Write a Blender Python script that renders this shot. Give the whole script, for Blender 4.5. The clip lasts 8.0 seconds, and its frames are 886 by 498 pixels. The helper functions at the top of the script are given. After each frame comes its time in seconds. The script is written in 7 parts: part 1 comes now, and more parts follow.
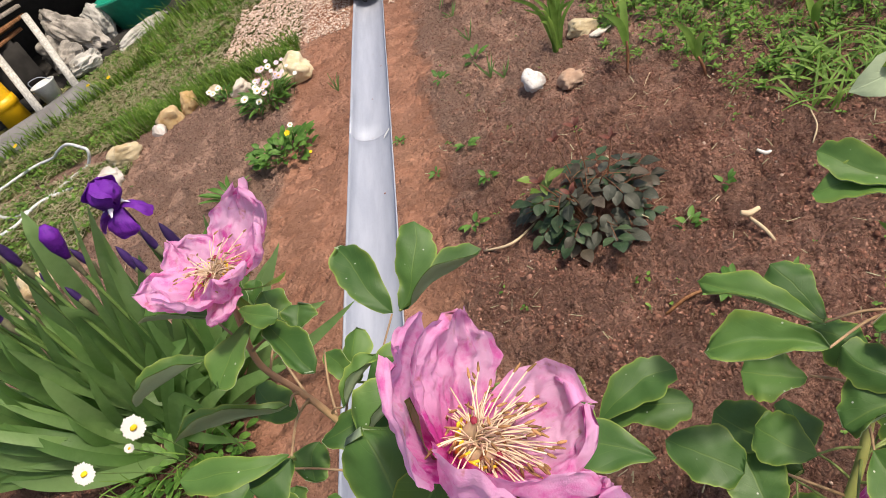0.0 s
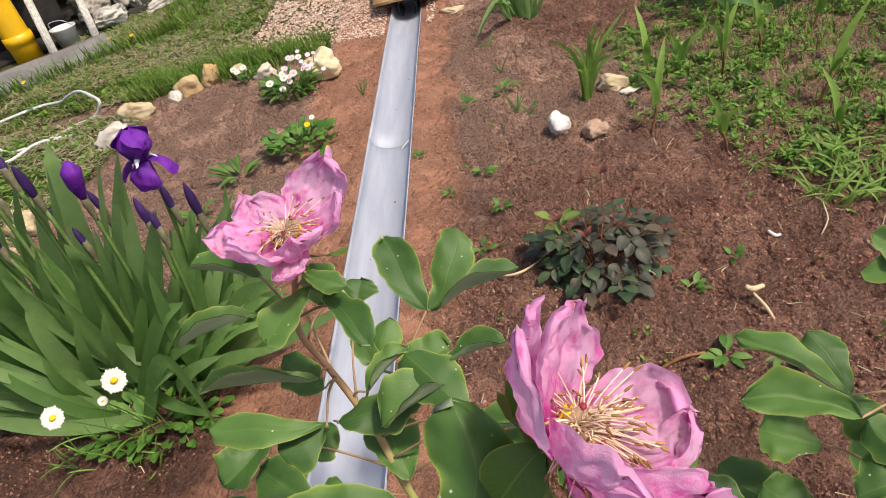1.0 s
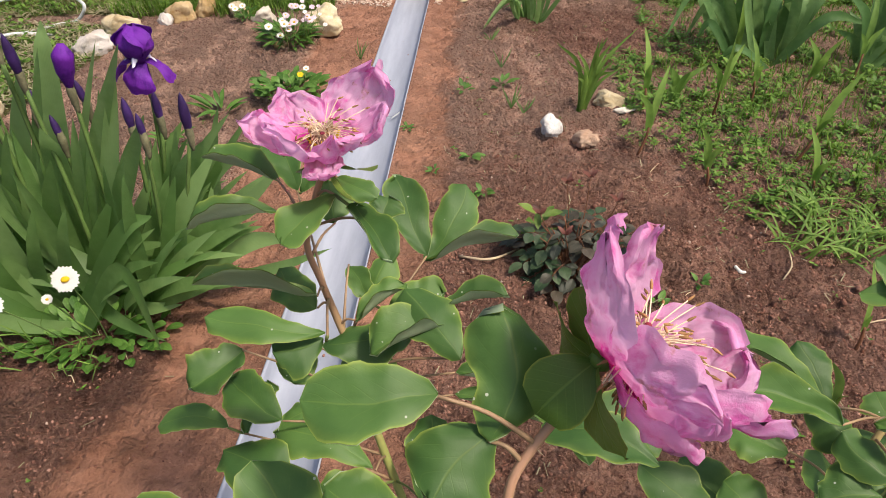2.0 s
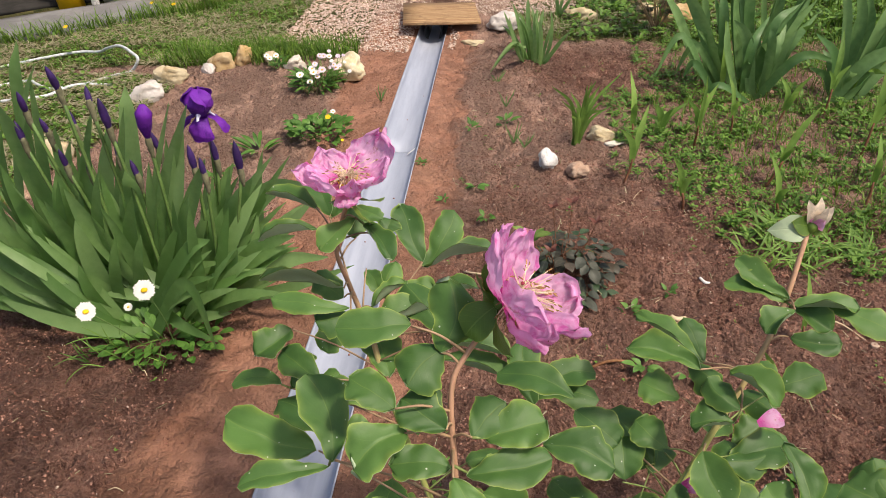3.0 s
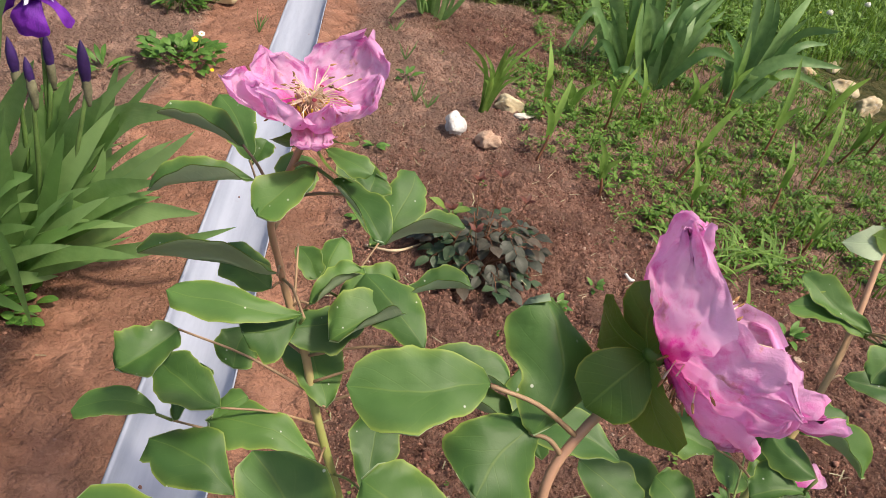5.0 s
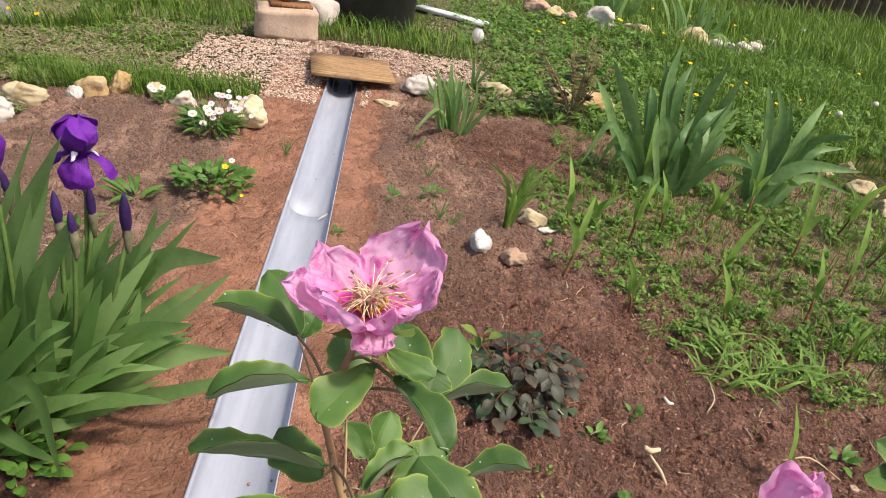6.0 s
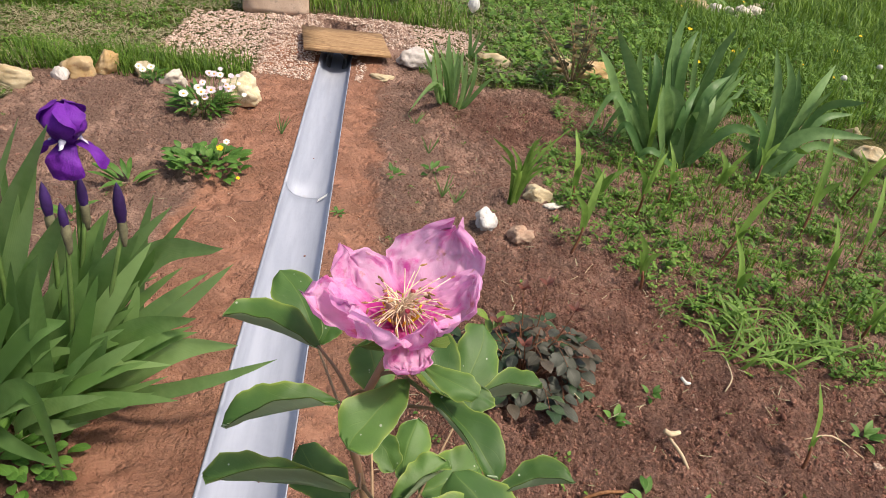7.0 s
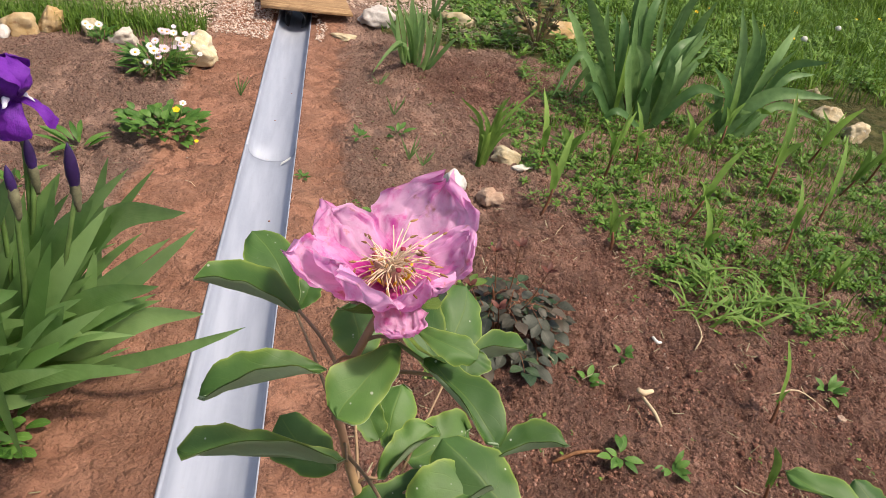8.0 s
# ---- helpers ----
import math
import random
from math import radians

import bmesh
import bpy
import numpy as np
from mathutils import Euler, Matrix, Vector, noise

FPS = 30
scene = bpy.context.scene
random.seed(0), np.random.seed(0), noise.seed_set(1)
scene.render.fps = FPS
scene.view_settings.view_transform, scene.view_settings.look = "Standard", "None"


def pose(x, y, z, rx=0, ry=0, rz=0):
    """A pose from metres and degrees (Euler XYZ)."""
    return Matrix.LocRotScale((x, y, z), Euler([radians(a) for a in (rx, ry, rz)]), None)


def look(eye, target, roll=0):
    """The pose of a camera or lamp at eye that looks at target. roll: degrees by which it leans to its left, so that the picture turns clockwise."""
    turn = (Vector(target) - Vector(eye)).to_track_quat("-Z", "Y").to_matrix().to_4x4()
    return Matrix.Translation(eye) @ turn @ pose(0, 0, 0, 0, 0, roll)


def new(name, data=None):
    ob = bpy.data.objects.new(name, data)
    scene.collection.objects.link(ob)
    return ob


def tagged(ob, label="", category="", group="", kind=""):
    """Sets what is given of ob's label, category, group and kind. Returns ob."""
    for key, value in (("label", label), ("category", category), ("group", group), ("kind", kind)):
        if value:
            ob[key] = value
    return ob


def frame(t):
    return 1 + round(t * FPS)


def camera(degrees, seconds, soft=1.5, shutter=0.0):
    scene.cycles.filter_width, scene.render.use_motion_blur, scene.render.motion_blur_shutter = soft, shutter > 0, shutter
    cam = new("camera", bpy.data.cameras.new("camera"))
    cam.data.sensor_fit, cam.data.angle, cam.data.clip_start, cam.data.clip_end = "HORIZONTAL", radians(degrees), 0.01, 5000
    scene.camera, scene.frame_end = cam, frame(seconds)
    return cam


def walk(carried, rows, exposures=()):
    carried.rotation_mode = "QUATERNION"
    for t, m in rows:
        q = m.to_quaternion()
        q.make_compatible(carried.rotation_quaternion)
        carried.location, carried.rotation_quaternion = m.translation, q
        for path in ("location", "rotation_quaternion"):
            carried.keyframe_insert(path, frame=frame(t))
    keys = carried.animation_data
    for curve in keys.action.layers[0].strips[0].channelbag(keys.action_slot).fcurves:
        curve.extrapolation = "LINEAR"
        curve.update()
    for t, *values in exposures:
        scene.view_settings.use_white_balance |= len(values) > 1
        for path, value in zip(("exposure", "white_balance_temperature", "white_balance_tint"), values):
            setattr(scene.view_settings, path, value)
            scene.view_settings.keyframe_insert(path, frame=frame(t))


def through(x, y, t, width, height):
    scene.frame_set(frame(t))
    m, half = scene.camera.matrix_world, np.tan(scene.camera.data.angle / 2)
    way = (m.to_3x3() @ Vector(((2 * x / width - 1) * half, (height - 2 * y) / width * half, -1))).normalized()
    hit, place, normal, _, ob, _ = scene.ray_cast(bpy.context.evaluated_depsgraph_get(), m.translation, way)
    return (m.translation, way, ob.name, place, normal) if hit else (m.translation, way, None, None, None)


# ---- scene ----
cam = camera(65.9, 8.0, soft=0.8)
PATH = [
    (0, (0.48, -2.055, 1.031), (0.132, -0.506, -0.186), -28.5),
    (0.5, (0.446, -2.053, 1.03), (0.135, -0.517, -0.213), -23.1),
    (1, (0.397, -2.078, 1.046), (0.148, -0.484, -0.137), -14.9),
    (1.5, (0.369, -2.084, 1.052), (0.2, -0.455, -0.095), -9.5),
    (2, (0.324, -2.107, 1.005), (0.232, -0.514, -0.2), 0.0),
    (2.2, (0.328, -2.118, 1.018), (0.213, -0.522, -0.182), -1.1),
    (3.3, (0.461, -2.435, 1.173), (0.251, -0.795, 0.048), -3.4),
    (3.5, (0.506, -2.46, 1.172), (0.278, -0.875, -0.026), -5.9),
    (3.9, (0.462, -2.423, 1.168), (0.328, -0.843, -0.051), -0.4),
    (4, (0.438, -2.365, 1.102), (0.353, -0.798, -0.137), 2.0),
    (4.1, (0.418, -2.332, 1.077), (0.312, -0.775, -0.175), 1.6),
    (4.2, (0.385, -2.298, 1.057), (0.318, -0.742, -0.198), 3.2),
    (5.3, (0.206, -2.068, 0.978), (0.548, -0.458, -0.158), 13.0),
    (5.5, (0.196, -2.062, 0.982), (0.503, -0.419, -0.117), 11.7),
    (6, (0.186, -2.041, 1.033), (0.417, -0.306, 0.066), 9.6),
    (6.5, (0.176, -2.004, 1.031), (0.44, -0.284, 0.044), 9.4),
    (7, (0.161, -1.979, 1.018), (0.414, -0.285, -0.015), 8.7),
    (7.5, (0.152, -1.965, 1.003), (0.457, -0.298, -0.058), 10.3),
    (8, (0.147, -1.953, 0.992), (0.515, -0.325, -0.109), 10.2),
]
walk(cam, [(t, look(eye, target, roll)) for t, eye, target, roll in PATH], [(0, 0.58, 6900, 10), (2.2, 0.57, 6900, 10), (3.5, 0.59, 6900, 10), (5.4, 0.74, 6900, 10), (6.2, 0.68, 6900, 10), (8, 0.62, 6900, 10)])

# ---- world and light ----
world = bpy.data.worlds.new("sky")
scene.world = world
world.use_nodes = True
sky = world.node_tree.nodes.new("ShaderNodeTexSky")
sky.sky_type, sky.sun_disc = "NISHITA", False
sky.sun_elevation, sky.sun_rotation = radians(60.5), radians(117)
sky.air_density, sky.dust_density = 1.0, 4.0
world.node_tree.links.new(sky.outputs[0], world.node_tree.nodes["Background"].inputs[0])
world.node_tree.nodes["Background"].inputs[1].default_value = 0.106
sun = new("sun", bpy.data.lights.new("sun", "SUN"))
sun.data.energy, sun.data.angle, sun.data.color = 2.5, radians(6), (1.0, 0.92, 0.80)
sun.matrix_world = look((1.8, -0.9, 3.55), (0, 0, 0))


# ---- building helpers ----
class Sheet:
    """Collects verts, faces and uv, and turns them into one mesh object."""

    def __init__(self):
        self.v, self.f, self.uv = [], [], []

    def add(self, verts, faces, uvs=None):
        o = len(self.v)
        self.v.extend(verts)
        self.f.extend([tuple(i + o for i in f) for f in faces])
        self.uv.extend(uvs if uvs is not None else [(0.5, 0.5)] * len(verts))
        return self

    def mesh(self, name, material, smooth=True):
        me = bpy.data.meshes.new(name)
        me.from_pydata([tuple(p) for p in self.v], [], self.f)
        layer = me.uv_layers.new(name="UVMap")
        idx = np.empty(len(me.loops), dtype=np.int32)
        me.loops.foreach_get("vertex_index", idx)
        uv = np.array(self.uv, dtype=np.float32)[idx]
        layer.data.foreach_set("uv", uv.ravel())
        me.polygons.foreach_set("use_smooth", [smooth] * len(me.polygons))
        me.materials.append(material)
        me.update()
        return me


def thing(name, label, category, group="", kind="", at=(0, 0, 0)):
    ob = new(name)
    ob.location = at
    ob.empty_display_size = 0.05
    return tagged(ob, label, category, group, kind)


def part(name, shape, material, parent, label="", smooth=True):
    """Links a Sheet or a bmesh, given in world places, as one mesh object under parent."""
    if isinstance(shape, Sheet):
        me = shape.mesh(name, material, smooth)
    else:
        me = bpy.data.meshes.new(name)
        shape.to_mesh(me)
        shape.free()
        me.polygons.foreach_set("use_smooth", [smooth] * len(me.polygons))
        me.materials.append(material)
    ob = new(name, me)
    if parent is not None:
        ob.parent = parent
        if parent.parent is None:
            ob.matrix_parent_inverse = Matrix.Translation(-Vector(parent.location))
    if label:
        ob["label"] = label
    return ob


def single(name, shape, material, label, category, group="", kind="", smooth=True):
    return tagged(part(name, shape, material, None, "", smooth), label, category, group, kind)


def V(*a):
    return Vector(a)


def unit(v):
    return v.normalized() if v.length > 1e-9 else Vector((0, 0, 1))


def profile_ovate(t):
    return max(0.0, math.sin(math.pi * min(1, t) ** 0.82)) ** 0.8


def profile_sword(t):
    return (0.75 + 0.25 * math.sin(math.pi * t)) * (1 - t ** 5) ** 0.8 if t < 1 else 0.0


def profile_petal(t):
    return (0.34 + 0.66 * math.sin(math.pi * 0.5 * min(1, t / 0.72)) ** 1.1) * (1.0 if t < 0.72 else math.sqrt(max(0.06, 1 - ((t - 0.72) / 0.29) ** 2)))


def blade(sheet, base, tip, width, normal, bulge=0.0, profile=profile_ovate, nu=4, nv=9, fold=0.15, wave=0.0, cup=0.0, side=0.0, ragged=0.0, uneven=0.0, rng=random):
    """A leaf or petal from base to tip: it bows along its normal by bulge, folds up along its midrib, waves at its edge."""
    base, tip, normal = Vector(base), Vector(tip), Vector(normal)
    axis = tip - base
    length = axis.length
    n = unit(normal - axis * (normal.dot(axis) / max(1e-9, axis.length_squared)))
    across = unit(axis.cross(n))
    p1, p2 = rng.uniform(0, 6.28), rng.uniform(0, 6.28)
    verts, uvs, faces = [], [], []
    for j in range(nv + 1):
        t = j / nv
        c0 = base + axis * t + n * (bulge * length * 4 * t * (1 - t)) + across * (side * length * 4 * t * (1 - t))
        w0 = width * 0.5 * profile(t)
        for i in range(nu + 1):
            u = 2 * i / nu - 1
            c = c0
            if ragged:
                c = c0 - axis * (ragged * t ** 4 * (0.5 + 0.5 * noise.noise(V(u * 1.6 + p1 * 9, p2, 0)) + 0.5 * noise.noise(V(u * 5.5 + p2 * 9, p1, 4))))
            w = w0 * (1 + uneven * noise.noise(V(t * 3.2 + p1 * 5, 7.0 if u < 0 else 19.0, p2)) + 0.5 * uneven * noise.noise(V(t * 8 + p2 * 5, 3.0 if u < 0 else 9.0, p1)))
            lift = fold * abs(u) * w + cup * (u * u) * w * (0.5 + t)
            ripple = wave * width * abs(u) ** 2 * (math.sin(9 * t + p1 + 1.7 * u) + 0.6 * math.sin(21 * t + p2 * u)) * 0.5
            verts.append(c + across * (u * w * (1 - 0.12 * abs(fold))) + n * (lift + ripple))
            uvs.append((i / nu, t))
    for j in range(nv):
        for i in range(nu):
            a = j * (nu + 1) + i
            faces.append((a, a + 1, a + nu + 2, a + nu + 1))
    return sheet.add(verts, faces, uvs)


def smooth_path(points, per=5):
    """A Catmull-Rom line through the points."""
    pts = [Vector(p) for p in points]
    pts = [pts[0] * 2 - pts[1]] + pts + [pts[-1] * 2 - pts[-2]]
    out = []
    for i in range(1, len(pts) - 2):
        a, b, c, d = pts[i - 1:i + 3]
        for k in range(per):
            t = k / per
            out.append(0.5 * (2 * b + (c - a) * t + (2 * a - 5 * b + 4 * c - d) * t * t + (3 * b - a - 3 * c + d) * t ** 3))
    return out + [pts[-2]]


def tube(sheet, points, radii, sides=7, per=5, close=True):
    """A round stem along the points; radii at each given point."""
    line = smooth_path(points, per) if len(points) > 2 else [Vector(p) for p in points]
    m = len(line)
    rr = [float(np.interp(k / (m - 1), np.linspace(0, 1, len(radii)), radii)) for k in range(m)]
    verts, faces, uvs = [], [], []
    ref = Vector((0.31, 0.77, 0.2))
    for k, p in enumerate(line):
        d = unit(line[min(m - 1, k + 1)] - line[max(0, k - 1)])
        a = unit(d.cross(ref))
        b = d.cross(a)
        for i in range(sides):
            q = 2 * math.pi * i / sides
            verts.append(p + (a * math.cos(q) + b * math.sin(q)) * rr[k])
            uvs.append((i / sides, k / (m - 1)))
    for k in range(m - 1):
        for i in range(sides):
            faces.append((k * sides + i, k * sides + (i + 1) % sides, (k + 1) * sides + (i + 1) % sides, (k + 1) * sides + i))
    if close:
        faces.append(tuple(range(sides))[::-1])
        faces.append(tuple((m - 1) * sides + i for i in range(sides)))
    return sheet.add(verts, faces, uvs)


def box(sheet, centre, size, turn=None, rough=0.0, cuts=1, rng=random):
    """A box with bevelled edges, turned, its faces slightly uneven."""
    bm = bmesh.new()
    bmesh.ops.create_cube(bm, size=1.0)
    bmesh.ops.scale(bm, vec=size, verts=bm.verts)
    if cuts > 1:
        bmesh.ops.subdivide_edges(bm, edges=bm.edges[:], cuts=cuts, use_grid_fill=True)
    bmesh.ops.bevel(bm, geom=[e for e in bm.edges if e.calc_face_angle(0) > 0.5], offset=min(size) * 0.08, segments=2, affect="EDGES")
    m = Matrix.Translation(centre) @ (turn.to_4x4() if turn is not None else Matrix.Identity(4))
    bm.verts.index_update()
    vs = []
    for v in bm.verts:
        p = v.co.copy()
        if rough:
            p += Vector(noise.noise_vector(p * 9 + Vector(centre))) * rough
        vs.append(m @ p)
    fs = [tuple(v.index for v in f.verts) for f in bm.faces]
    bm.free()
    return sheet.add(vs, fs)


def stone_shape(sheet, centre, size, seed, turn=0.0, sub=4, lump=0.24):
    """A weathered field stone, flattened below, sunk a little."""
    bm = bmesh.new()
    bmesh.ops.create_icosphere(bm, subdivisions=sub, radius=1.0)
    rot = Matrix.Rotation(turn, 3, "Z")
    off = Vector((seed * 3.7, seed * 1.3, seed * 7.1))
    bm.verts.index_update()
    r = random.Random(seed)
    cuts = [(unit(V(r.gauss(0, 1), r.gauss(0, 1), r.gauss(0, 0.8))), r.uniform(0.55, 0.85)) for _ in range(9)] if sub > 3 else []
    vs = []
    for v in bm.verts:
        p = v.co.copy()
        for n, d in cuts:
            over = p.dot(n) - d
            if over > 0:
                p -= n * (over * 0.85)
        k = 1.08 + lump * noise.noise(p * 1.4 + off) - lump * 0.9 * abs(noise.noise(p * 2.4 + off)) + lump * 0.35 * noise.noise(p * 5.1 + off) + 0.06 * noise.noise(p * 11 + off)
        p *= k
        p = Vector((p.x, p.y, max(p.z, -0.55)))
        vs.append(Vector(centre) + rot @ Vector((p.x * size[0], p.y * size[1], p.z * size[2])))
    fs = [tuple(v.index for v in f.verts) for f in bm.faces]
    bm.free()
    return sheet.add(vs, fs)


# ---- materials ----
class Nodes:
    def __init__(self, name):
        self.m = bpy.data.materials.new(name)
        self.m.use_nodes = True
        self.t = self.m.node_tree
        self.bsdf = self.t.nodes["Principled BSDF"]
        self.out = self.t.nodes["Material Output"]

    def n(self, kind, **inputs):
        node = self.t.nodes.new(kind)
        for k, v in inputs.items():
            self.set(node.inputs[k.replace("_", " ")], v)
        return node

    def set(self, socket, v):
        if isinstance(v, bpy.types.NodeSocket):
            self.t.links.new(v, socket)
        else:
            socket.default_value = v

    def math(self, op, a, b=None, clamp=False):
        node = self.t.nodes.new("ShaderNodeMath")
        node.operation, node.use_clamp = op, clamp
        self.set(node.inputs[0], a)
        if b is not None:
            self.set(node.inputs[1], b)
        return node.outputs[0]

    def noise(self, scale, detail=4.0, rough=0.55, coord=None, distort=0.0):
        node = self.n("ShaderNodeTexNoise", Scale=scale, Detail=detail, Roughness=rough, Distortion=distort)
        self.set(node.inputs["Vector"], coord if coord is not None else self.coord())
        return node.outputs["Fac"]

    def coord(self):
        return self.n("ShaderNodeNewGeometry").outputs["Position"]

    def ramp(self, fac, *stops):
        node = self.t.nodes.new("ShaderNodeValToRGB")
        e = node.color_ramp.elements
        while len(e) < len(stops):
            e.new(0.5)
        for el, (p, c) in zip(e, stops):
            el.position, el.color = p, (*c, 1) if len(c) == 3 else c
        self.set(node.inputs[0], fac)
        return node.outputs["Color"]

    def mix(self, fac, a, b, blend="MIX"):
        node = self.t.nodes.new("ShaderNodeMix")
        node.data_type, node.blend_type = "RGBA", blend
        self.set(node.inputs[0], fac)
        for s, v in ((node.inputs[6], a), (node.inputs[7], b)):
            self.set(s, (*v, 1) if isinstance(v, tuple) and len(v) == 3 else v)
        return node.outputs[2]

    def smooth(self, v, lo, hi):
        node = self.n("ShaderNodeMapRange")
        node.interpolation_type = "SMOOTHSTEP"
        self.set(node.inputs[0], v)
        node.inputs[1].default_value, node.inputs[2].default_value = lo, hi
        return node.outputs[0]

    def bump(self, height, strength=0.3, distance=0.005):
        node = self.n("ShaderNodeBump", Strength=strength, Distance=distance, Height=height)
        self.t.links.new(node.outputs[0], self.bsdf.inputs["Normal"])
        return node.outputs[0]

    def finish(self, colour, rough=0.7, spec=0.5, metal=0.0, through=0.0, through_colour=None):
        self.set(self.bsdf.inputs["Base Color"], (*colour, 1) if isinstance(colour, tuple) else colour)
        self.set(self.bsdf.inputs["Roughness"], rough)
        self.set(self.bsdf.inputs["Specular IOR Level"], spec)
        self.set(self.bsdf.inputs["Metallic"], metal)
        if through:
            tr = self.n("ShaderNodeBsdfTranslucent")
            tc = through_colour if through_colour is not None else colour
            self.set(tr.inputs[0], (*tc, 1) if isinstance(tc, tuple) else tc)
            mx = self.n("ShaderNodeMixShader", Fac=through)
            self.t.links.new(self.bsdf.outputs[0], mx.inputs[1])
            self.t.links.new(tr.outputs[0], mx.inputs[2])
            self.t.links.new(mx.outputs[0], self.out.inputs[0])
        return self.m


def leaf_material(name, dark, light, rim=None, rough=0.42, through=0.22, vein=0.35, veins=7.0, per_object=True, long=False):
    k = Nodes(name)
    uv = k.n("ShaderNodeSeparateXYZ", Vector=k.n("ShaderNodeUVMap").outputs[0])
    u = k.math("ABSOLUTE", k.math("SUBTRACT", uv.outputs[0], 0.5))
    rnd = k.n("ShaderNodeObjectInfo").outputs["Random"] if per_object else k.n("ShaderNodeNewGeometry").outputs["Random Per Island"]
    tone = k.math("ADD", k.math("MULTIPLY", k.noise(38, 5), 0.65), k.math("MULTIPLY", rnd, 0.5))
    col = k.mix(k.smooth(tone, 0.25, 0.95), dark, light)
    if long:
        v = k.math("SINE", k.math("MULTIPLY", uv.outputs[0], 85.0))
        lines = k.math("MULTIPLY", k.math("ADD", v, 1.0), 0.5)
        height = lines
        col = k.mix(k.math("MULTIPLY", lines, 0.07), col, light)
        height = k.math("MULTIPLY", lines, 0.12)
    else:
        v = k.math("SINE", k.math("MULTIPLY", k.math("SUBTRACT", uv.outputs[1], k.math("MULTIPLY", u, 0.7)), veins * 6.283))
        side_vein = k.smooth(v, 0.86, 1.0)
        mid = k.math("SUBTRACT", 1.0, k.smooth(u, 0.006, 0.03))
        both = k.math("MAXIMUM", k.math("MULTIPLY", side_vein, 0.22), mid)
        col = k.mix(k.math("MULTIPLY", both, vein), col, tuple(min(1, c * 1.7 + 0.02) for c in light))
        height = k.math("ADD", k.math("MULTIPLY", both, -0.6), k.math("MULTIPLY", k.noise(75, 4), 1.0))
    if rim:
        col = k.mix(k.math("MULTIPLY", k.smooth(u, 0.46, 0.5), 0.6), col, rim)
    k.bump(height, 0.35, 0.003)
    return k.finish(col, rough, 0.35, through=through, through_colour=k.mix(0.5, col, tuple(min(1, c * 1.6) for c in light)))


def peony_leaf_material(name, dark, light, rim):
    """Matt peony leaf: sunken midrib, soft side veins, yellowing towards a thin pale rim, dried splashes."""
    k = Nodes(name)
    uv = k.n("ShaderNodeSeparateXYZ", Vector=k.n("ShaderNodeUVMap").outputs[0])
    u = k.math("ABSOLUTE", k.math("SUBTRACT", uv.outputs[0], 0.5))
    rnd = k.n("ShaderNodeObjectInfo").outputs["Random"]
    tone = k.math("ADD", k.math("MULTIPLY", k.noise(24, 5, 0.6), 0.6), k.math("MULTIPLY", rnd, 0.5))
    col = k.mix(k.smooth(tone, 0.25, 0.9), dark, light)
    wave = k.math("SINE", k.math("MULTIPLY", k.math("SUBTRACT", uv.outputs[1], k.math("MULTIPLY", u, 0.9)), 34.0))
    side_vein = k.math("MULTIPLY", k.smooth(wave, 0.93, 1.0), k.smooth(k.noise(60, 3), 0.35, 0.6))
    mid = k.math("SUBTRACT", 1.0, k.smooth(u, 0.004, 0.022))
    col = k.mix(k.math("MULTIPLY", side_vein, 0.04), col, rim)
    col = k.mix(k.math("MULTIPLY", mid, 0.14), col, rim)
    age = k.math("ADD", 0.25, k.math("MULTIPLY", rnd, 0.55))
    yellow = k.math("MULTIPLY", k.smooth(k.math("ADD", u, k.math("MULTIPLY", k.math("SUBTRACT", k.noise(40, 4), 0.5), 0.25)), 0.33, 0.56), age)
    col = k.mix(yellow, col, tuple(0.5 * a + 0.5 * b for a, b in zip(light, rim)))
    col = k.mix(k.math("MULTIPLY", k.smooth(u, 0.455, 0.498), 0.6), col, rim)
    dots = k.n("ShaderNodeTexVoronoi", Scale=150.0, Randomness=1.0, Vector=k.coord())
    rare = k.smooth(k.n("ShaderNodeSeparateXYZ", Vector=dots.outputs["Color"]).outputs[0], 0.90, 0.93)
    spot = k.math("MULTIPLY", k.math("SUBTRACT", 1.0, k.smooth(dots.outputs["Distance"], 0.10, 0.17)), rare)
    col = k.mix(k.math("MULTIPLY", spot, 0.8), col, (0.62, 0.66, 0.55))
    height = k.math("ADD", k.math("MULTIPLY", k.math("MAXIMUM", mid, k.math("MULTIPLY", side_vein, 0.25)), -0.6), k.math("MULTIPLY", k.noise(90, 5, 0.6), 0.8))
    k.bump(height, 0.18, 0.003)
    return k.finish(col, k.math("ADD", 0.42, k.math("MULTIPLY", k.noise(33, 4), 0.25)), 0.45, through=0.2, through_colour=k.mix(0.5, col, tuple(min(1, c * 1.6) for c in light)))


def stalk_material():
    """Peony stalk: yellow-green near the ground, pinkish brown higher up."""
    k = Nodes("peony_stalk")
    z = k.n("ShaderNodeSeparateXYZ", Vector=k.coord()).outputs[2]
    col = k.mix(k.smooth(k.math("ADD", z, k.math("MULTIPLY", k.math("SUBTRACT", k.noise(9, 3), 0.5), 0.25)), 0.34, 0.62), (0.30, 0.33, 0.10), (0.48, 0.27, 0.175))
    col = k.mix(k.math("MULTIPLY", k.smooth(k.noise(30, 5, 0.65), 0.45, 0.7), 0.3), col, (0.27, 0.17, 0.09))
    k.bump(k.noise(140, 4), 0.2, 0.002)
    return k.finish(col, 0.5, 0.35)


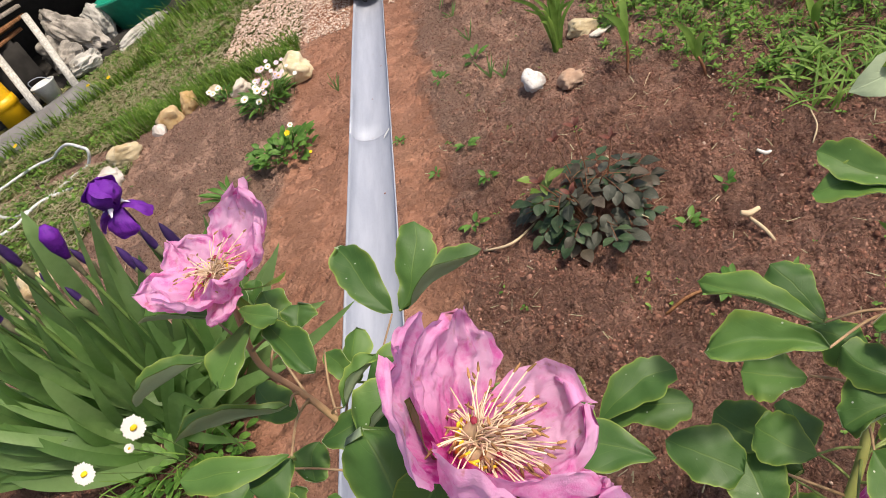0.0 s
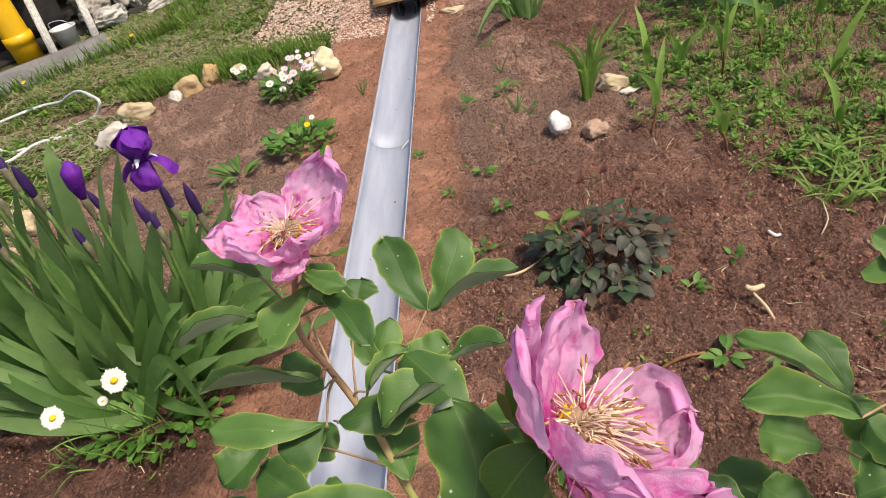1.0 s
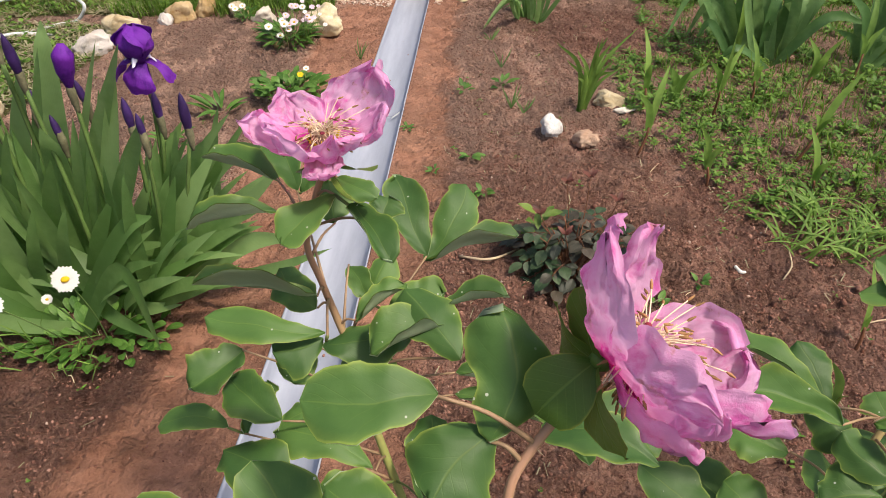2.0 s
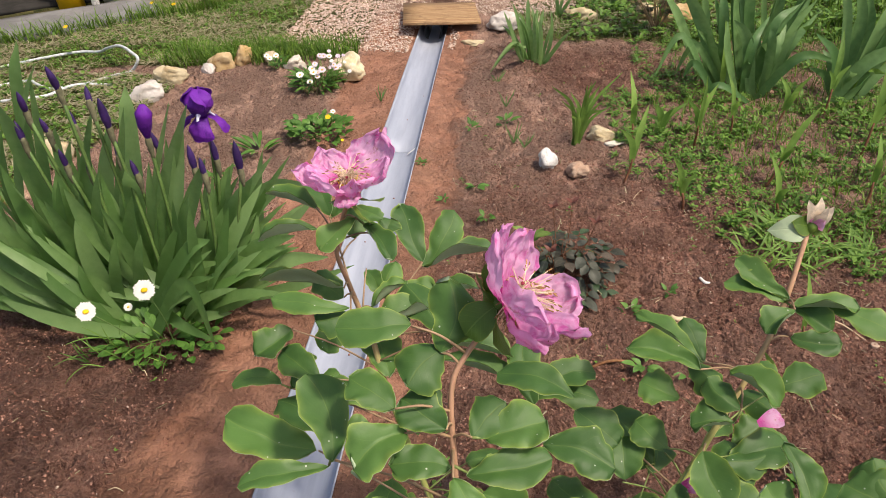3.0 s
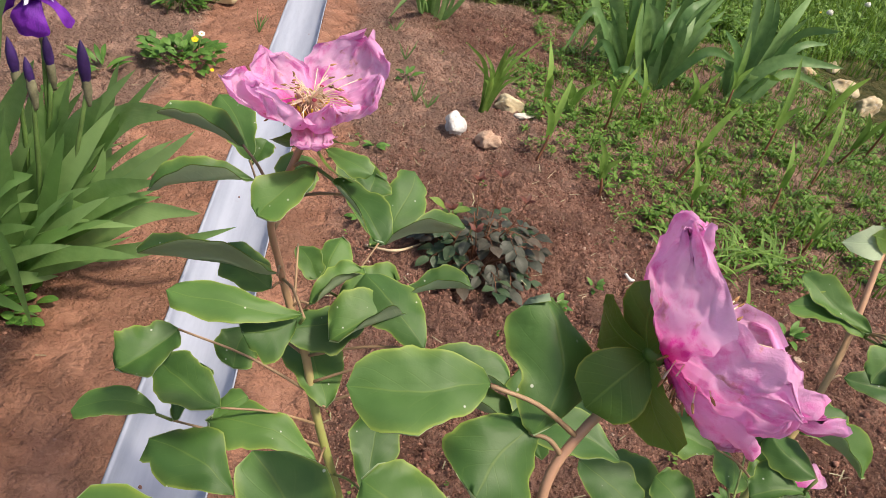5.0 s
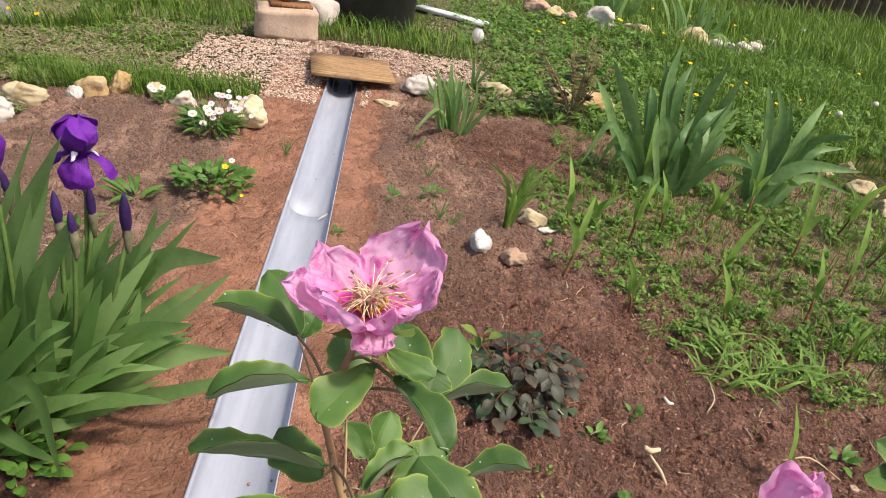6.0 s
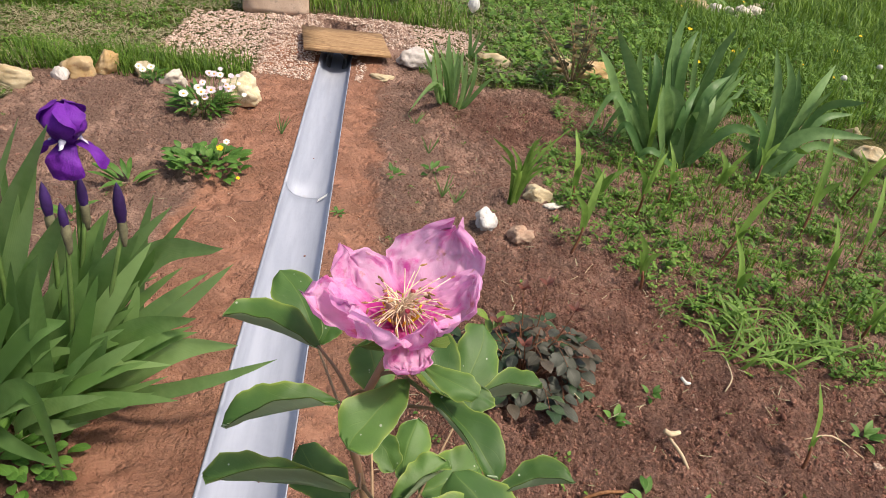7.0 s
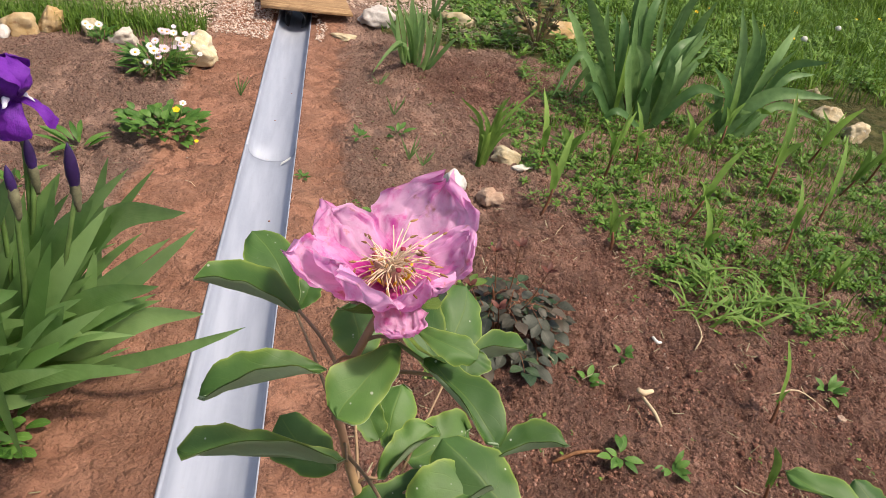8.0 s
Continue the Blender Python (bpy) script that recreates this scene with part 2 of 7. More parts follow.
def stone_material(name, base, tint, stain, scale=14.0):
    k = Nodes(name)
    col = k.mix(k.smooth(k.noise(scale, 5), 0.38, 0.68), base, tint)
    col = k.mix(k.smooth(k.noise(scale * 3.3, 6, 0.7), 0.56, 0.74), col, stain)
    k.bump(k.noise(scale * 6, 8, 0.7), 0.6, 0.006)
    return k.finish(col, 0.85, 0.3)


def ground_material():
    k = Nodes("garden_soil")
    sand = k.n("ShaderNodeAttribute")
    sand.attribute_name = "sand"
    turf = k.n("ShaderNodeAttribute")
    turf.attribute_name = "turf"
    big, mid, fine = k.noise(2.3, 4), k.noise(11, 6, 0.65), k.noise(110, 6, 0.75)
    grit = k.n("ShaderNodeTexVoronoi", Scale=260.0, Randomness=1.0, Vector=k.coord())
    soil = k.mix(k.smooth(k.math("ADD", k.math("MULTIPLY", big, 0.5), k.math("MULTIPLY", mid, 0.5)), 0.36, 0.66), (0.225, 0.108, 0.082), (0.400, 0.218, 0.166))
    soil = k.mix(k.smooth(fine, 0.45, 0.72), soil, (0.37, 0.205, 0.142))
    # dark flecks in the soil colour stand in for shaded pits between crumbs
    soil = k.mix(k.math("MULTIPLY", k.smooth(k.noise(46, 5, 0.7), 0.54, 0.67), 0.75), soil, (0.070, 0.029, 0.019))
    crumbly = k.smooth(k.math("ADD", k.math("MULTIPLY", k.noise(5.2, 5, 0.62), 0.7), k.math("MULTIPLY", k.noise(17, 4, 0.6), 0.3)), 0.41, 0.56)
    dry = k.n("ShaderNodeAttribute")
    dry.attribute_name = "dry"
    soil = k.mix(k.math("MULTIPLY", k.math("MULTIPLY", k.math("SUBTRACT", 1.0, crumbly), k.smooth(dry.outputs["Fac"], -0.15, 0.45)), 0.42), soil, (0.42, 0.240, 0.175))
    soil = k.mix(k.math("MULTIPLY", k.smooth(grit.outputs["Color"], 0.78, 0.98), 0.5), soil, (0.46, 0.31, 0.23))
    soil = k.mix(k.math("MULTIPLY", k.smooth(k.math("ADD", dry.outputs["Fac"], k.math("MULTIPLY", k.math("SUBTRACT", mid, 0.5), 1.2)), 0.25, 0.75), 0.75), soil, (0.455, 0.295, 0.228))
    # finer flecks paint shaded gaps and lit crumb tops into the colour
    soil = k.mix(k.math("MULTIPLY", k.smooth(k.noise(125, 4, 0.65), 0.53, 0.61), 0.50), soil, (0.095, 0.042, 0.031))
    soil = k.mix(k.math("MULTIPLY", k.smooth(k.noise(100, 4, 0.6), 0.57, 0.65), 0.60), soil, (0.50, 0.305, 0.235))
    red = k.mix(k.smooth(mid, 0.3, 0.7), (0.305, 0.143, 0.092), (0.415, 0.214, 0.144))
    red = k.mix(k.math("MULTIPLY", k.smooth(k.noise(85, 6, 0.75), 0.56, 0.70), 0.5), red, (0.17, 0.062, 0.036))
    red = k.mix(k.math("MULTIPLY", k.smooth(big, 0.5, 0.7), 0.4), red, (0.35, 0.195, 0.128))
    red = k.mix(k.math("MULTIPLY", k.smooth(k.noise(70, 5, 0.6), 0.58, 0.68), 0.5), red, (0.46, 0.255, 0.18))
    edge = k.smooth(k.math("ADD", sand.outputs["Fac"], k.math("MULTIPLY", k.math("SUBTRACT", k.noise(16, 6, 0.75), 0.5), 1.0)), 0.25, 0.75)
    # soil and sand colour turned darker by the irises and below the peony
    dark_soil = k.n("ShaderNodeAttribute")
    dark_soil.attribute_name = "dark_soil"
    dark_mix = k.smooth(k.math("ADD", dark_soil.outputs["Fac"], k.math("MULTIPLY", k.math("SUBTRACT", mid, 0.5), 0.7)), 0.1, 0.9)
    soil = k.mix(k.math("MULTIPLY", dark_mix, 0.45), soil, (0.125, 0.058, 0.041))
    red = k.mix(k.math("MULTIPLY", dark_mix, 0.50), red, (0.20, 0.088, 0.054))
    col = k.mix(edge, soil, red)
    earth = k.mix(k.smooth(mid, 0.35, 0.65), (0.070, 0.085, 0.022), (0.19, 0.165, 0.065))
    col = k.mix(k.smooth(k.math("ADD", turf.outputs["Fac"], k.math("MULTIPLY", k.math("SUBTRACT", k.noise(14, 5, 0.7), 0.5), 0.8)), 0.35, 0.65), col, earth)
    warp = k.n("ShaderNodeTexNoise", Scale=55.0, Detail=4.0, Roughness=0.6, Vector=k.coord())
    bent = k.n("ShaderNodeVectorMath")
    bent.operation = "SCALE"
    bent.inputs[3].default_value = 0.022
    k.t.links.new(warp.outputs["Color"], bent.inputs[0])
    moved = k.n("ShaderNodeVectorMath")
    k.t.links.new(k.coord(), moved.inputs[0])
    k.t.links.new(bent.outputs[0], moved.inputs[1])
    crumbs = [k.n("ShaderNodeTexVoronoi", Scale=sc, Randomness=1.0, Vector=moved.outputs[0]).outputs["Distance"] for sc in (70.0, 150.0)]
    grains = k.math("ADD", k.math("MULTIPLY", k.math("SUBTRACT", 1.0, crumbs[0]), 0.55), k.math("MULTIPLY", k.math("SUBTRACT", 1.0, crumbs[1]), 0.35))
    lumps = k.math("SUBTRACT", k.math("ADD", k.math("MULTIPLY", k.noise(32, 8, 0.78), 1.3), k.math("MULTIPLY", k.noise(130, 6, 0.8), 0.5)), k.math("MULTIPLY", k.smooth(k.noise(75, 4, 0.6), 0.60, 0.72), 0.35))
    height = k.math("ADD", k.math("MULTIPLY", lumps, 0.7), grains)
    loose = k.math("MULTIPLY", k.math("ADD", 0.40, k.math("MULTIPLY", crumbly, 0.80)), k.math("SUBTRACT", 1.0, k.math("MULTIPLY", edge, 0.62)))
    k.bump(k.math("MULTIPLY", height, k.math("MULTIPLY", loose, k.math("SUBTRACT", 1.0, k.math("MULTIPLY", k.smooth(dry.outputs["Fac"], 0.1, 0.8), 0.3)))), 1.0, 0.062)
    return k.finish(col, 0.95, 0.2)


def wood_material(name, dark, light, along="Y", scale=7.0):
    k = Nodes(name)
    mp = k.n("ShaderNodeMapping", Vector=k.coord())
    mp.inputs["Scale"].default_value = {"X": (1.2, 14, 14), "Y": (14, 1.2, 14), "Z": (14, 14, 1.2)}[along]
    g = k.noise(scale, 6, 0.6, mp.outputs[0], 0.6)
    col = k.mix(k.smooth(g, 0.35, 0.68), dark, light)
    col = k.mix(k.smooth(k.noise(9, 4), 0.55, 0.8), col, tuple(c * 0.6 for c in dark))
    k.bump(g, 0.4, 0.002)
    return k.finish(col, 0.7, 0.3)


def plain(name, colour, rough=0.5, spec=0.5, metal=0.0, vary=0.25, scale=12.0, through=0.0):
    k = Nodes(name)
    col = k.mix(k.smooth(k.noise(scale, 5, 0.65), 0.35, 0.7), tuple(c * (1 - vary) for c in colour), tuple(min(1, c * (1 + vary * 0.6)) for c in colour))
    k.bump(k.noise(scale * 8, 5, 0.6), 0.15, 0.002)
    return k.finish(col, rough, spec, metal, through=through)


def zinc_material():
    k = Nodes("galvanised_steel")
    mp = k.n("ShaderNodeMapping", Vector=k.coord())
    mp.inputs["Scale"].default_value = (6, 0.7, 6)
    streak = k.noise(6, 5, 0.6, mp.outputs[0])
    spangle = k.n("ShaderNodeTexVoronoi", Scale=90.0, Vector=k.coord())
    grey = k.mix(k.smooth(streak, 0.3, 0.7), (0.345, 0.372, 0.452), (0.425, 0.452, 0.535))
    grey = k.mix(k.math("MULTIPLY", spangle.outputs["Distance"], 0.25), grey, (0.42, 0.45, 0.53))
    dirt = k.smooth(k.noise(26, 6, 0.7), 0.62, 0.78)
    col = k.mix(k.math("MULTIPLY", dirt, 0.35), grey, (0.33, 0.24, 0.19))
    k.bump(k.noise(5, 3), 0.08, 0.01)
    return k.finish(col, k.math("ADD", 0.55, k.math("MULTIPLY", streak, 0.2)), 0.5, 0.35)


def petal_material(name, pale, deep, brown, base_deep=True, through=0.3, worn=0.585):
    k = Nodes(name)
    uv = k.n("ShaderNodeSeparateXYZ", Vector=k.n("ShaderNodeUVMap").outputs[0])
    comb = k.n("ShaderNodeCombineXYZ", X=k.math("MULTIPLY", uv.outputs[0], 9.0), Y=k.math("MULTIPLY", uv.outputs[1], 3.2), Z=k.math("MULTIPLY", k.n("ShaderNodeObjectInfo").outputs["Random"], 20.0))
    streak = k.noise(1.6, 5, 0.6, comb.outputs[0], 0.4)
    blot = k.smooth(k.noise(55, 5, 0.65), 0.42, 0.66)
    fac = k.math("ADD", k.math("MULTIPLY", k.math("MULTIPLY", k.smooth(streak, 0.32, 0.66), blot), 0.85), k.math("MULTIPLY", k.smooth(uv.outputs[1], 0.62, 0.05), 0.85 if base_deep else 0.2), True)
    col = k.mix(fac, pale, deep)
    blotch = k.math("MULTIPLY", k.smooth(k.noise(70, 5, 0.6), worn, worn + 0.14), k.smooth(uv.outputs[1], 0.15, 0.6))
    col = k.mix(k.math("MULTIPLY", blotch, 0.75), col, brown)
    k.bump(k.math("ADD", streak, k.math("MULTIPLY", k.noise(150, 6, 0.7), 1.2)), 0.5, 0.003)
    return k.finish(col, 0.55, 0.3, through=through, through_colour=col)


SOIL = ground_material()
ZINC = zinc_material()
PEONY_LEAF = peony_leaf_material("peony_leaf", (0.042, 0.108, 0.022), (0.100, 0.205, 0.044), (0.33, 0.42, 0.075))
PEONY_UNDER = leaf_material("peony_leaf_underside", (0.340, 0.440, 0.270), (0.45, 0.555, 0.370), rough=0.65, through=0.30, vein=0.2)
PEONY_BRACT = leaf_material("peony_bract", (0.075, 0.145, 0.022), (0.170, 0.255, 0.045), rim=(0.36, 0.36, 0.05), vein=0.25)
PEONY_STALK = stalk_material()
PEONY_STEM = plain("peony_stem", (0.20, 0.25, 0.075), 0.5, 0.4, vary=0.3, scale=20)
RED_STEM = plain("red_stem", (0.37, 0.24, 0.14), 0.5, 0.4, vary=0.3, scale=25)
PEONY_PETAL = petal_material("peony_petal", (0.95, 0.54, 0.84), (0.79, 0.08, 0.48), (0.58, 0.20, 0.16), through=0.5)
FRESH_STAMEN = plain("fresh_stamen", (0.90, 0.66, 0.05), 0.6, 0.3, vary=0.2, scale=60)
IRIS_LEAF = leaf_material("iris_leaf", (0.098, 0.200, 0.052), (0.25, 0.395, 0.145), rough=0.42, long=True, through=0.46)
IRIS_BLUE_LEAF = leaf_material("grey_iris_leaf", (0.070, 0.160, 0.048), (0.215, 0.350, 0.130), rough=0.40, long=True, through=0.25)
IRIS_PURPLE = petal_material("iris_petal", (0.185, 0.024, 0.40), (0.085, 0.008, 0.22), (0.10, 0.02, 0.2), through=0.2, worn=0.9)
SEED_HEAD = plain("seed_down", (0.66, 0.63, 0.57), 0.9, 0.1, vary=0.3, scale=90)
IRIS_WHITE = plain("iris_beard", (0.75, 0.70, 0.85), 0.8, 0.2)
BUD_PURPLE = plain("bud_purple", (0.045, 0.018, 0.11), 0.5, 0.35, vary=0.4, scale=30)
GREEN_STEM = plain("green_stem", (0.13, 0.22, 0.06), 0.5, 0.4, vary=0.25, scale=20)
SPATHE = plain("dry_bract", (0.21, 0.20, 0.12), 0.8, 0.2, vary=0.4, scale=40)
WHITE_PETAL = plain("white_petal", (0.86, 0.85, 0.82), 0.6, 0.3, vary=0.08, through=0.25)
YELLOW = plain("yellow_floret", (0.80, 0.52, 0.02), 0.7, 0.2)
STAMEN = plain("dried_stamen", (0.42, 0.23, 0.10), 0.7, 0.2, vary=0.6, scale=60)
FILAMENT = plain("stamen_filament", (0.90, 0.70, 0.50), 0.6, 0.3, vary=0.3, scale=60)
SPENT = plain("spent_petal", (0.80, 0.66, 0.52), 0.7, 0.2, vary=0.35, scale=60, through=0.2)
PINKISH = plain("pinkish_petal", (0.82, 0.66, 0.76), 0.6, 0.3, vary=0.12, scale=40, through=0.25)
GLADIOLUS = leaf_material("gladiolus_leaf", (0.085, 0.175, 0.030), (0.25, 0.40, 0.085), rough=0.5, long=True, through=0.35)
RED_FOOT = plain("reddish_foot", (0.20, 0.085, 0.045), 0.6, 0.3, vary=0.4, scale=40)
PISTIL = plain("pistil", (0.55, 0.40, 0.26), 0.6, 0.3, vary=0.3, scale=60)
CRIMSON = plain("crimson_stigma", (0.30, 0.03, 0.06), 0.6, 0.3)
ROSE_LEAF = leaf_material("rose_leaf", (0.022, 0.030, 0.021), (0.072, 0.074, 0.056), rough=0.50, through=0.06, vein=0.22)
ROSE_DULL = leaf_material("purplish_rose_leaf", (0.034, 0.036, 0.024), (0.088, 0.068, 0.050), rough=0.5, through=0.06, vein=0.2)
ROSE_GREEN = leaf_material("green_rose_leaf", (0.022, 0.048, 0.020), (0.075, 0.115, 0.055), rough=0.48, through=0.10, vein=0.22)
ROSE_RED = leaf_material("young_rose_leaf", (0.07, 0.022, 0.018), (0.16, 0.05, 0.035), rough=0.5, through=0.15, vein=0.2)
BRONZE_LEAF = leaf_material("bronze_leaf", (0.050, 0.065, 0.020), (0.155, 0.115, 0.045), rough=0.6, through=0.15)
GRASS = leaf_material("grass_blade", (0.040, 0.104, 0.010), (0.185, 0.305, 0.040), rough=0.6, long=True, per_object=False, through=0.22)
DRY_GRASS = leaf_material("dry_grass", (0.22, 0.20, 0.11), (0.46, 0.41, 0.27), rough=0.7, long=True, per_object=False, through=0.2)
WEED = leaf_material("weed_leaf", (0.050, 0.125, 0.016), (0.195, 0.335, 0.060), rough=0.5, per_object=False, through=0.25)
WEED_LEAF = leaf_material("herb_leaf", (0.045, 0.125, 0.018), (0.13, 0.26, 0.05), rough=0.5, through=0.25)
CREAM_STONE = stone_material("cream_stone", (0.54, 0.45, 0.30), (0.42, 0.30, 0.16), (0.64, 0.59, 0.50))
WHITE_STONE = stone_material("white_stone", (0.70, 0.68, 0.67), (0.56, 0.52, 0.50), (0.25, 0.22, 0.23), 30)
PALE_STONE = stone_material("pale_stone", (0.66, 0.61, 0.54), (0.56, 0.49, 0.41), (0.46, 0.40, 0.34), 18)
LIME_STONE = stone_material("limestone", (0.70, 0.61, 0.44), (0.60, 0.48, 0.29), (0.76, 0.71, 0.60), 20)
OCHRE_STONE = stone_material("ochre_stone", (0.44, 0.29, 0.13), (0.55, 0.42, 0.26), (0.30, 0.14, 0.07))
PINK_STONE = stone_material("pink_stone", (0.42, 0.27, 0.19), (0.52, 0.38, 0.29), (0.24, 0.13, 0.09), 22)
GREY_STONE = stone_material("grey_stone", (0.52, 0.46, 0.42), (0.62, 0.57, 0.54), (0.36, 0.30, 0.28))
CONCRETE = stone_material("concrete", (0.46, 0.34, 0.26), (0.56, 0.43, 0.34), (0.30, 0.25, 0.20), 9)
KERB = stone_material("grey_concrete", (0.17, 0.165, 0.17), (0.24, 0.235, 0.24), (0.13, 0.13, 0.12), 6)
BOARD = wood_material("weathered_board", (0.24, 0.135, 0.066), (0.46, 0.295, 0.155), "X")
BROWN_WOOD = wood_material("stained_wood", (0.17, 0.07, 0.03), (0.34, 0.17, 0.08), "Z")
GREY_WOOD = wood_material("grey_wood", (0.20, 0.17, 0.15), (0.38, 0.33, 0.29), "Z")


# ---- ground ----
LEAN = Vector((-0.12, 0.02, 1.0))


def turf_at(x, y):
    """How much of the ground is grown over: lawn outside the dug beds."""
    w = 0.10 * noise.noise(Vector((x * 2.2, y * 2.2, 3.0)))
    left = min(1.0, max(0.0, (-(x + w) - (1.22 - 0.10 * y)) / 0.12 + 0.5)) if y < 0.72 else 0.0
    arc = min(1.0, max(0.0, ((y + w) - (0.92 + 0.12 * (x + 0.9))) / 0.12 + 0.5)) if x < -0.36 else 0.0
    back = min(1.0, max(0.0, ((y + w) - (1.2 + 0.1 * max(0.0, 1.2 - x))) / 0.2 + 0.5)) if x > 0.40 else 0.0
    far = 1.0 if y > 2.1 else min(1.0, max(0.0, (-3.7 - y + w) / 0.2 + 0.5))
    right = min(1.0, max(0.0, (x + w - 2.35) / 0.15 + 0.5))
    return max(left, arc, back, far, right)


def sand_at(x, y):
    w = 0.05 * noise.noise(Vector((x * 5, y * 5, 1.0))) + 0.05 * noise.noise(Vector((x * 1.4, y * 1.4, 8.0)))
    lo, hi = -0.33 + 0.05 * min(1.0, max(0.0, -0.8 - y) * 2) - 0.08 * min(1.0, max(0.0, -1.25 - y) * 3), 0.23
    d = min(x + w - lo, hi - x + w)
    return min(1.0, max(0.0, d / 0.14 + 0.5)) if y < 1.6 else 0.0


def dry_at(x, y):
    """Untouched, dried-out soil away from the freshly dug part."""
    fresh = math.exp(-(((x - 0.88) / 0.72) ** 2 + ((y + 1.10) / 0.72) ** 2))
    fresh += 0.75 * math.exp(-(((x - 0.85) / 0.32) ** 2 + ((y - 0.75) / 0.30) ** 2))
    dark_soil = 1.0 * min(1.0, max(0.0, (-0.20 - x) / 0.2)) * min(1.0, max(0.0, (-0.6 - y) / 0.5))
    return max(0.0, 0.75 - 1.1 * fresh - dark_soil)


def dark_soil_at(x, y):
    """Darker soil colour by the irises and below the peony."""
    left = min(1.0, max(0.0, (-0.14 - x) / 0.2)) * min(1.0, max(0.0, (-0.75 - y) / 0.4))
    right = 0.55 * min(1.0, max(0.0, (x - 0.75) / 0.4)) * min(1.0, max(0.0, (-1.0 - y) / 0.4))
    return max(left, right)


def gz(x, y):
    """The height of the ground."""
    near = abs(x) < 3 and -3.5 < y < 3
    z = 0.012 * noise.noise(Vector((x * 1.1, y * 1.1, 0.0)))
    if near:
        s = sand_at(x, y)
        lump = 0.020 * noise.noise(Vector((x * 6, y * 6, 2.0))) + 0.027 * (0.3 - abs(noise.noise(Vector((x * 15, y * 15, 5.0))))) + 0.020 * (0.25 - abs(noise.noise(Vector((x * 36, y * 36, 9.0)))))
        if -1.4 < x < 1.9 and -2.3 < y < 1.4:
            w = Vector((x, y, 0.0)) + Vector(noise.noise_vector(Vector((x * 22, y * 22, 3.0)))) * 0.016
            d = noise.voronoi(w * 34)[0]
            rough = (0.35 + 0.65 * min(1.0, max(0.0, 0.5 + 1.6 * noise.noise(Vector((x * 3.1, y * 3.1, 21.0)))))) * (1.25 - dry_at(x, y)) * (0.4 if x < -0.15 else 1.0)
            lump += rough * (0.012 * (0.42 - d[0]) + 0.0075 * noise.noise(Vector((x * 80, y * 80, 1.0))))
        z += lump * (1 - 0.65 * s) * (1 - 0.6 * turf_at(x, y))
        mound = math.exp(-(((x - 0.62) / 0.30) ** 2 + ((y + 0.75) / 0.30) ** 2))
        z += 0.03 * mound
    if y > 1.2:
        z += 0.035 * min(1.0, (y - 1.2) / 0.2) * math.exp(-((x / 0.5) ** 2)) * (1 if y < 2 else max(0.0, 3 - y))
    if -3.42 < y < 2.0:
        g = abs(x)
        if g < 0.14:
            k = min(1.0, max(0.0, (0.14 - g) / 0.05))
            z = z * (1 - k) + (0.010 if g > 0.0735 else -0.085) * k
    return z


def lines(a, b, step, reach):
    """Grid lines: even between a and b, then ever wider to the reach."""
    mid = list(np.arange(a, b + step / 2, step))
    out_hi, out_lo, d = [], [], step
    p = mid[-1]
    while p < reach:
        d *= 1.25
        p += d
        out_hi.append(p)
    d, p = step, mid[0]
    while p > -reach:
        d *= 1.25
        p -= d
        out_lo.append(p)
    return out_lo[::-1] + mid + out_hi


gx, gy = lines(-1.35, 1.8, 0.0056, 80), lines(-2.2, 1.3, 0.0056, 80)
gx = sorted([x for x in gx if not 0.066 < abs(x) < 0.086] + [-0.085, -0.077, -0.0738, -0.0730, 0.0730, 0.0738, 0.077, 0.085])
gv = [(x, y, gz(x, y)) for y in gy for x in gx]
nxg = len(gx)
gf = [(j * nxg + i, j * nxg + i + 1, (j + 1) * nxg + i + 1, (j + 1) * nxg + i) for j in range(len(gy) - 1) for i in range(nxg - 1)]
gm = bpy.data.meshes.new("ground")
gm.from_pydata(gv, [], gf)
gm.polygons.foreach_set("use_smooth", [True] * len(gm.polygons))
for key, fn in (("sand", sand_at), ("turf", turf_at), ("dry", dry_at), ("dark_soil", dark_soil_at)):
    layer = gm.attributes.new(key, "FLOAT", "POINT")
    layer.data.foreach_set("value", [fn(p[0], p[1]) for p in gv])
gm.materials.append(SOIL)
ground = tagged(new("ground", gm), "dug brown garden soil with a reddish sandy strip and grown-over edges", "ground", kind="structure")


# ---- loose stuff on the ground, made in arrays ----
def scatter(name, material, label, category, places, build, parent=None):
    """One object of many small sheets: build(place, rng) gives verts, faces, uvs."""
    sheet = Sheet()
    rng = random.Random(len(places) + len(name))
    for p in places:
        build(sheet, p, rng)
    return tagged(part(name, sheet, material, parent), label, category, kind="stuff")


def grass_blade(sheet, p, rng):
    x, y, h, w = p
    a, lean = rng.uniform(0, 6.283), rng.uniform(0.2, 1.05)
    ca, sa = math.cos(a), math.sin(a)
    b, sb = math.cos(a + 1.57) * w, math.sin(a + 1.57) * w
    z = gz(x, y) - 0.004
    m, t = h * 0.55, h
    lx = LEAN.x * h
    v = [(x - b, y - sb, z), (x + b, y + sb, z),
         (x - b * 0.8 + ca * lean * m * 0.4 + lx * 0.4, y - sb * 0.8 + sa * lean * m * 0.4, z + m * 0.9), (x + b * 0.8 + ca * lean * m * 0.4 + lx * 0.4, y + sb * 0.8 + sa * lean * m * 0.4, z + m * 0.9),
         (x + ca * lean * t + lx, y + sa * lean * t, z + t * (1 - 0.35 * lean))]
    sheet.add(v, [(0, 1, 3, 2), (2, 3, 4)], [(0, 0), (1, 0), (0, 0.5), (1, 0.5), (0.5, 1)])


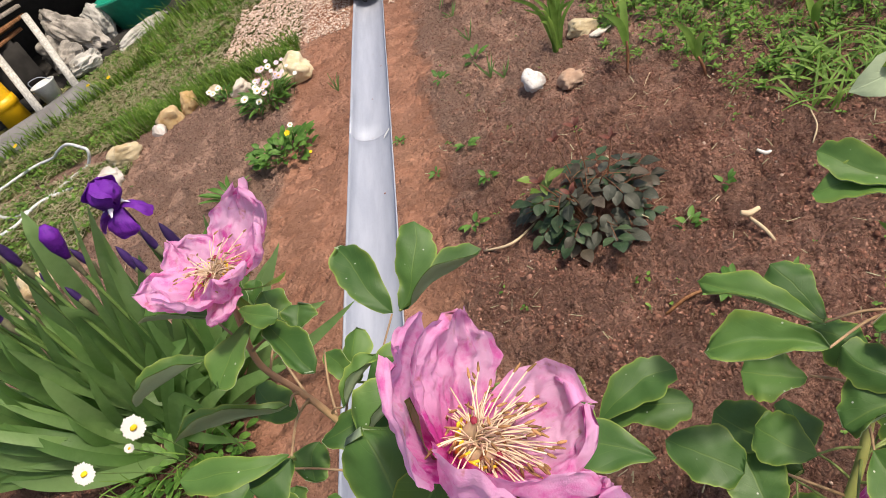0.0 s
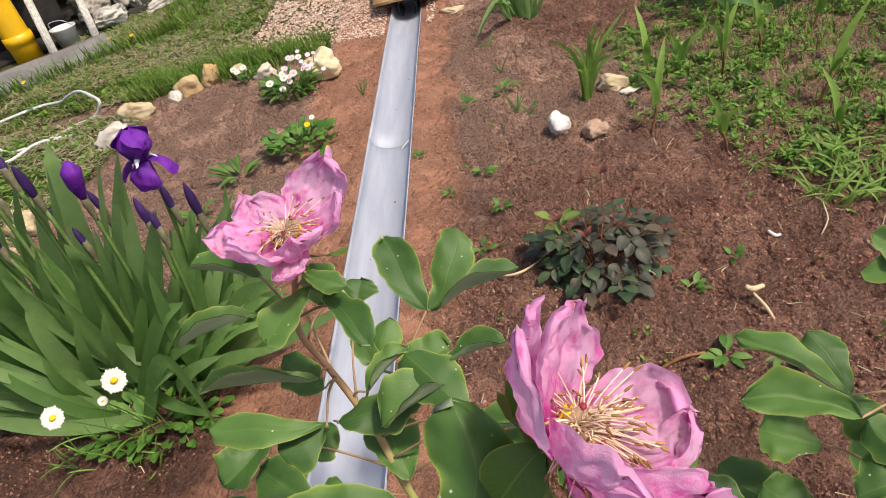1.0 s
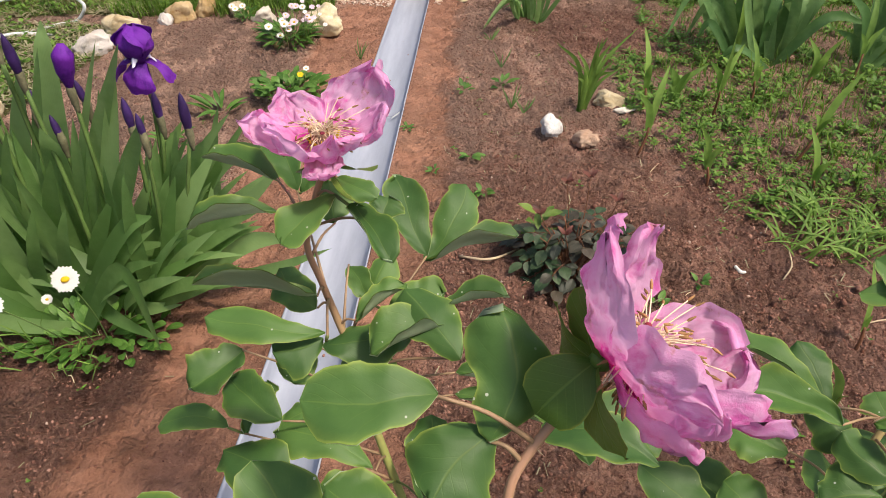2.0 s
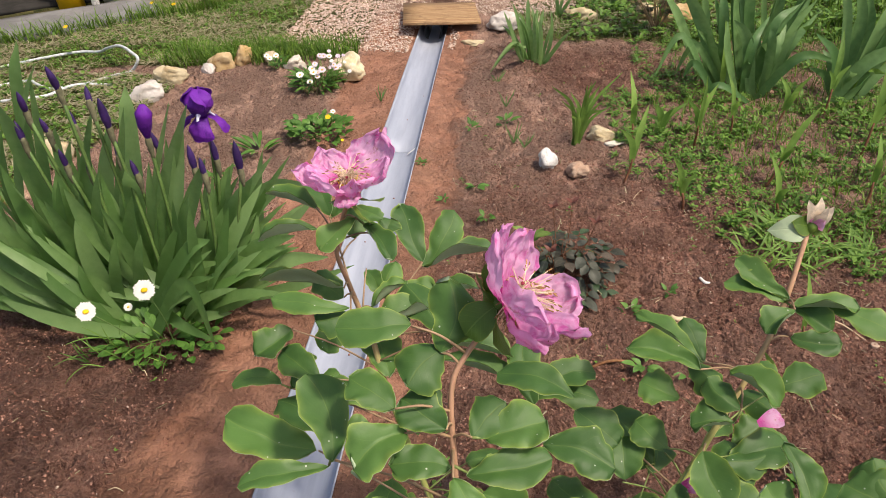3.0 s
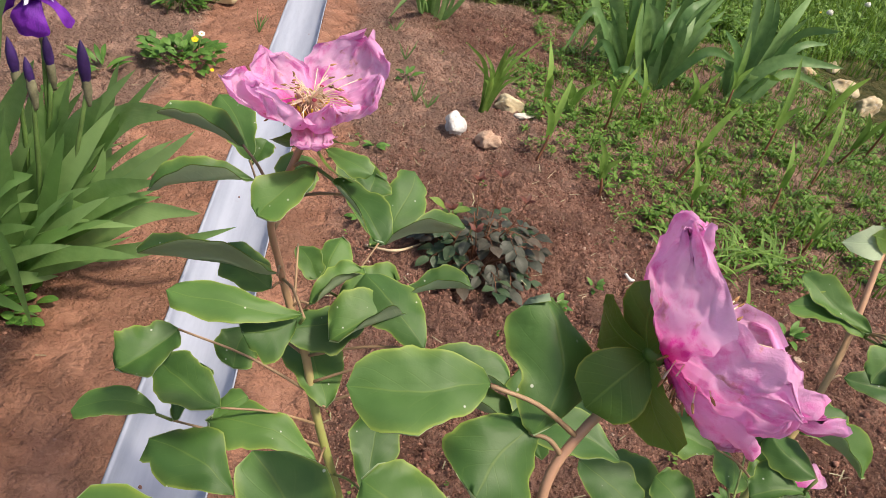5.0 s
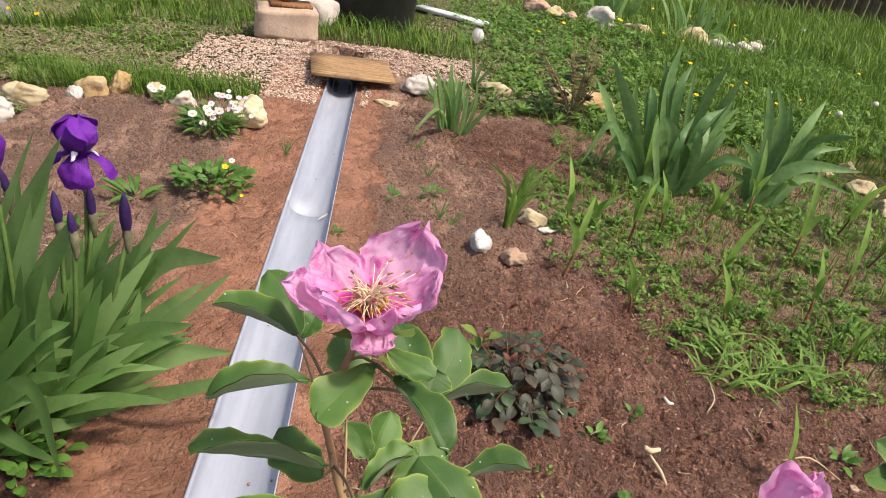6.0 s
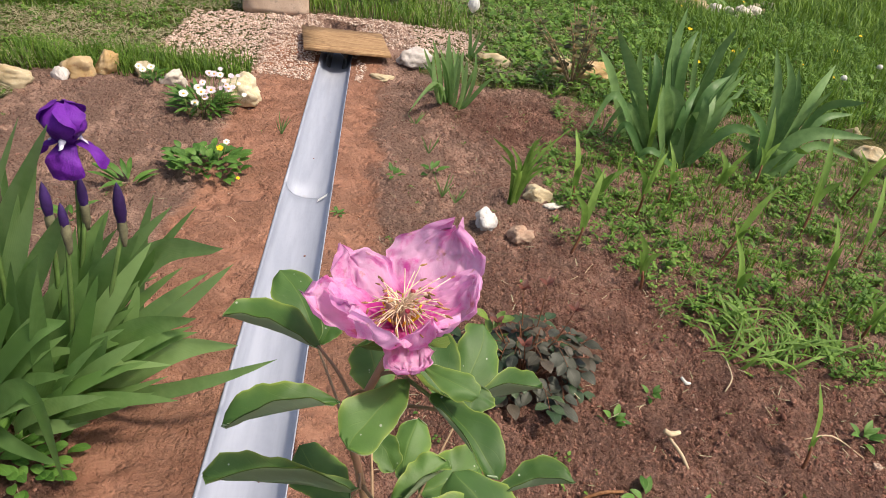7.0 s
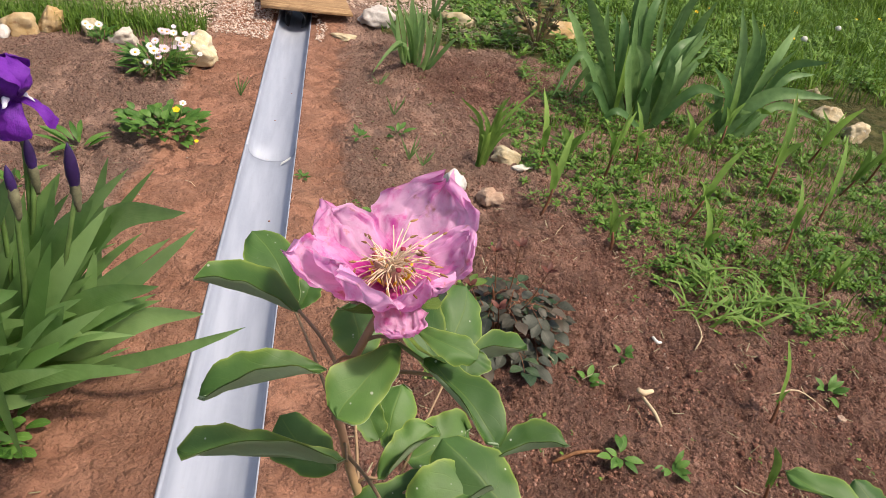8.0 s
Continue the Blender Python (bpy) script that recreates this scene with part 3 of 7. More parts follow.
def weed_tuft(sheet, p, rng):
    """A small herb: a few oval leaves on short stalks round one point."""
    x, y, size, count = p
    z = gz(x, y)
    for i in range(count):
        a = rng.uniform(0, 6.283)
        r = size * rng.uniform(0.3, 1.0)
        h = size * rng.uniform(0.25, 1.0)
        base = V(x + math.cos(a) * r * 0.25, y + math.sin(a) * r * 0.25, z + h * 0.7)
        tip = V(x + math.cos(a) * r, y + math.sin(a) * r, z + h * rng.uniform(0.7, 1.1))
        blade(sheet, base, tip, size * rng.uniform(0.28, 0.5), V(0, 0, 1), 0.08, nu=2, nv=3, fold=0.2, rng=rng)


def pebble(sheet, p, rng):
    x, y, s = p
    z = gz(x, y) + s * 0.25
    a, k, e = rng.uniform(0, 6.28), rng.uniform(0.55, 1.0), rng.uniform(0.4, 0.75)
    ca, sa = math.cos(a) * s, math.sin(a) * s
    j = [rng.uniform(0.75, 1.2) for _ in range(10)]
    ring = [(1, 0), (0.4, 0.8), (-0.6, 0.7), (-1, -0.1), (-0.3, -0.9), (0.7, -0.7)]
    v = [(x + (rx * ca - ry * k * sa) * j[i], y + (rx * sa + ry * k * ca) * j[i], z + s * 0.15 * (j[i] - 1) * 3) for i, (rx, ry) in enumerate(ring)]
    v += [(x + s * 0.2 * (j[6] - 1), y, z + s * e), (x, y, z - s * e)]
    sheet.add(v, [(i, (i + 1) % 6, 6) for i in range(6)] + [((i + 1) % 6, i, 7) for i in range(6)])


def fill(rng, n, x0, x1, y0, y1, keep):
    out = []
    while len(out) < n:
        x, y = rng.uniform(x0, x1), rng.uniform(y0, y1)
        if keep(x, y, rng):
            out.append((x, y))
    return out


def in_gravel(x, y):
    w = 0.06 * noise.noise(Vector((x * 6, y * 6, 4.0)))
    if abs(x) < 0.10 and y < 1.40:
        return False
    left = -0.82 < x + w <= 0.12 and 1.05 + 0.18 * max(0.0, -0.3 - x) * 2 < y + w < 2.15 + 0.1 * x
    right = 0.12 < x + w < 0.78 and 1.55 + 0.3 * (x - 0.12) < y + w < 2.2
    return left or right


rg = random.Random(5)
GRAVEL = Nodes("gravel")
isl = GRAVEL.n("ShaderNodeNewGeometry").outputs["Random Per Island"]
GRAVEL.bump(GRAVEL.noise(120, 5), 0.3, 0.002)
GRAVEL = GRAVEL.finish(GRAVEL.ramp(isl, (0.0, (0.46, 0.31, 0.235)), (0.35, (0.56, 0.40, 0.32)), (0.75, (0.65, 0.49, 0.405)), (1.0, (0.76, 0.64, 0.56))), 0.85, 0.3)
scatter("gravel", GRAVEL, "pale pinkish crushed gravel heaped over the drain end", "gravel", [(x, y, rg.choice((0.003, 0.004, 0.005, 0.006, 0.007, 0.009))) for x, y in fill(rg, 15000, -0.95, 0.85, 0.95, 2.25, lambda x, y, r: in_gravel(x, y))], pebble)
CLOD = Nodes("soil_clod")
isl = CLOD.n("ShaderNodeNewGeometry").outputs["Random Per Island"]
CLOD.bump(CLOD.noise(190, 6, 0.7), 0.8, 0.004)
clod_tone = CLOD.ramp(isl, (0.0, (0.13, 0.056, 0.041)), (0.5, (0.25, 0.120, 0.089)), (0.9, (0.36, 0.188, 0.140)), (0.985, (0.42, 0.24, 0.185)), (1.0, (0.55, 0.44, 0.36)))
CLOD = CLOD.finish(CLOD.mix(CLOD.math("MULTIPLY", CLOD.smooth(CLOD.noise(60, 5, 0.7), 0.45, 0.65), 0.5), clod_tone, (0.15, 0.068, 0.048)), 0.95, 0.15)


def soil_here(x, y, r):
    return abs(x) > 0.13 and turf_at(x, y) < 0.4 and noise.noise(Vector((x * 9, y * 9, 12.0))) > -0.25 + 0.5 * r.random() and r.random() < 1.15 - dry_at(x, y) and r.random() < (0.5 if x < -0.15 else 1.0) and r.random() < (0.14 if sand_at(x, y) > 0.5 else 1.0)


def clod(sheet, p, rng):
    """An uneven crumb of soil, half sunk: a ragged skirt, a shoulder and an off-centre crown."""
    x, y, s = p
    z = gz(x, y)
    a, n = rng.uniform(0, 6.28), rng.choice((5, 6))
    k, e = rng.uniform(0.6, 1.0), rng.uniform(0, 6.28)
    v = []
    for ring, lift in ((1.0, -0.35), (0.85, 0.25)):
        for i in range(n):
            q, r = a + 6.283 * (i + 0.3 * ring) / n, s * ring * rng.uniform(0.65, 1.3)
            dx, dy = math.cos(q) * r, math.sin(q) * r * k
            v.append((x + dx * math.cos(e) - dy * math.sin(e), y + dx * math.sin(e) + dy * math.cos(e), z + s * lift * rng.uniform(0.4, 1.6)))
    v.append((x + s * rng.uniform(-0.3, 0.3), y + s * rng.uniform(-0.3, 0.3), z + s * rng.uniform(0.5, 0.95)))
    sheet.add(v, [(i, (i + 1) % n, n + (i + 1) % n, n + i) for i in range(n)] + [(n + i, n + (i + 1) % n, 2 * n) for i in range(n)])


scatter("soil_clods", CLOD, "small clods and crumbs of dark brown garden soil", "soil", [(x, y, rg.choice((0.0012, 0.0014, 0.0016, 0.002, 0.002, 0.0025, 0.003, 0.004))) for x, y in fill(rg, 60000, -1.25, 1.7, -2.2, 1.15, soil_here)], clod)


def on_strip(x, y):
    """On the concrete strip before the shed."""
    a, b = (x + 2.39) * 0.806 + (y - 1.60) * 0.592, (y - 1.60) * 0.806 - (x + 2.39) * 0.592
    return a + 0.15 * noise.noise(Vector((x * 6, y * 6, 1.0))) < 0.50 and -0.37 < b < 1.8


def fresh_dug(x, y, r):
    return soil_here(x, y, r) and dry_at(x, y) < 0.45 * r.random() + 0.1


scatter("soil_lumps", CLOD, "larger dark lumps of freshly dug soil", "soil", [(x, y, rg.choice((0.004, 0.005, 0.006, 0.008))) for x, y in fill(rg, 420, 0.2, 1.7, -1.8, -0.3, fresh_dug)], clod)


def lawn(x, y, r):
    return not on_strip(x, y) and turf_at(x, y) > 0.35 + 0.4 * r.random() and not in_gravel(x, y) and noise.noise(Vector((x * 3, y * 3, 6.0))) > -0.45 + 0.5 * r.random() - 0.25


scatter("lawn_grass", GRASS, "rough green lawn with bare patches beside the beds", "grass", [(x, y, rg.uniform(0.012, 0.045), rg.uniform(0.0015, 0.003)) for x, y in fill(rg, 17000, -2.9, -0.36, -0.6, 3.4, lawn)], grass_blade)
scatter("lawn_grass", GRASS, "sunlit green lawn behind the gravel", "grass", [(x, y, (rg.uniform(0.015, 0.05) + 0.07 * max(0.0, noise.noise(Vector((x * 1.7, y * 1.7, 15.0)))) + (0.05 if rg.random() < 0.2 else 0.0)) * min(2.2, max(0.6, x - 0.6)), rg.uniform(0.002, 0.005)) for x, y in fill(rg, 44000, 0.2, 5.2, 1.0, 6.5, lawn)], grass_blade)
scatter("dry_grass", DRY_GRASS, "mown dry straw lying in the lawn", "grass", [(x, y, rg.uniform(0.015, 0.05), rg.uniform(0.001, 0.0025)) for x, y in fill(rg, 9000, -2.9, 1.6, 0.6, 3.2, lawn)], grass_blade)
scatter("lawn_weeds", WEED, "broad-leaved weeds among the lawn", "weeds", [(x, y, rg.uniform(0.012, 0.042), rg.choice((3, 4, 5))) for x, y in fill(rg, 5000, -2.7, -0.4, -0.4, 2.6, lawn)], weed_tuft)
scatter("lawn_weeds", WEED, "broad-leaved weeds in the lawn", "weeds", [(x, y, rg.uniform(0.025, 0.075), rg.choice((3, 4, 5))) for x, y in fill(rg, 4200, 0.7, 4.4, 1.1, 4.5, lawn)], weed_tuft)


def weedy(x, y, r):
    w = 0.1 * noise.noise(Vector((x * 4, y * 4, 7.0)))
    edge = x + w > 0.78 + max(0.0, -0.25 - y) * 0.75 and y + w > -0.80
    return edge and x < 2.4 and y < 1.25 + w and (noise.noise(Vector((x * 5, y * 5, 2.0))) + 0.5 * noise.noise(Vector((x * 14, y * 14, 6.0))) > -0.10 or r.random() < 0.12) and (y < 0.55 or x > 1.0)


def leafy_weed(sheet, p, rng):
    """An upright weed: pairs of leaves up a leaning stalk, or a flat rosette of longer leaves."""
    x, y, size, upright = p
    z = gz(x, y)
    lean = V(rng.uniform(-0.35, 0.35), rng.uniform(-0.35, 0.25), 1.0)
    a = rng.uniform(0, 6.283)
    if upright:
        h = size * rng.uniform(1.1, 2.2)
        tube(sheet, [V(x, y, z - 0.003), V(x, y, z) + lean * h], [0.0012, 0.0008], 3, 1, False)
        for k in range(rng.choice((5, 6, 7, 9))):
            a += 2.2 + rng.uniform(-0.3, 0.3)
            t = 0.2 + 0.8 * (k + rng.random()) / 8
            b = V(x, y, z) + lean * (h * min(1.0, t))
            ln = size * rng.uniform(0.45, 0.95) * (1.15 - 0.45 * t)
            blade(sheet, b, b + V(math.cos(a), math.sin(a), rng.uniform(-0.25, 0.7)) * ln, ln * rng.uniform(0.4, 0.62), V(0, 0, 1), 0.10, nu=2, nv=4, fold=0.25, wave=0.1, uneven=0.3, rng=rng)
    else:
        for k in range(rng.choice((6, 7, 9))):
            a += 0.9 + rng.uniform(-0.3, 0.3)
            ln = size * rng.uniform(0.7, 1.3)
            d = V(math.cos(a), math.sin(a), rng.uniform(0.1, 0.9))
            blade(sheet, V(x, y, z), V(x, y, z) + d * ln, ln * rng.uniform(0.22, 0.40), V(0, 0, 1), 0.16, nu=2, nv=5, fold=0.3, wave=0.12, uneven=0.4, rng=rng)


scatter("bed_weeds", WEED, "low green chickweed and clover spreading over the bed", "weeds", [(x, y, rg.choice((0.007, 0.009, 0.011, 0.014, 0.018, 0.024)), rg.choice((3, 4, 5, 6))) for x, y in fill(rg, 9000, 0.7, 2.4, -0.95, 1.3, weedy)], weed_tuft)
scatter("bed_weeds", WEED, "upright leafy weeds standing out of the chickweed", "weeds", [(x, y, rg.uniform(0.016, 0.040), rg.random() < 0.62) for x, y in fill(rg, 1000, 0.75, 2.4, -0.85, 1.3, weedy)], leafy_weed)
scatter("bed_grass", GRASS, "young grass blades among the bed weeds", "grass", [(x, y, rg.uniform(0.02, 0.085), rg.uniform(0.001, 0.0028)) for x, y in fill(rg, 5200, 0.8, 2.4, -0.9, 1.3, lambda x, y, r: weedy(x - 0.1 - r.random() * 0.3, y, r))], grass_blade)
scatter("lawn_weeds", WEED, "taller leafy weeds in the lush lawn behind the bed", "weeds", [(x, y, rg.uniform(0.03, 0.075), rg.random() < 0.6) for x, y in fill(rg, 1500, 0.9, 4.2, 1.1, 4.2, lawn)], leafy_weed)
scatter("seedling_weeds", WEED, "tiny scattered weed seedlings in the dug soil", "weeds", [(x, y, rg.uniform(0.008, 0.02), rg.choice((2, 3, 4))) for x, y in fill(rg, 170, -1.15, 1.5, -2.0, 0.9, soil_here)], weed_tuft)
scatter("grass_verge", GRASS, "longer green grass fringe behind the stone edging", "grass", [(x, y, rg.uniform(0.05, 0.13), rg.uniform(0.0015, 0.003)) for x, y in fill(rg, 1700, -1.3, -0.35, 0.75, 1.25, lambda x, y, r: 0.86 + 0.1 * (x + 0.9) < y < 1.12 + 0.1 * (x + 0.9))], grass_blade)
scatter("grass_verge", GRASS, "tall grass tufts round the plastic tub", "grass", [(x, y, rg.uniform(0.07, 0.17), rg.uniform(0.002, 0.004)) for x, y in fill(rg, 1700, -1.6, 0.75, 2.15, 2.75, lambda x, y, r: not (-0.65 < x < -0.2 and y < 2.4))], grass_blade)
scatter("grass_verge", GRASS, "lush tall grass at the foot of the fence", "grass", [(x, y, rg.uniform(0.12, 0.36), rg.uniform(0.004, 0.008)) for x, y in fill(rg, 5500, 3.2, 7.4, 2.5, 6.8, lambda x, y, r: x + 0.7 * y > 6.4)], grass_blade)


def clipping(sheet, p, rng):
    """A mown stalk lying almost flat."""
    x, y, ln, w = p
    a = rng.uniform(0, 6.283)
    ca, sa = math.cos(a) * ln, math.sin(a) * ln
    b, c = -math.sin(a) * w, math.cos(a) * w
    z = gz(x, y) + rng.uniform(0.004, 0.02)
    e = rng.uniform(-0.004, 0.012)
    sheet.add([(x - b, y - c, z), (x + b, y + c, z), (x + ca + b, y + sa + c, z + e), (x + ca - b, y + sa - c, z + e)], [(0, 1, 2, 3)], [(0, 0), (1, 0), (1, 1), (0, 1)])


scatter("grass_clippings", DRY_GRASS, "dry grass clippings strewn over the lawn", "grass", [(x, y, rg.uniform(0.015, 0.05), rg.uniform(0.001, 0.003)) for x, y in fill(rg, 20000, -2.7, -0.4, -0.3, 2.5, lambda x, y, r: turf_at(x, y) > 0.5 and not on_strip(x, y) and not in_gravel(x, y) and noise.noise(Vector((x * 2.5, y * 2.5, 11.0))) + 0.5 * noise.noise(Vector((x * 7, y * 7, 3.0))) > -0.12)], clipping)
scatter("grass_clippings", DRY_GRASS, "pale mown clippings over the sunny lawn", "grass", [(x, y, rg.uniform(0.02, 0.06), rg.uniform(0.001, 0.003)) for x, y in fill(rg, 12000, 0.5, 2.6, 1.3, 5.5, lambda x, y, r: turf_at(x, y) > 0.5 and not in_gravel(x, y) and r.random() < 1.2 - 0.45 * x)], clipping)
scatter("straw_bits", DRY_GRASS, "short bits of straw and root in the dug soil", "straw", [(x, y, rg.uniform(0.008, 0.028), rg.uniform(0.0005, 0.0013)) for x, y in fill(rg, 650, -1.15, 1.6, -1.9, 1.0, soil_here)], clipping)
scatter("grass_verge", GRASS, "grass growing against the kerb", "grass", [(x, y, rg.uniform(0.05, 0.16), rg.uniform(0.002, 0.004)) for x, y in fill(rg, 900, -2.6, -1.3, 0.9, 2.3, lambda x, y, r: 0.34 < (x + 2.39) * 0.592 - (y - 1.60) * 0.806 < 0.42)], grass_blade)


# ---- the gutter drain ----
def gutter_section(y0, y1, r, depth, lift=0.0):
    sheet = Sheet()
    ring = [(-0.0785, 0.006), (-0.081, 0.013), (-0.077, 0.019), (-0.0725, 0.016)]
    ring += [(-r * math.cos(math.pi * i / 18), 0.014 - depth * math.sin(math.pi * i / 18) ** 0.8) for i in range(19)]
    ring += [(r + 0.0015, 0.017), (r + 0.003, 0.012)]
    n = max(2, int((y1 - y0) / 0.12))
    verts, uvs = [], []
    for j in range(n + 1):
        y = y0 + (y1 - y0) * j / n
        wob = 0.0015 * noise.noise(Vector((y * 2.0, 1.0, 0.0)))
        for i, (x, z) in enumerate(ring):
            verts.append((x + wob, y, z + lift))
            uvs.append((i / len(ring), y))
    m = len(ring)
    faces = [(j * m + i, (j + 1) * m + i, (j + 1) * m + i + 1, j * m + i + 1) for j in range(n) for i in range(m - 1)]
    o = len(verts)
    verts += [(x, y, z - 0.0015) for x, y, z in verts]
    faces += [(f[3] + o, f[2] + o, f[1] + o, f[0] + o) for f in faces]
    faces += [(i, i + 1, o + i + 1, o + i) for i in range(m - 1)]
    faces += [(n * m + i + 1, n * m + i, o + n * m + i, o + n * m + i + 1) for i in range(m - 1)]
    sheet.add(verts, faces, uvs + uvs)
    return sheet


gutter = thing("drain_gutter", "galvanised steel half-round gutter laid in the red soil as a drain", "gutter")
part("gutter_section", gutter_section(-3.4, 0.06, 0.0715, 0.050), ZINC, gutter)
part("gutter_section", gutter_section(0.0, 1.75, 0.0708, 0.0490, 0.0006), ZINC, gutter)
tape = Sheet()
tape.add([(0.028, -0.040, -0.0265), (0.058, -0.028, -0.008), (0.060, -0.012, -0.006), (0.032, -0.022, -0.024)], [(0, 1, 2, 3)])
part("label_strip", tape, WHITE_PETAL, gutter, "torn white paper strip stuck at the joint")

# black tube added to stand in for the shadow below the board
SHADE_TUBE = plain("shade_tube", (0.05, 0.05, 0.055), 0.5, 0.5, vary=0.3)
pv, pf = [], []
for j, (y, r) in enumerate(((1.36, 0.050), (1.36, 0.045), (1.70, 0.045), (1.70, 0.050))):
    for i in range(24):
        a = 2 * math.pi * i / 24
        pv.append((r * math.cos(a), y, 0.004 + r * math.sin(a)))
for j in range(4):
    for i in range(24):
        pf.append((j * 24 + i, j * 24 + (i + 1) % 24, ((j + 1) % 4) * 24 + (i + 1) % 24, ((j + 1) % 4) * 24 + i))
single("drain_pipe", Sheet().add(pv, pf), SHADE_TUBE, "dark tube added for the shadow under the board at the gutter end", "pipe")

# ---- board, block, tub and other things behind ----
sh = Sheet()
box(sh, (0.033, 1.462, 0.078), (0.41, 0.385, 0.014), Matrix.Rotation(radians(7.5), 3, "Z") @ Matrix.Rotation(radians(1.5), 3, "Y"), 0.002, 3)
board = single("drain_board", sh, BOARD, "weathered plywood board lying over the end of the gutter", "board")
sh = Sheet()
box(sh, (-0.40, 2.17, 0.10), (0.36, 0.18, 0.19), Matrix.Rotation(radians(14), 3, "Z"), 0.012, 4)
single("concrete_block", sh, CONCRETE, "rough tan concrete block standing on the gravel", "block")
stand = thing("wooden_stand", "brown-stained timber post on a steel plate, resting on the block", "post", at=(-0.38, 2.19, 0.195))
sh = Sheet()
box(sh, (-0.38, 2.19, 0.205), (0.24, 0.15, 0.02), Matrix.Rotation(radians(14), 3, "Z"))
part("base_plate", sh, BROWN_WOOD, stand, "dark brown base plate")
sh = Sheet()
box(sh, (-0.41, 2.20, 0.515), (0.055, 0.055, 0.6), None, 0.001, 2)
part("post", sh, BROWN_WOOD, stand)
sh = Sheet()
box(sh, (-0.32, 2.22, 0.30), (0.035, 0.07, 0.30), Matrix.Rotation(radians(52), 3, "Y"))
part("brace", sh, BOARD, stand, "pale timber brace")
TUB = plain("black_plastic", (0.055, 0.052, 0.055), 0.45, 0.5, vary=0.35, scale=5)
tub = Sheet()
prof = [(0.0, 0.0), (0.27, 0.0), (0.285, 0.02), (0.31, 0.30), (0.325, 0.31), (0.325, 0.34), (0.30, 0.34), (0.27, 0.05), (0.0, 0.05)]
tv, tf = [], []
for k in range(40):
    a = 2 * math.pi * k / 40
    tv += [(0.08 + r * math.cos(a), 2.93 + r * math.sin(a), z - 0.005) for r, z in prof]
for k in range(40):
    for i in range(len(prof) - 1):
        a, b = k * len(prof), ((k + 1) % 40) * len(prof)
        tf.append((a + i, b + i, b + i + 1, a + i + 1))
tub.add(tv, tf)
single("plastic_tub", tub, TUB, "dusty black plastic tub standing in the grass", "tub")
sh = Sheet()
stone_shape(sh, (-0.28, 2.62, 0.10), (0.15, 0.12, 0.14), 31, 0.3)
single("boulder", sh, GREY_STONE, "pale grey boulder behind the concrete block", "stone", "stones")
sh = Sheet()
box(sh, (0.68, 3.50, 0.035), (0.62, 0.12, 0.025), Matrix.Rotation(radians(-33), 3, "Z"), 0.002, 2)
single("white_plank", sh, plain("white_board", (0.72, 0.74, 0.76), 0.6), "white-painted plank lying in the lawn", "plank")


def stone(x, y, sx, sy, sz, material, label, seed, turn=0.0, group="edging stones", lump=0.3):
    s = Sheet()
    stone_shape(s, (x, y, gz(x, y) + sz * 0.45), (sx, sy, sz), seed, turn, lump=lump)
    return single("stone", s, material, label, "stone", group)


stone(-1.16, 0.63, 0.070, 0.050, 0.055, CREAM_STONE, "cream limestone lump edging the bed", 1, 0.2)
stone(-1.035, 0.76, 0.034, 0.030, 0.038, GREY_STONE, "small grey pebble stone in the bed edging", 2, 0.5)
stone(-0.985, 0.82, 0.062, 0.048, 0.062, OCHRE_STONE, "orange-stained limestone lump in the bed edging", 3, 0.1)
stone(-0.90, 0.88, 0.052, 0.046, 0.062, OCHRE_STONE, "rounded ochre stone in the bed edging", 4, 0.9)
stone(-0.75, 0.88, 0.045, 0.040, 0.050, CREAM_STONE, "pale cream stone behind the daisies", 5, 0.4)
stone(-0.62, 0.82, 0.060, 0.040, 0.045, PALE_STONE, "whitish flat stone among the daisies", 6, 0.1)
stone(-0.335, 0.70, 0.105, 0.075, 0.066, LIME_STONE, "large cream limestone rock at the corner of the bed", 7, -0.5)
stone(-0.47, 0.50, 0.028, 0.022, 0.016, OCHRE_STONE, "small flat ochre stone under the daisies", 8, 0.3)
stone(-1.19, 0.42, 0.085, 0.060, 0.058, GREY_STONE, "pinkish grey stone edging the bed", 9, 0.1)
stone(-1.26, -0.18, 0.07, 0.055, 0.060, CREAM_STONE, "tan stone half hidden behind the irises", 10, 0.3)
stone(-1.22, -0.42, 0.08, 0.055, 0.055, PINK_STONE, "tan stone behind the iris leaves", 11, 1.0)
stone(0.548, -0.185, 0.043, 0.037, 0.045, WHITE_STONE, "white quartz stone with a dark underside on the soil", 12, 0.3, "loose stones", 0.40)
stone(0.648, -0.235, 0.042, 0.035, 0.033, PINK_STONE, "pinkish brown stone on the soil", 13, 0.2, "loose stones", 0.40)
stone(0.755, 0.05, 0.050, 0.036, 0.032, CREAM_STONE, "tan stone beside the gladiolus tuft", 14, 0.2, "loose stones")
stone(0.80, -0.01, 0.040, 0.018, 0.010, PALE_STONE, "thin pale stone flake on the soil", 15, 0.3, "loose stones")
stone(0.225, 1.18, 0.060, 0.035, 0.016, CREAM_STONE, "flat pale stone beside the gravel", 16, 0.1)
stone(0.38, 1.36, 0.095, 0.055, 0.060, GREY_STONE, "grey stone block at the gravel edge", 17, 0.2)
stone(0.80, 1.60, 0.10, 0.05, 0.05, CREAM_STONE, "cream stone at the gravel edge", 18, 0.2)
stone(1.36, 1.52, 0.13, 0.07, 0.07, OCHRE_STONE, "reddish stone behind the rose bush", 19, 0.4)
stone(1.18, 1.62, 0.08, 0.06, 0.06, CREAM_STONE, "pale stone behind the rose bush", 20, 0.1)
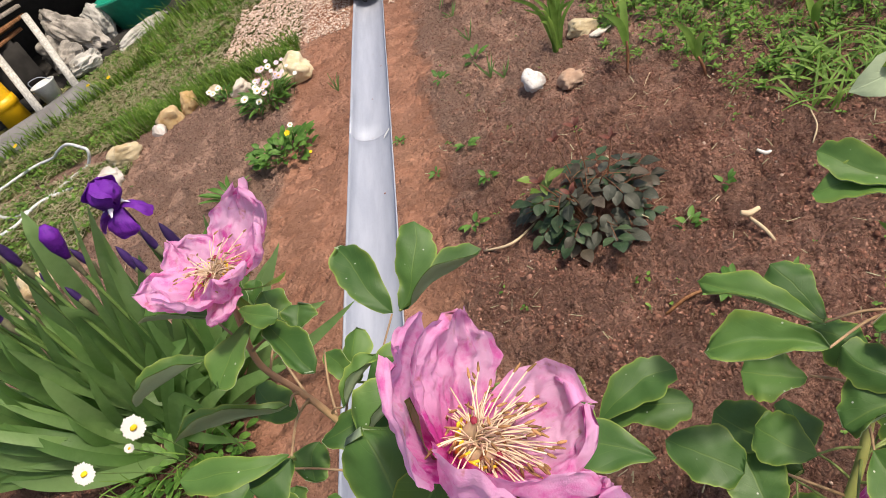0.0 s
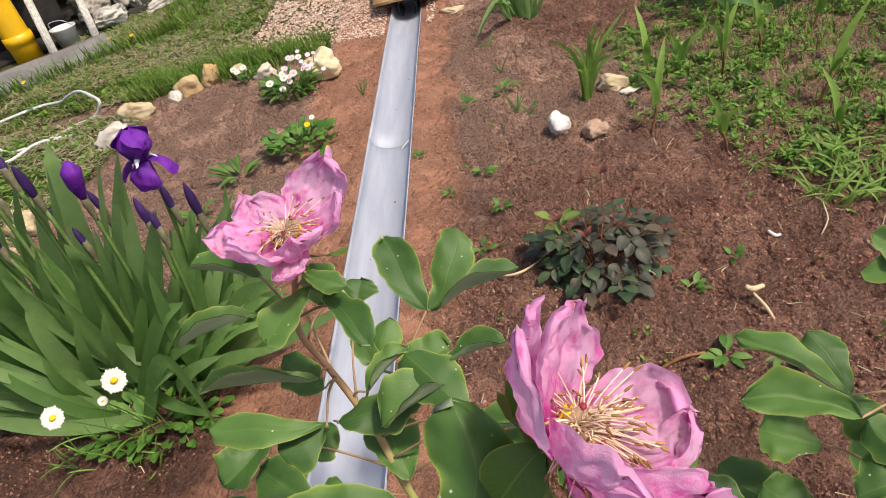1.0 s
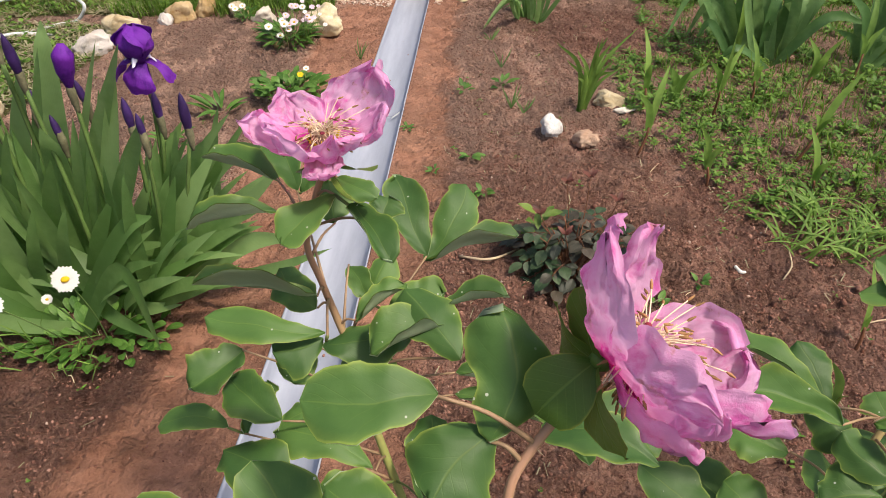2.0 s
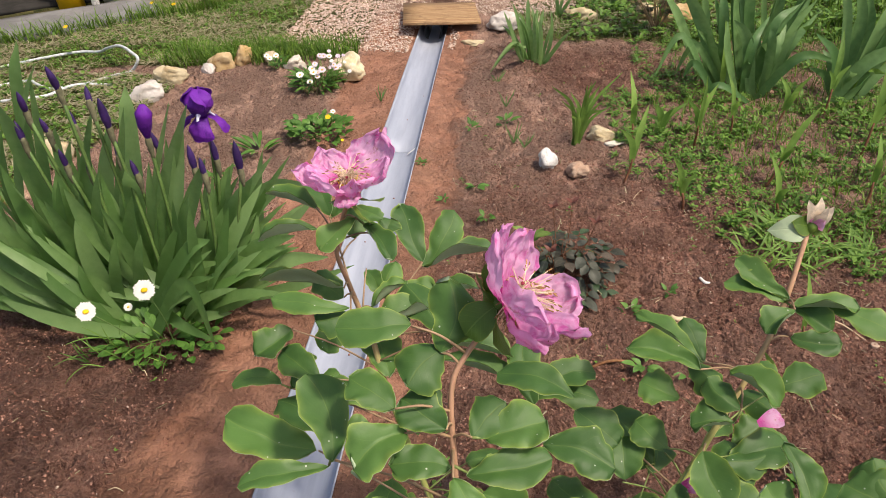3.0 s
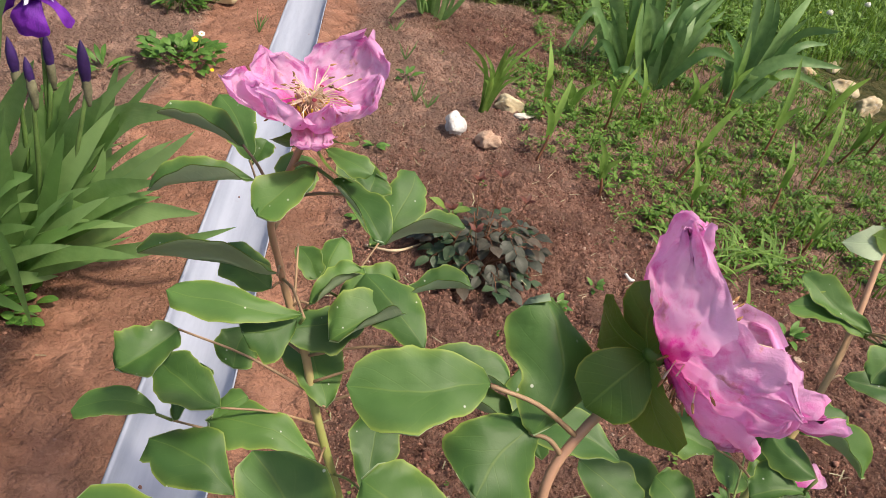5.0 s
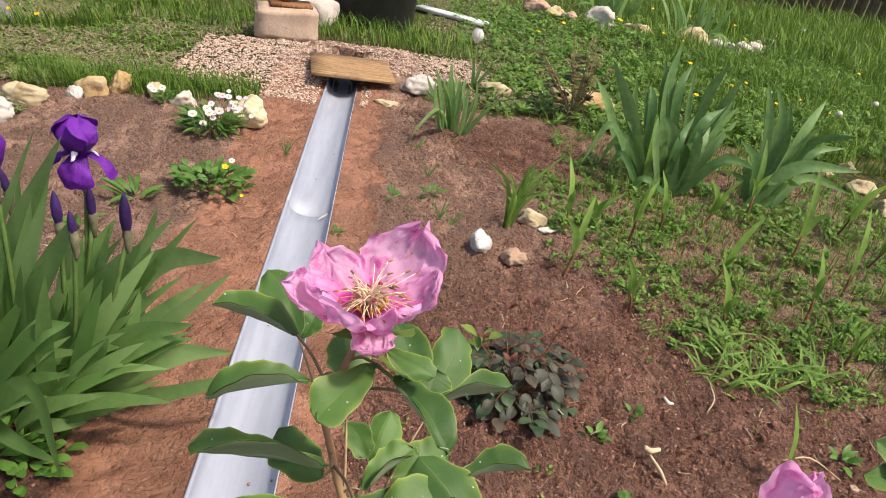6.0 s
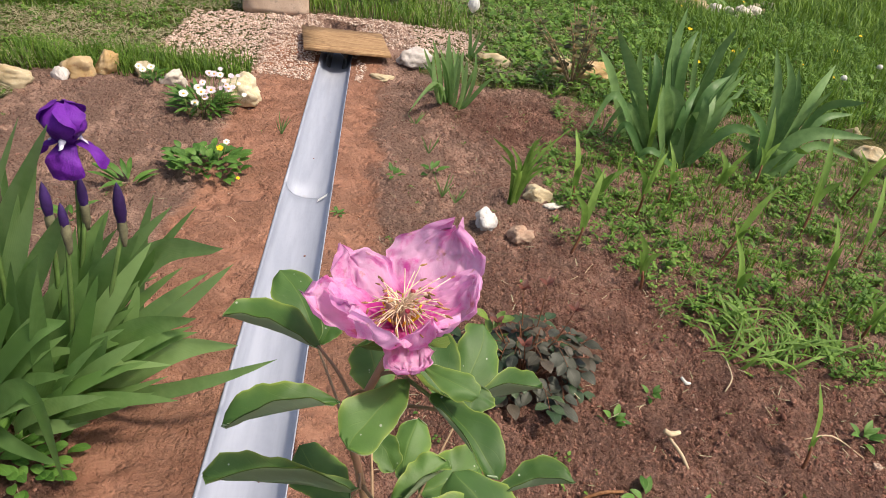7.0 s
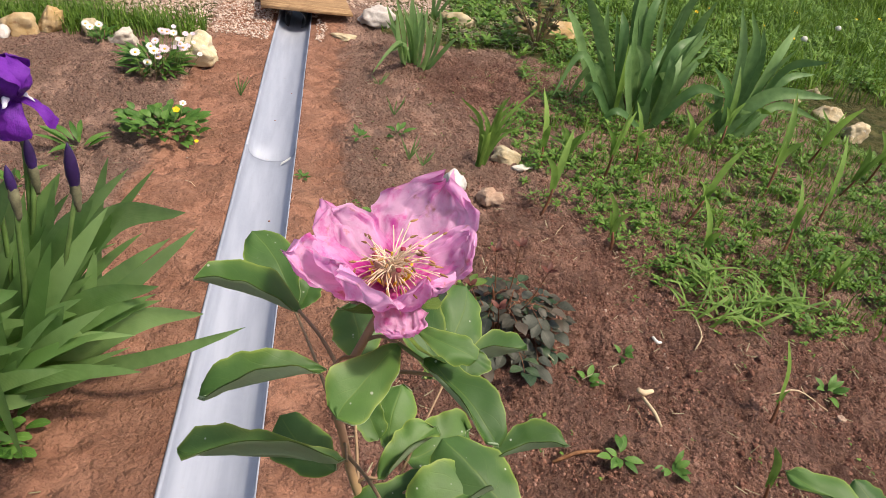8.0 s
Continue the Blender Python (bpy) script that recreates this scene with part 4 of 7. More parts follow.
for sx, sy, sc, sd in ((2.33, 0.90, 0.07, 21), (2.45, 0.76, 0.09, 22), (2.43, 0.54, 0.085, 23), (2.50, 0.36, 0.07, 24), (2.55, 1.05, 0.06, 25)):
    stone(sx, sy, sc * 0.75, sc * 0.6, sc * 0.55, CREAM_STONE, "cream limestone lump edging the weedy bed", sd, sd * 0.7)
for sx, sy, sa, sb, mt, sd in ((1.50, 4.40, 0.16, 0.12, PINK_STONE, 41), (1.66, 4.30, 0.12, 0.09, CREAM_STONE, 42), (1.80, 4.22, 0.10, 0.08, PINK_STONE, 43), (2.08, 4.25, 0.24, 0.14, PALE_STONE, 44), (2.40, 4.10, 0.13, 0.08, CREAM_STONE, 45),
                               (2.86, 3.98, 0.20, 0.13, CREAM_STONE, 46), (3.03, 3.86, 0.08, 0.08, GREY_STONE, 47), (3.16, 3.84, 0.09, 0.08, PALE_STONE, 48), (3.30, 3.88, 0.09, 0.08, PALE_STONE, 49), (3.44, 3.98, 0.10, 0.08, PALE_STONE, 50), (3.55, 4.12, 0.08, 0.07, CREAM_STONE, 51), (3.74, 4.30, 0.10, 0.08, PALE_STONE, 52)):
    stone(sx, sy, sa, sb, sb * 0.75, mt, "pale limestone lump ringing the far flower bed", sd, sd * 0.9, "far bed stones")


# ---- plants ----
def sword(parent, base, tip, width, normal, bulge, material, rng, fold=0.22, name="leaf", side=0.0):
    s = Sheet()
    blade(s, base, tip, width, normal, bulge, profile_sword, nu=2, nv=12, fold=fold, side=side + rng.uniform(-0.03, 0.03), rng=rng)
    ln = (Vector(tip) - Vector(base)).length
    drop, sway = rng.uniform(0.0, 0.16) * ln, rng.uniform(-0.05, 0.05) * ln
    s.v = [Vector(p) + V(sway * uv[1] ** 3, 0, -drop * max(0.0, uv[1] - 0.55) ** 2 * 2.4) for p, uv in zip(s.v, s.uv)]
    return part(name, s, material, parent)


def bud(parent, foot, top, radius, colour, name="bud"):
    s = Sheet()
    foot, top = Vector(foot), Vector(top)
    pts = [foot.lerp(top, t) for t in (0, 0.3, 0.6, 0.85, 1.0)]
    tube(s, pts, [radius * 0.65, radius, radius * 0.92, radius * 0.50, radius * 0.06], 9, 3)
    return part(name, s, colour, parent)


def spathe(parent, foot, top, radius):
    s = Sheet()
    foot, top = Vector(foot), Vector(top)
    tube(s, [foot, foot.lerp(top, 0.35), foot.lerp(top, 0.7), top], [radius * 0.42, radius * 0.85, radius, radius * 0.72], 9, 3)
    s.v = [p + Vector(noise.noise_vector(p * 150)) * 0.0016 for p in s.v]
    return part("spathe", s, SPATHE, parent, "dry papery bract")


rf = random.Random(33)


def broad_leaf(parent, foot, middle, tip, width, material=None, start=None):
    """A broad sword leaf from the ground through its bend to its tip, keeled at the foot and twisting towards the tip."""
    base = start if start is not None else V(foot[0], foot[1], gz(*foot) - 0.006)
    line = smooth_path([base, middle, tip], 7)
    m = len(line)
    face = unit(V(rf.uniform(-0.55, 0.55), -1.0, rf.uniform(0.1, 0.7)))
    verts, uvs = [], []
    for k, p in enumerate(line):
        t = k / (m - 1)
        d = unit(line[min(m - 1, k + 1)] - line[max(0, k - 1)])
        across = unit(d.cross(face))
        n = across.cross(d)
        w = width * 0.5 * (0.72 + 0.38 * math.sin(math.pi * min(1.0, t * 1.1))) * (1 - t ** 4) ** 0.7 + 0.0006
        for u, keel in ((-1, 0.0), (-0.5, -0.11), (0, -0.20), (0.5, -0.11), (1, 0.0)):
            verts.append(p + across * (u * w) + n * (keel * w))
            uvs.append(((u + 1) / 2, t))
    faces = [(k * 5 + i, k * 5 + i + 1, k * 5 + i + 6, k * 5 + i + 5) for k in range(m - 1) for i in range(4)]
    return part("leaf", Sheet().add(verts, faces, uvs), material or IRIS_BLUE_LEAF, parent)


# purple iris clump by the gutter
iris = thing("iris_clump", "dense clump of bearded iris with sword leaves and purple blooms", "iris", at=(-0.60, -0.98, gz(-0.60, -0.98)))
ri = random.Random(11)


def iris_leaf(base, tip, width, bulge):
    base, tip = Vector(base), Vector(tip)
    sword(iris, base, tip, width * ri.uniform(0.95, 1.1), V(ri.uniform(-0.3, 0.3), -1, 0.5), bulge, IRIS_LEAF, ri)


iris_leaf((-0.523, -0.946, 0.015), (-0.323, -0.950, 0.558), 0.042, 0.03)
iris_leaf((-0.610, -0.902, 0.015), (-0.369, -0.970, 0.582), 0.019, 0.02)
iris_leaf((-0.671, -0.915, 0.015), (-0.439, -0.970, 0.592), 0.038, 0.03)
iris_leaf((-0.742, -0.899, 0.015), (-0.544, -0.950, 0.557), 0.033, 0.03)
iris_leaf((-0.798, -0.897, 0.015), (-0.606, -0.980, 0.513), 0.038, 0.04)
iris_leaf((-0.906, -0.836, 0.015), (-0.651, -0.950, 0.648), 0.033, 0.05)
iris_leaf((-0.955, -0.834, 0.015), (-0.680, -0.950, 0.678), 0.038, 0.05)
iris_leaf((-0.854, -0.896, 0.015), (-0.759, -0.980, 0.558), 0.045, 0.06)
iris_leaf((-0.725, -0.968, 0.015), (-0.811, -1.000, 0.446), 0.048, 0.08)
iris_leaf((-0.669, -1.009, 0.015), (-0.838, -1.020, 0.367), 0.048, 0.1)
iris_leaf((-0.630, -1.035, 0.015), (-0.871, -1.050, 0.326), 0.048, 0.12)
iris_leaf((-0.645, -1.040, 0.015), (-0.933, -1.060, 0.227), 0.048, 0.14)
iris_leaf((-0.624, -1.048, 0.015), (-0.967, -1.080, 0.137), 0.048, 0.1)
iris_leaf((-0.644, -1.060, 0.015), (-0.859, -1.100, 0.092), 0.048, 0.08)
iris_leaf((-0.562, -0.985, 0.015), (-0.461, -1.050, 0.396), 0.046, 0.04)
iris_leaf((-0.638, -0.983, 0.015), (-0.523, -1.030, 0.435), 0.042, 0.04)
iris_leaf((-0.596, -1.036, 0.015), (-0.610, -1.060, 0.333), 0.048, 0.06)
iris_leaf((-0.700, -0.982, 0.015), (-0.660, -1.020, 0.410), 0.044, 0.06)
iris_leaf((-0.663, -1.022, 0.015), (-0.726, -1.050, 0.330), 0.048, 0.09)
iris_leaf((-0.506, -0.986, 0.015), (-0.413, -1.000, 0.341), 0.032, 0.03)
iris_leaf((-0.488, -0.947, 0.015), (-0.346, -0.970, 0.371), 0.032, 0.03)
iris_leaf((-0.439, -0.961, 0.015), (-0.270, -0.970, 0.309), 0.037, 0.06)
iris_leaf((-0.399, -0.976, 0.015), (-0.183, -0.950, 0.383), 0.043, 0.1)
iris_leaf((-0.462, -0.947, 0.015), (-0.343, -0.950, 0.309), 0.035, 0.04)
iris_leaf((-0.513, -1.012, 0.015), (-0.395, -1.020, 0.301), 0.034, 0.05)
iris_leaf((-0.541, -1.024, 0.015), (-0.464, -1.050, 0.288), 0.032, 0.08)
iris_leaf((-0.463, -0.987, 0.015), (-0.307, -1.050, 0.252), 0.031, 0.16)
iris_leaf((-0.593, -1.023, 0.015), (-0.532, -1.060, 0.279), 0.033, 0.1)
iris_leaf((-0.607, -1.048, 0.015), (-0.638, -1.080, 0.206), 0.039, 0.14)
iris_leaf((-0.410, -0.892, 0.015), (-0.128, -0.950, 0.443), 0.030, 0.05)
iris_leaf((-0.371, -0.890, 0.015), (-0.098, -0.920, 0.448), 0.020, 0.05)
iris_leaf((-0.361, -0.921, 0.015), (-0.034, -0.980, 0.370), 0.033, 0.06)
iris_leaf((-0.371, -0.890, 0.015), (-0.087, -0.930, 0.324), 0.032, 0.08)
iris_leaf((-0.379, -0.952, 0.015), (-0.111, -1.000, 0.242), 0.032, 0.14)
iris_leaf((-0.351, -0.951, 0.015), (0.021, -1.020, 0.176), 0.032, 0.14)
iris_leaf((-0.346, -0.966, 0.015), (-0.137, -1.050, 0.150), 0.016, 0.12)
iris_leaf((-0.386, -1.009, 0.015), (-0.173, -1.060, 0.120), 0.037, 0.22)
iris_leaf((-0.412, -1.036, 0.015), (-0.271, -1.080, 0.069), 0.031, 0.2)
iris_leaf((-0.462, -0.955, 0.015), (-0.284, -1.150, 0.025), 0.037, 0.35)
iris_leaf((-0.409, -0.923, 0.015), (-0.232, -0.960, 0.236), 0.034, 0.06)
iris_leaf((-0.370, -0.952, 0.015), (-0.148, -1.000, 0.230), 0.028, 0.1)
iris_leaf((-0.433, -0.827, 0.015), (-0.244, -0.930, 0.403), 0.021, 0.03)
iris_leaf((-0.391, -0.891, 0.015), (-0.197, -0.960, 0.307), 0.024, 0.05)

broad_leaf(iris, (-0.574, -0.940), (-0.435, -0.954, 0.332), (-0.305, -0.983, 0.575), 0.037, IRIS_LEAF)
broad_leaf(iris, (-0.537, -1.000), (-0.492, -0.997, 0.325), (-0.454, -1.052, 0.445), 0.040, IRIS_LEAF)
broad_leaf(iris, (-0.682, -0.960), (-0.578, -0.963, 0.342), (-0.504, -0.980, 0.524), 0.041, IRIS_LEAF)
broad_leaf(iris, (-0.602, -0.900), (-0.496, -0.927, 0.468), (-0.482, -0.904, 0.586), 0.037, IRIS_LEAF)
broad_leaf(iris, (-0.761, -0.980), (-0.674, -1.008, 0.303), (-0.663, -0.992, 0.409), 0.046, IRIS_LEAF)
broad_leaf(iris, (-0.773, -0.940), (-0.750, -0.967, 0.418), (-0.745, -0.990, 0.584), 0.054, IRIS_LEAF)
broad_leaf(iris, (-0.859, -0.920), (-0.737, -0.929, 0.557), (-0.716, -0.889, 0.686), 0.031, IRIS_LEAF)
broad_leaf(iris, (-0.513, -0.960), (-0.372, -0.984, 0.296), (-0.289, -0.995, 0.447), 0.035, IRIS_LEAF)
broad_leaf(iris, (-0.467, -0.940), (-0.322, -0.939, 0.284), (-0.269, -0.896, 0.386), 0.038, IRIS_LEAF)
broad_leaf(iris, (-0.400, -0.950), (-0.274, -0.951, 0.273), (-0.200, -0.966, 0.383), 0.042, IRIS_LEAF)
broad_leaf(iris, (-0.406, -0.950), (-0.210, -0.931, 0.302), (-0.054, -1.005, 0.393), 0.046, IRIS_LEAF)
broad_leaf(iris, (-0.375, -1.000), (-0.241, -0.987, 0.177), (-0.099, -1.028, 0.263), 0.042, IRIS_LEAF)
broad_leaf(iris, (-0.475, -1.020), (-0.582, -1.043, 0.252), (-0.605, -1.067, 0.404), 0.041, IRIS_LEAF)
broad_leaf(iris, (-0.572, -1.050), (-0.666, -1.065, 0.159), (-0.783, -1.020, 0.279), 0.051, IRIS_LEAF)
broad_leaf(iris, (-0.598, -1.080), (-0.731, -1.101, 0.169), (-0.876, -1.076, 0.219), 0.058, IRIS_LEAF)
broad_leaf(iris, (-0.504, -1.100), (-0.798, -1.098, 0.080), (-0.972, -1.119, 0.110), 0.053, IRIS_LEAF)
broad_leaf(iris, (-0.554, -1.030), (-0.644, -1.033, 0.173), (-0.651, -1.083, 0.382), 0.046, IRIS_LEAF)
broad_leaf(iris, (-0.495, -1.120), (-0.338, -1.147, 0.201), (-0.284, -1.187, 0.030), 0.032, IRIS_LEAF)
broad_leaf(iris, (-0.385, -1.040), (-0.278, -1.036, 0.167), (-0.237, -1.053, 0.235), 0.031, IRIS_LEAF)
broad_leaf(iris, (-0.528, -1.060), (-0.361, -1.074, 0.232), (-0.297, -1.056, 0.265), 0.035, IRIS_LEAF)
broad_leaf(iris, (-0.642, -0.960), (-0.616, -0.967, 0.329), (-0.562, -0.987, 0.500), 0.041, IRIS_LEAF)
broad_leaf(iris, (-0.738, -0.930), (-0.700, -0.920, 0.391), (-0.686, -0.913, 0.485), 0.039, IRIS_LEAF)
broad_leaf(iris, (-0.526, -0.980), (-0.458, -0.998, 0.290), (-0.438, -0.977, 0.427), 0.040, IRIS_LEAF)
broad_leaf(iris, (-0.601, -1.000), (-0.559, -1.004, 0.279), (-0.591, -0.964, 0.385), 0.045, IRIS_LEAF)
broad_leaf(iris, (-0.442, -1.000), (-0.400, -0.994, 0.232), (-0.334, -1.028, 0.371), 0.037, IRIS_LEAF)
broad_leaf(iris, (-0.695, -1.000), (-0.753, -0.981, 0.216), (-0.742, -1.047, 0.397), 0.052, IRIS_LEAF)
broad_leaf(iris, (-0.347, -1.000), (-0.159, -1.009, 0.163), (-0.041, -0.977, 0.165), 0.039, IRIS_LEAF)
for i in range(30):
    bx = -1.04 + 0.78 * (i + ri.random()) / 30
    by = -0.93 + ri.uniform(-0.10, 0.14)
    out = (bx + 0.55) * 0.6 + ri.gauss(0, 0.08)
    h = ri.uniform(0.26, 0.46) * (1 - 0.3 * min(1.0, abs(out)))
    sword(iris, V(bx, by, gz(bx, by) - 0.01), V(bx + out * 0.7, by + ri.uniform(-0.10, 0.06), h), ri.uniform(0.024, 0.036), V(ri.uniform(-0.4, 0.4), -1, 0.3 + abs(out)), ri.uniform(0.02, 0.08), IRIS_LEAF, ri)


# tall upright leaves in front of the flower stalks
for i in range(14):
    bx, by = -0.80 + 0.52 * (i + ri.random()) / 14, -1.00 + ri.uniform(-0.05, 0.03)
    tip = V(bx + ri.uniform(-0.07, 0.06) + 0.15 * (bx + 0.52), by + ri.uniform(-0.06, 0.08), ri.uniform(0.34, 0.50) * (1 - 0.5 * abs(bx + 0.52)))
    sword(iris, V(bx, by, gz(bx, by) - 0.01), tip, ri.uniform(0.026, 0.038), V(ri.uniform(-0.5, 0.5), -1, 0.3), ri.uniform(-0.02, 0.06), IRIS_LEAF, ri, fold=0.16, side=ri.uniform(-0.02, 0.02))
# broad outer leaves lying over to the side, some with bent tips
for i in range(26):
    bx, by = ri.uniform(-0.62, -0.36), ri.uniform(-1.10, -0.92)
    reach = ri.uniform(0.16, 0.52)
    tip = V(bx - reach, by + ri.uniform(-0.10, 0.14), max(0.05, 0.42 - 0.62 * reach + ri.uniform(-0.08, 0.08)))
    sword(iris, V(bx, by, gz(bx, by) - 0.01), tip, ri.uniform(0.026, 0.040), V(ri.uniform(-0.2, 0.9), -0.8, ri.uniform(0.2, 1.2)), ri.uniform(0.05, 0.18), IRIS_LEAF, ri, fold=0.16, side=ri.uniform(-0.03, 0.03))
    if i % 5 == 0:
        e = tip + V(ri.uniform(-0.03, 0.05), -0.02, -ri.uniform(0.04, 0.08))
        sword(iris, tip + V(0.004, 0, -0.004), e, 0.014, V(0.2, -1, 0.3), 0.05, IRIS_LEAF, ri, name="leaf_tip")
for i in range(22):
    bx, by = ri.uniform(-0.50, -0.30), ri.uniform(-1.06, -0.90)
    reach = ri.uniform(0.12, 0.34)
    tip = V(bx + reach, by + ri.uniform(-0.12, 0.06), max(0.06, 0.36 - 0.75 * reach + ri.uniform(-0.06, 0.08)))
    if tip.x < -0.10:
        sword(iris, V(bx, by, gz(bx, by) - 0.01), tip, ri.uniform(0.026, 0.040), V(-0.4, -0.8, 0.9), ri.uniform(0.05, 0.16), IRIS_LEAF, ri, fold=0.16)


def iris_stalk(parent, top, head, open_bloom=False, rng=ri):
    top = Vector(top)
    foot = V(top.x * 0.62 - 0.19 + rng.uniform(-0.03, 0.03), top.y + rng.uniform(-0.03, 0.03), 0.0)
    s = Sheet()
    tube(s, [foot, foot.lerp(top, 0.5) + V(0.006, 0, 0), top], [0.006, 0.005, 0.004], 6, 4)
    part("stalk", s, GREEN_STEM, parent)
    spathe(parent, top - V(0, 0, 0.034), top + V(0, 0, 0.024), 0.0080)
    if not open_bloom:
        lean = V(rng.uniform(-0.012, 0.006), rng.uniform(-0.01, 0.01), 0)
        bud(parent, top + V(0, 0, 0.008), top + V(0, 0, 0.008 + head) + lean, 0.0022 + head * 0.105, BUD_PURPLE)


for bx, bz, head in ((-0.685, 0.545, 0.055), (-0.728, 0.465, 0.055), (-0.669, 0.480, 0.045), (-0.603, 0.490, 0.050), (-0.629, 0.414, 0.050), (-0.575, 0.605, 0.060), (-0.531, 0.560, 0.045), (-0.493, 0.515, 0.075), (-0.418, 0.437, 0.050), (-0.513, 0.417, 0.050), (-0.581, 0.398, 0.035), (-0.478, 0.372, 0.050), (-0.340, 0.390, 0.065), (-0.296, 0.395, 0.050), (-0.216, 0.405, 0.075)):
    iris_stalk(iris, (bx, -0.98 + ri.uniform(-0.03, 0.03), bz), head)
# one half-open bloom and one open bloom, with a closed bud below it
iris_stalk(iris, (-0.296, -0.925, 0.395), 0.060)
iris_stalk(iris, (-0.42, -0.98, 0.475), 0.085, True)
half = part("half_open_bloom", tube(Sheet(), [(-0.42, -0.98, 0.490), (-0.418, -0.98, 0.522), (-0.412, -0.982, 0.552), (-0.410, -0.98, 0.572)], [0.006, 0.016, 0.019, 0.006], 12, 4), IRIS_PURPLE, iris, "half-open purple bloom")
iris_stalk(iris, (-0.303, -0.918, 0.462), 0.05, True)
bloom = part("bloom", tube(Sheet(), [(-0.303, -0.918, 0.47), (-0.305, -0.918, 0.50), (-0.308, -0.918, 0.528)], [0.007, 0.009, 0.010], 8, 3), IRIS_PURPLE, iris, "open purple bearded iris bloom")
bc = V(-0.308, -0.918, 0.520)
for k in range(3):
    a = 2.3 + k * 2.094
    d = V(math.cos(a), math.sin(a), 0)
    s = Sheet()
    blade(s, bc + d * 0.004, bc + d * 0.004 + V(0, 0, 0.066), 0.076, -d, -0.40, profile_petal, nu=12, nv=14, fold=0.0, wave=0.07, cup=0.45, ragged=0.03, uneven=0.15, rng=ri)
    s.v = [Vector(p) + Vector(noise.noise_vector(Vector(p) * 45)) * 0.004 + Vector(noise.noise_vector(Vector(p) * 130)) * 0.0016 for p in s.v]
    part("standard_petal", s, IRIS_PURPLE, bloom)
for k in range(3):
    a = (-1.57, 0.05, 3.09)[k]
    d = V(math.cos(a), math.sin(a), 0)
    s = Sheet()
    blade(s, bc, bc + d * (0.034, 0.056, 0.056)[k] - V(0, 0, (0.054, 0.040, 0.040)[k]), (0.060, 0.040, 0.040)[k], d + V(0, 0, 0.7), 0.26, profile_petal, nu=12, nv=14, fold=-0.1, wave=0.06, cup=-0.2, uneven=0.12, rng=ri)
    s.v = [Vector(p) + Vector(noise.noise_vector(Vector(p) * 70)) * 0.004 for p in s.v]
    fall = part("fall_petal", s, IRIS_PURPLE, bloom)
    s = Sheet()
    tube(s, [bc + d * 0.008 + V(0, 0, 0.006), bc + d * 0.020 + V(0, 0, 0.008), bc + d * 0.031 + V(0, 0, -0.002)], [(0.003, 0.0050, 0.0022), (0.001, 0.0024, 0.001), (0.001, 0.0024, 0.001)][k], 9, 4)
    s.v = [Vector(p) + Vector(noise.noise_vector(Vector(p) * 220)) * 0.003 for p in s.v]
    part("beard", s, IRIS_WHITE, bloom, "white furry beard")


def daisy(x, y, z, r, foot, tilt):
    """A lawn daisy: stalk, yellow disc, white ray petals."""
    d = thing("daisy", "white daisy with a yellow centre on a thin stalk", "daisy", "daisies", at=foot)
    n = unit(Vector(tilt))
    c = V(x, y, z)
    part("stalk", tube(Sheet(), [foot, Vector(foot).lerp(c, 0.55) + V(0.01, 0, 0), c], [0.0013, 0.0012, 0.0013], 5, 4), GREEN_STEM, d)
    a = unit(n.cross(V(0.2, 0.9, 0.1)))
    b = n.cross(a)
    s = Sheet()
    for k in range(22):
        q = 2 * math.pi * k / 22
        o = a * math.cos(q) + b * math.sin(q)
        blade(s, c + o * r * 0.2, c + o * r * (1 + 0.06 * math.sin(k * 2.3)) + n * r * 0.05, r * 0.34, n, 0.06, profile_petal, nu=2, nv=5, fold=0.1, rng=ri)
    part("ray_petals", s, WHITE_PETAL, d)
    s = Sheet()
    stone_shape(s, c + n * r * 0.05, (r * 0.3, r * 0.3, r * 0.18), 3, 0, 2, 0.05)
    part("disc", s, YELLOW, d)
    return d


daisy(-0.390, -1.223, 0.241, 0.0235, (-0.41, -1.15, 0.0), (0.25, -0.75, 0.6))
daisy(-0.518, -1.259, 0.205, 0.0220, (-0.47, -1.16, 0.0), (0.2, -0.75, 0.6))
daisy(-0.452, -1.210, 0.180, 0.0095, (-0.44, -1.15, 0.0), (0.5, -0.6, 0.4))
rosette = thing("daisy_rosette", "low rosette of spoon-shaped daisy leaves under the irises", "daisy plant", at=(-0.45, -1.14, gz(-0.45, -1.14)))
for k in range(110):
    q, r = ri.uniform(0, 6.283), ri.uniform(0.02, 0.15)
    p = V(-0.46 + math.cos(q) * r * 1.1, -1.13 + math.sin(q) * r * 0.55, 0.01)
    d = V(math.cos(q), math.sin(q) - 0.4, ri.uniform(0.1, 0.9)).normalized() * ri.uniform(0.028, 0.05)
    s = Sheet()
    blade(s, p, p + d, 0.017, V(0, -0.3, 1), 0.12, profile_petal, nu=2, nv=5, fold=0.2, rng=ri)
    part("leaf", s, WEED_LEAF, rosette)

for k in range(46):
    x, y = ri.uniform(-0.62, -0.40), ri.uniform(-1.22, -1.10)
    sword(rosette, V(x, y, gz(x, y) - 0.004), V(x + ri.uniform(-0.09, 0.05), y + ri.uniform(-0.09, 0.02), gz(x, y) + ri.uniform(0.01, 0.08)), 0.0035, V(0, -0.5, 1), ri.uniform(0.05, 0.25), GLADIOLUS, ri, name="grass_blade")

# gladiolus shoots in the weedy bed
rgl = random.Random(21)


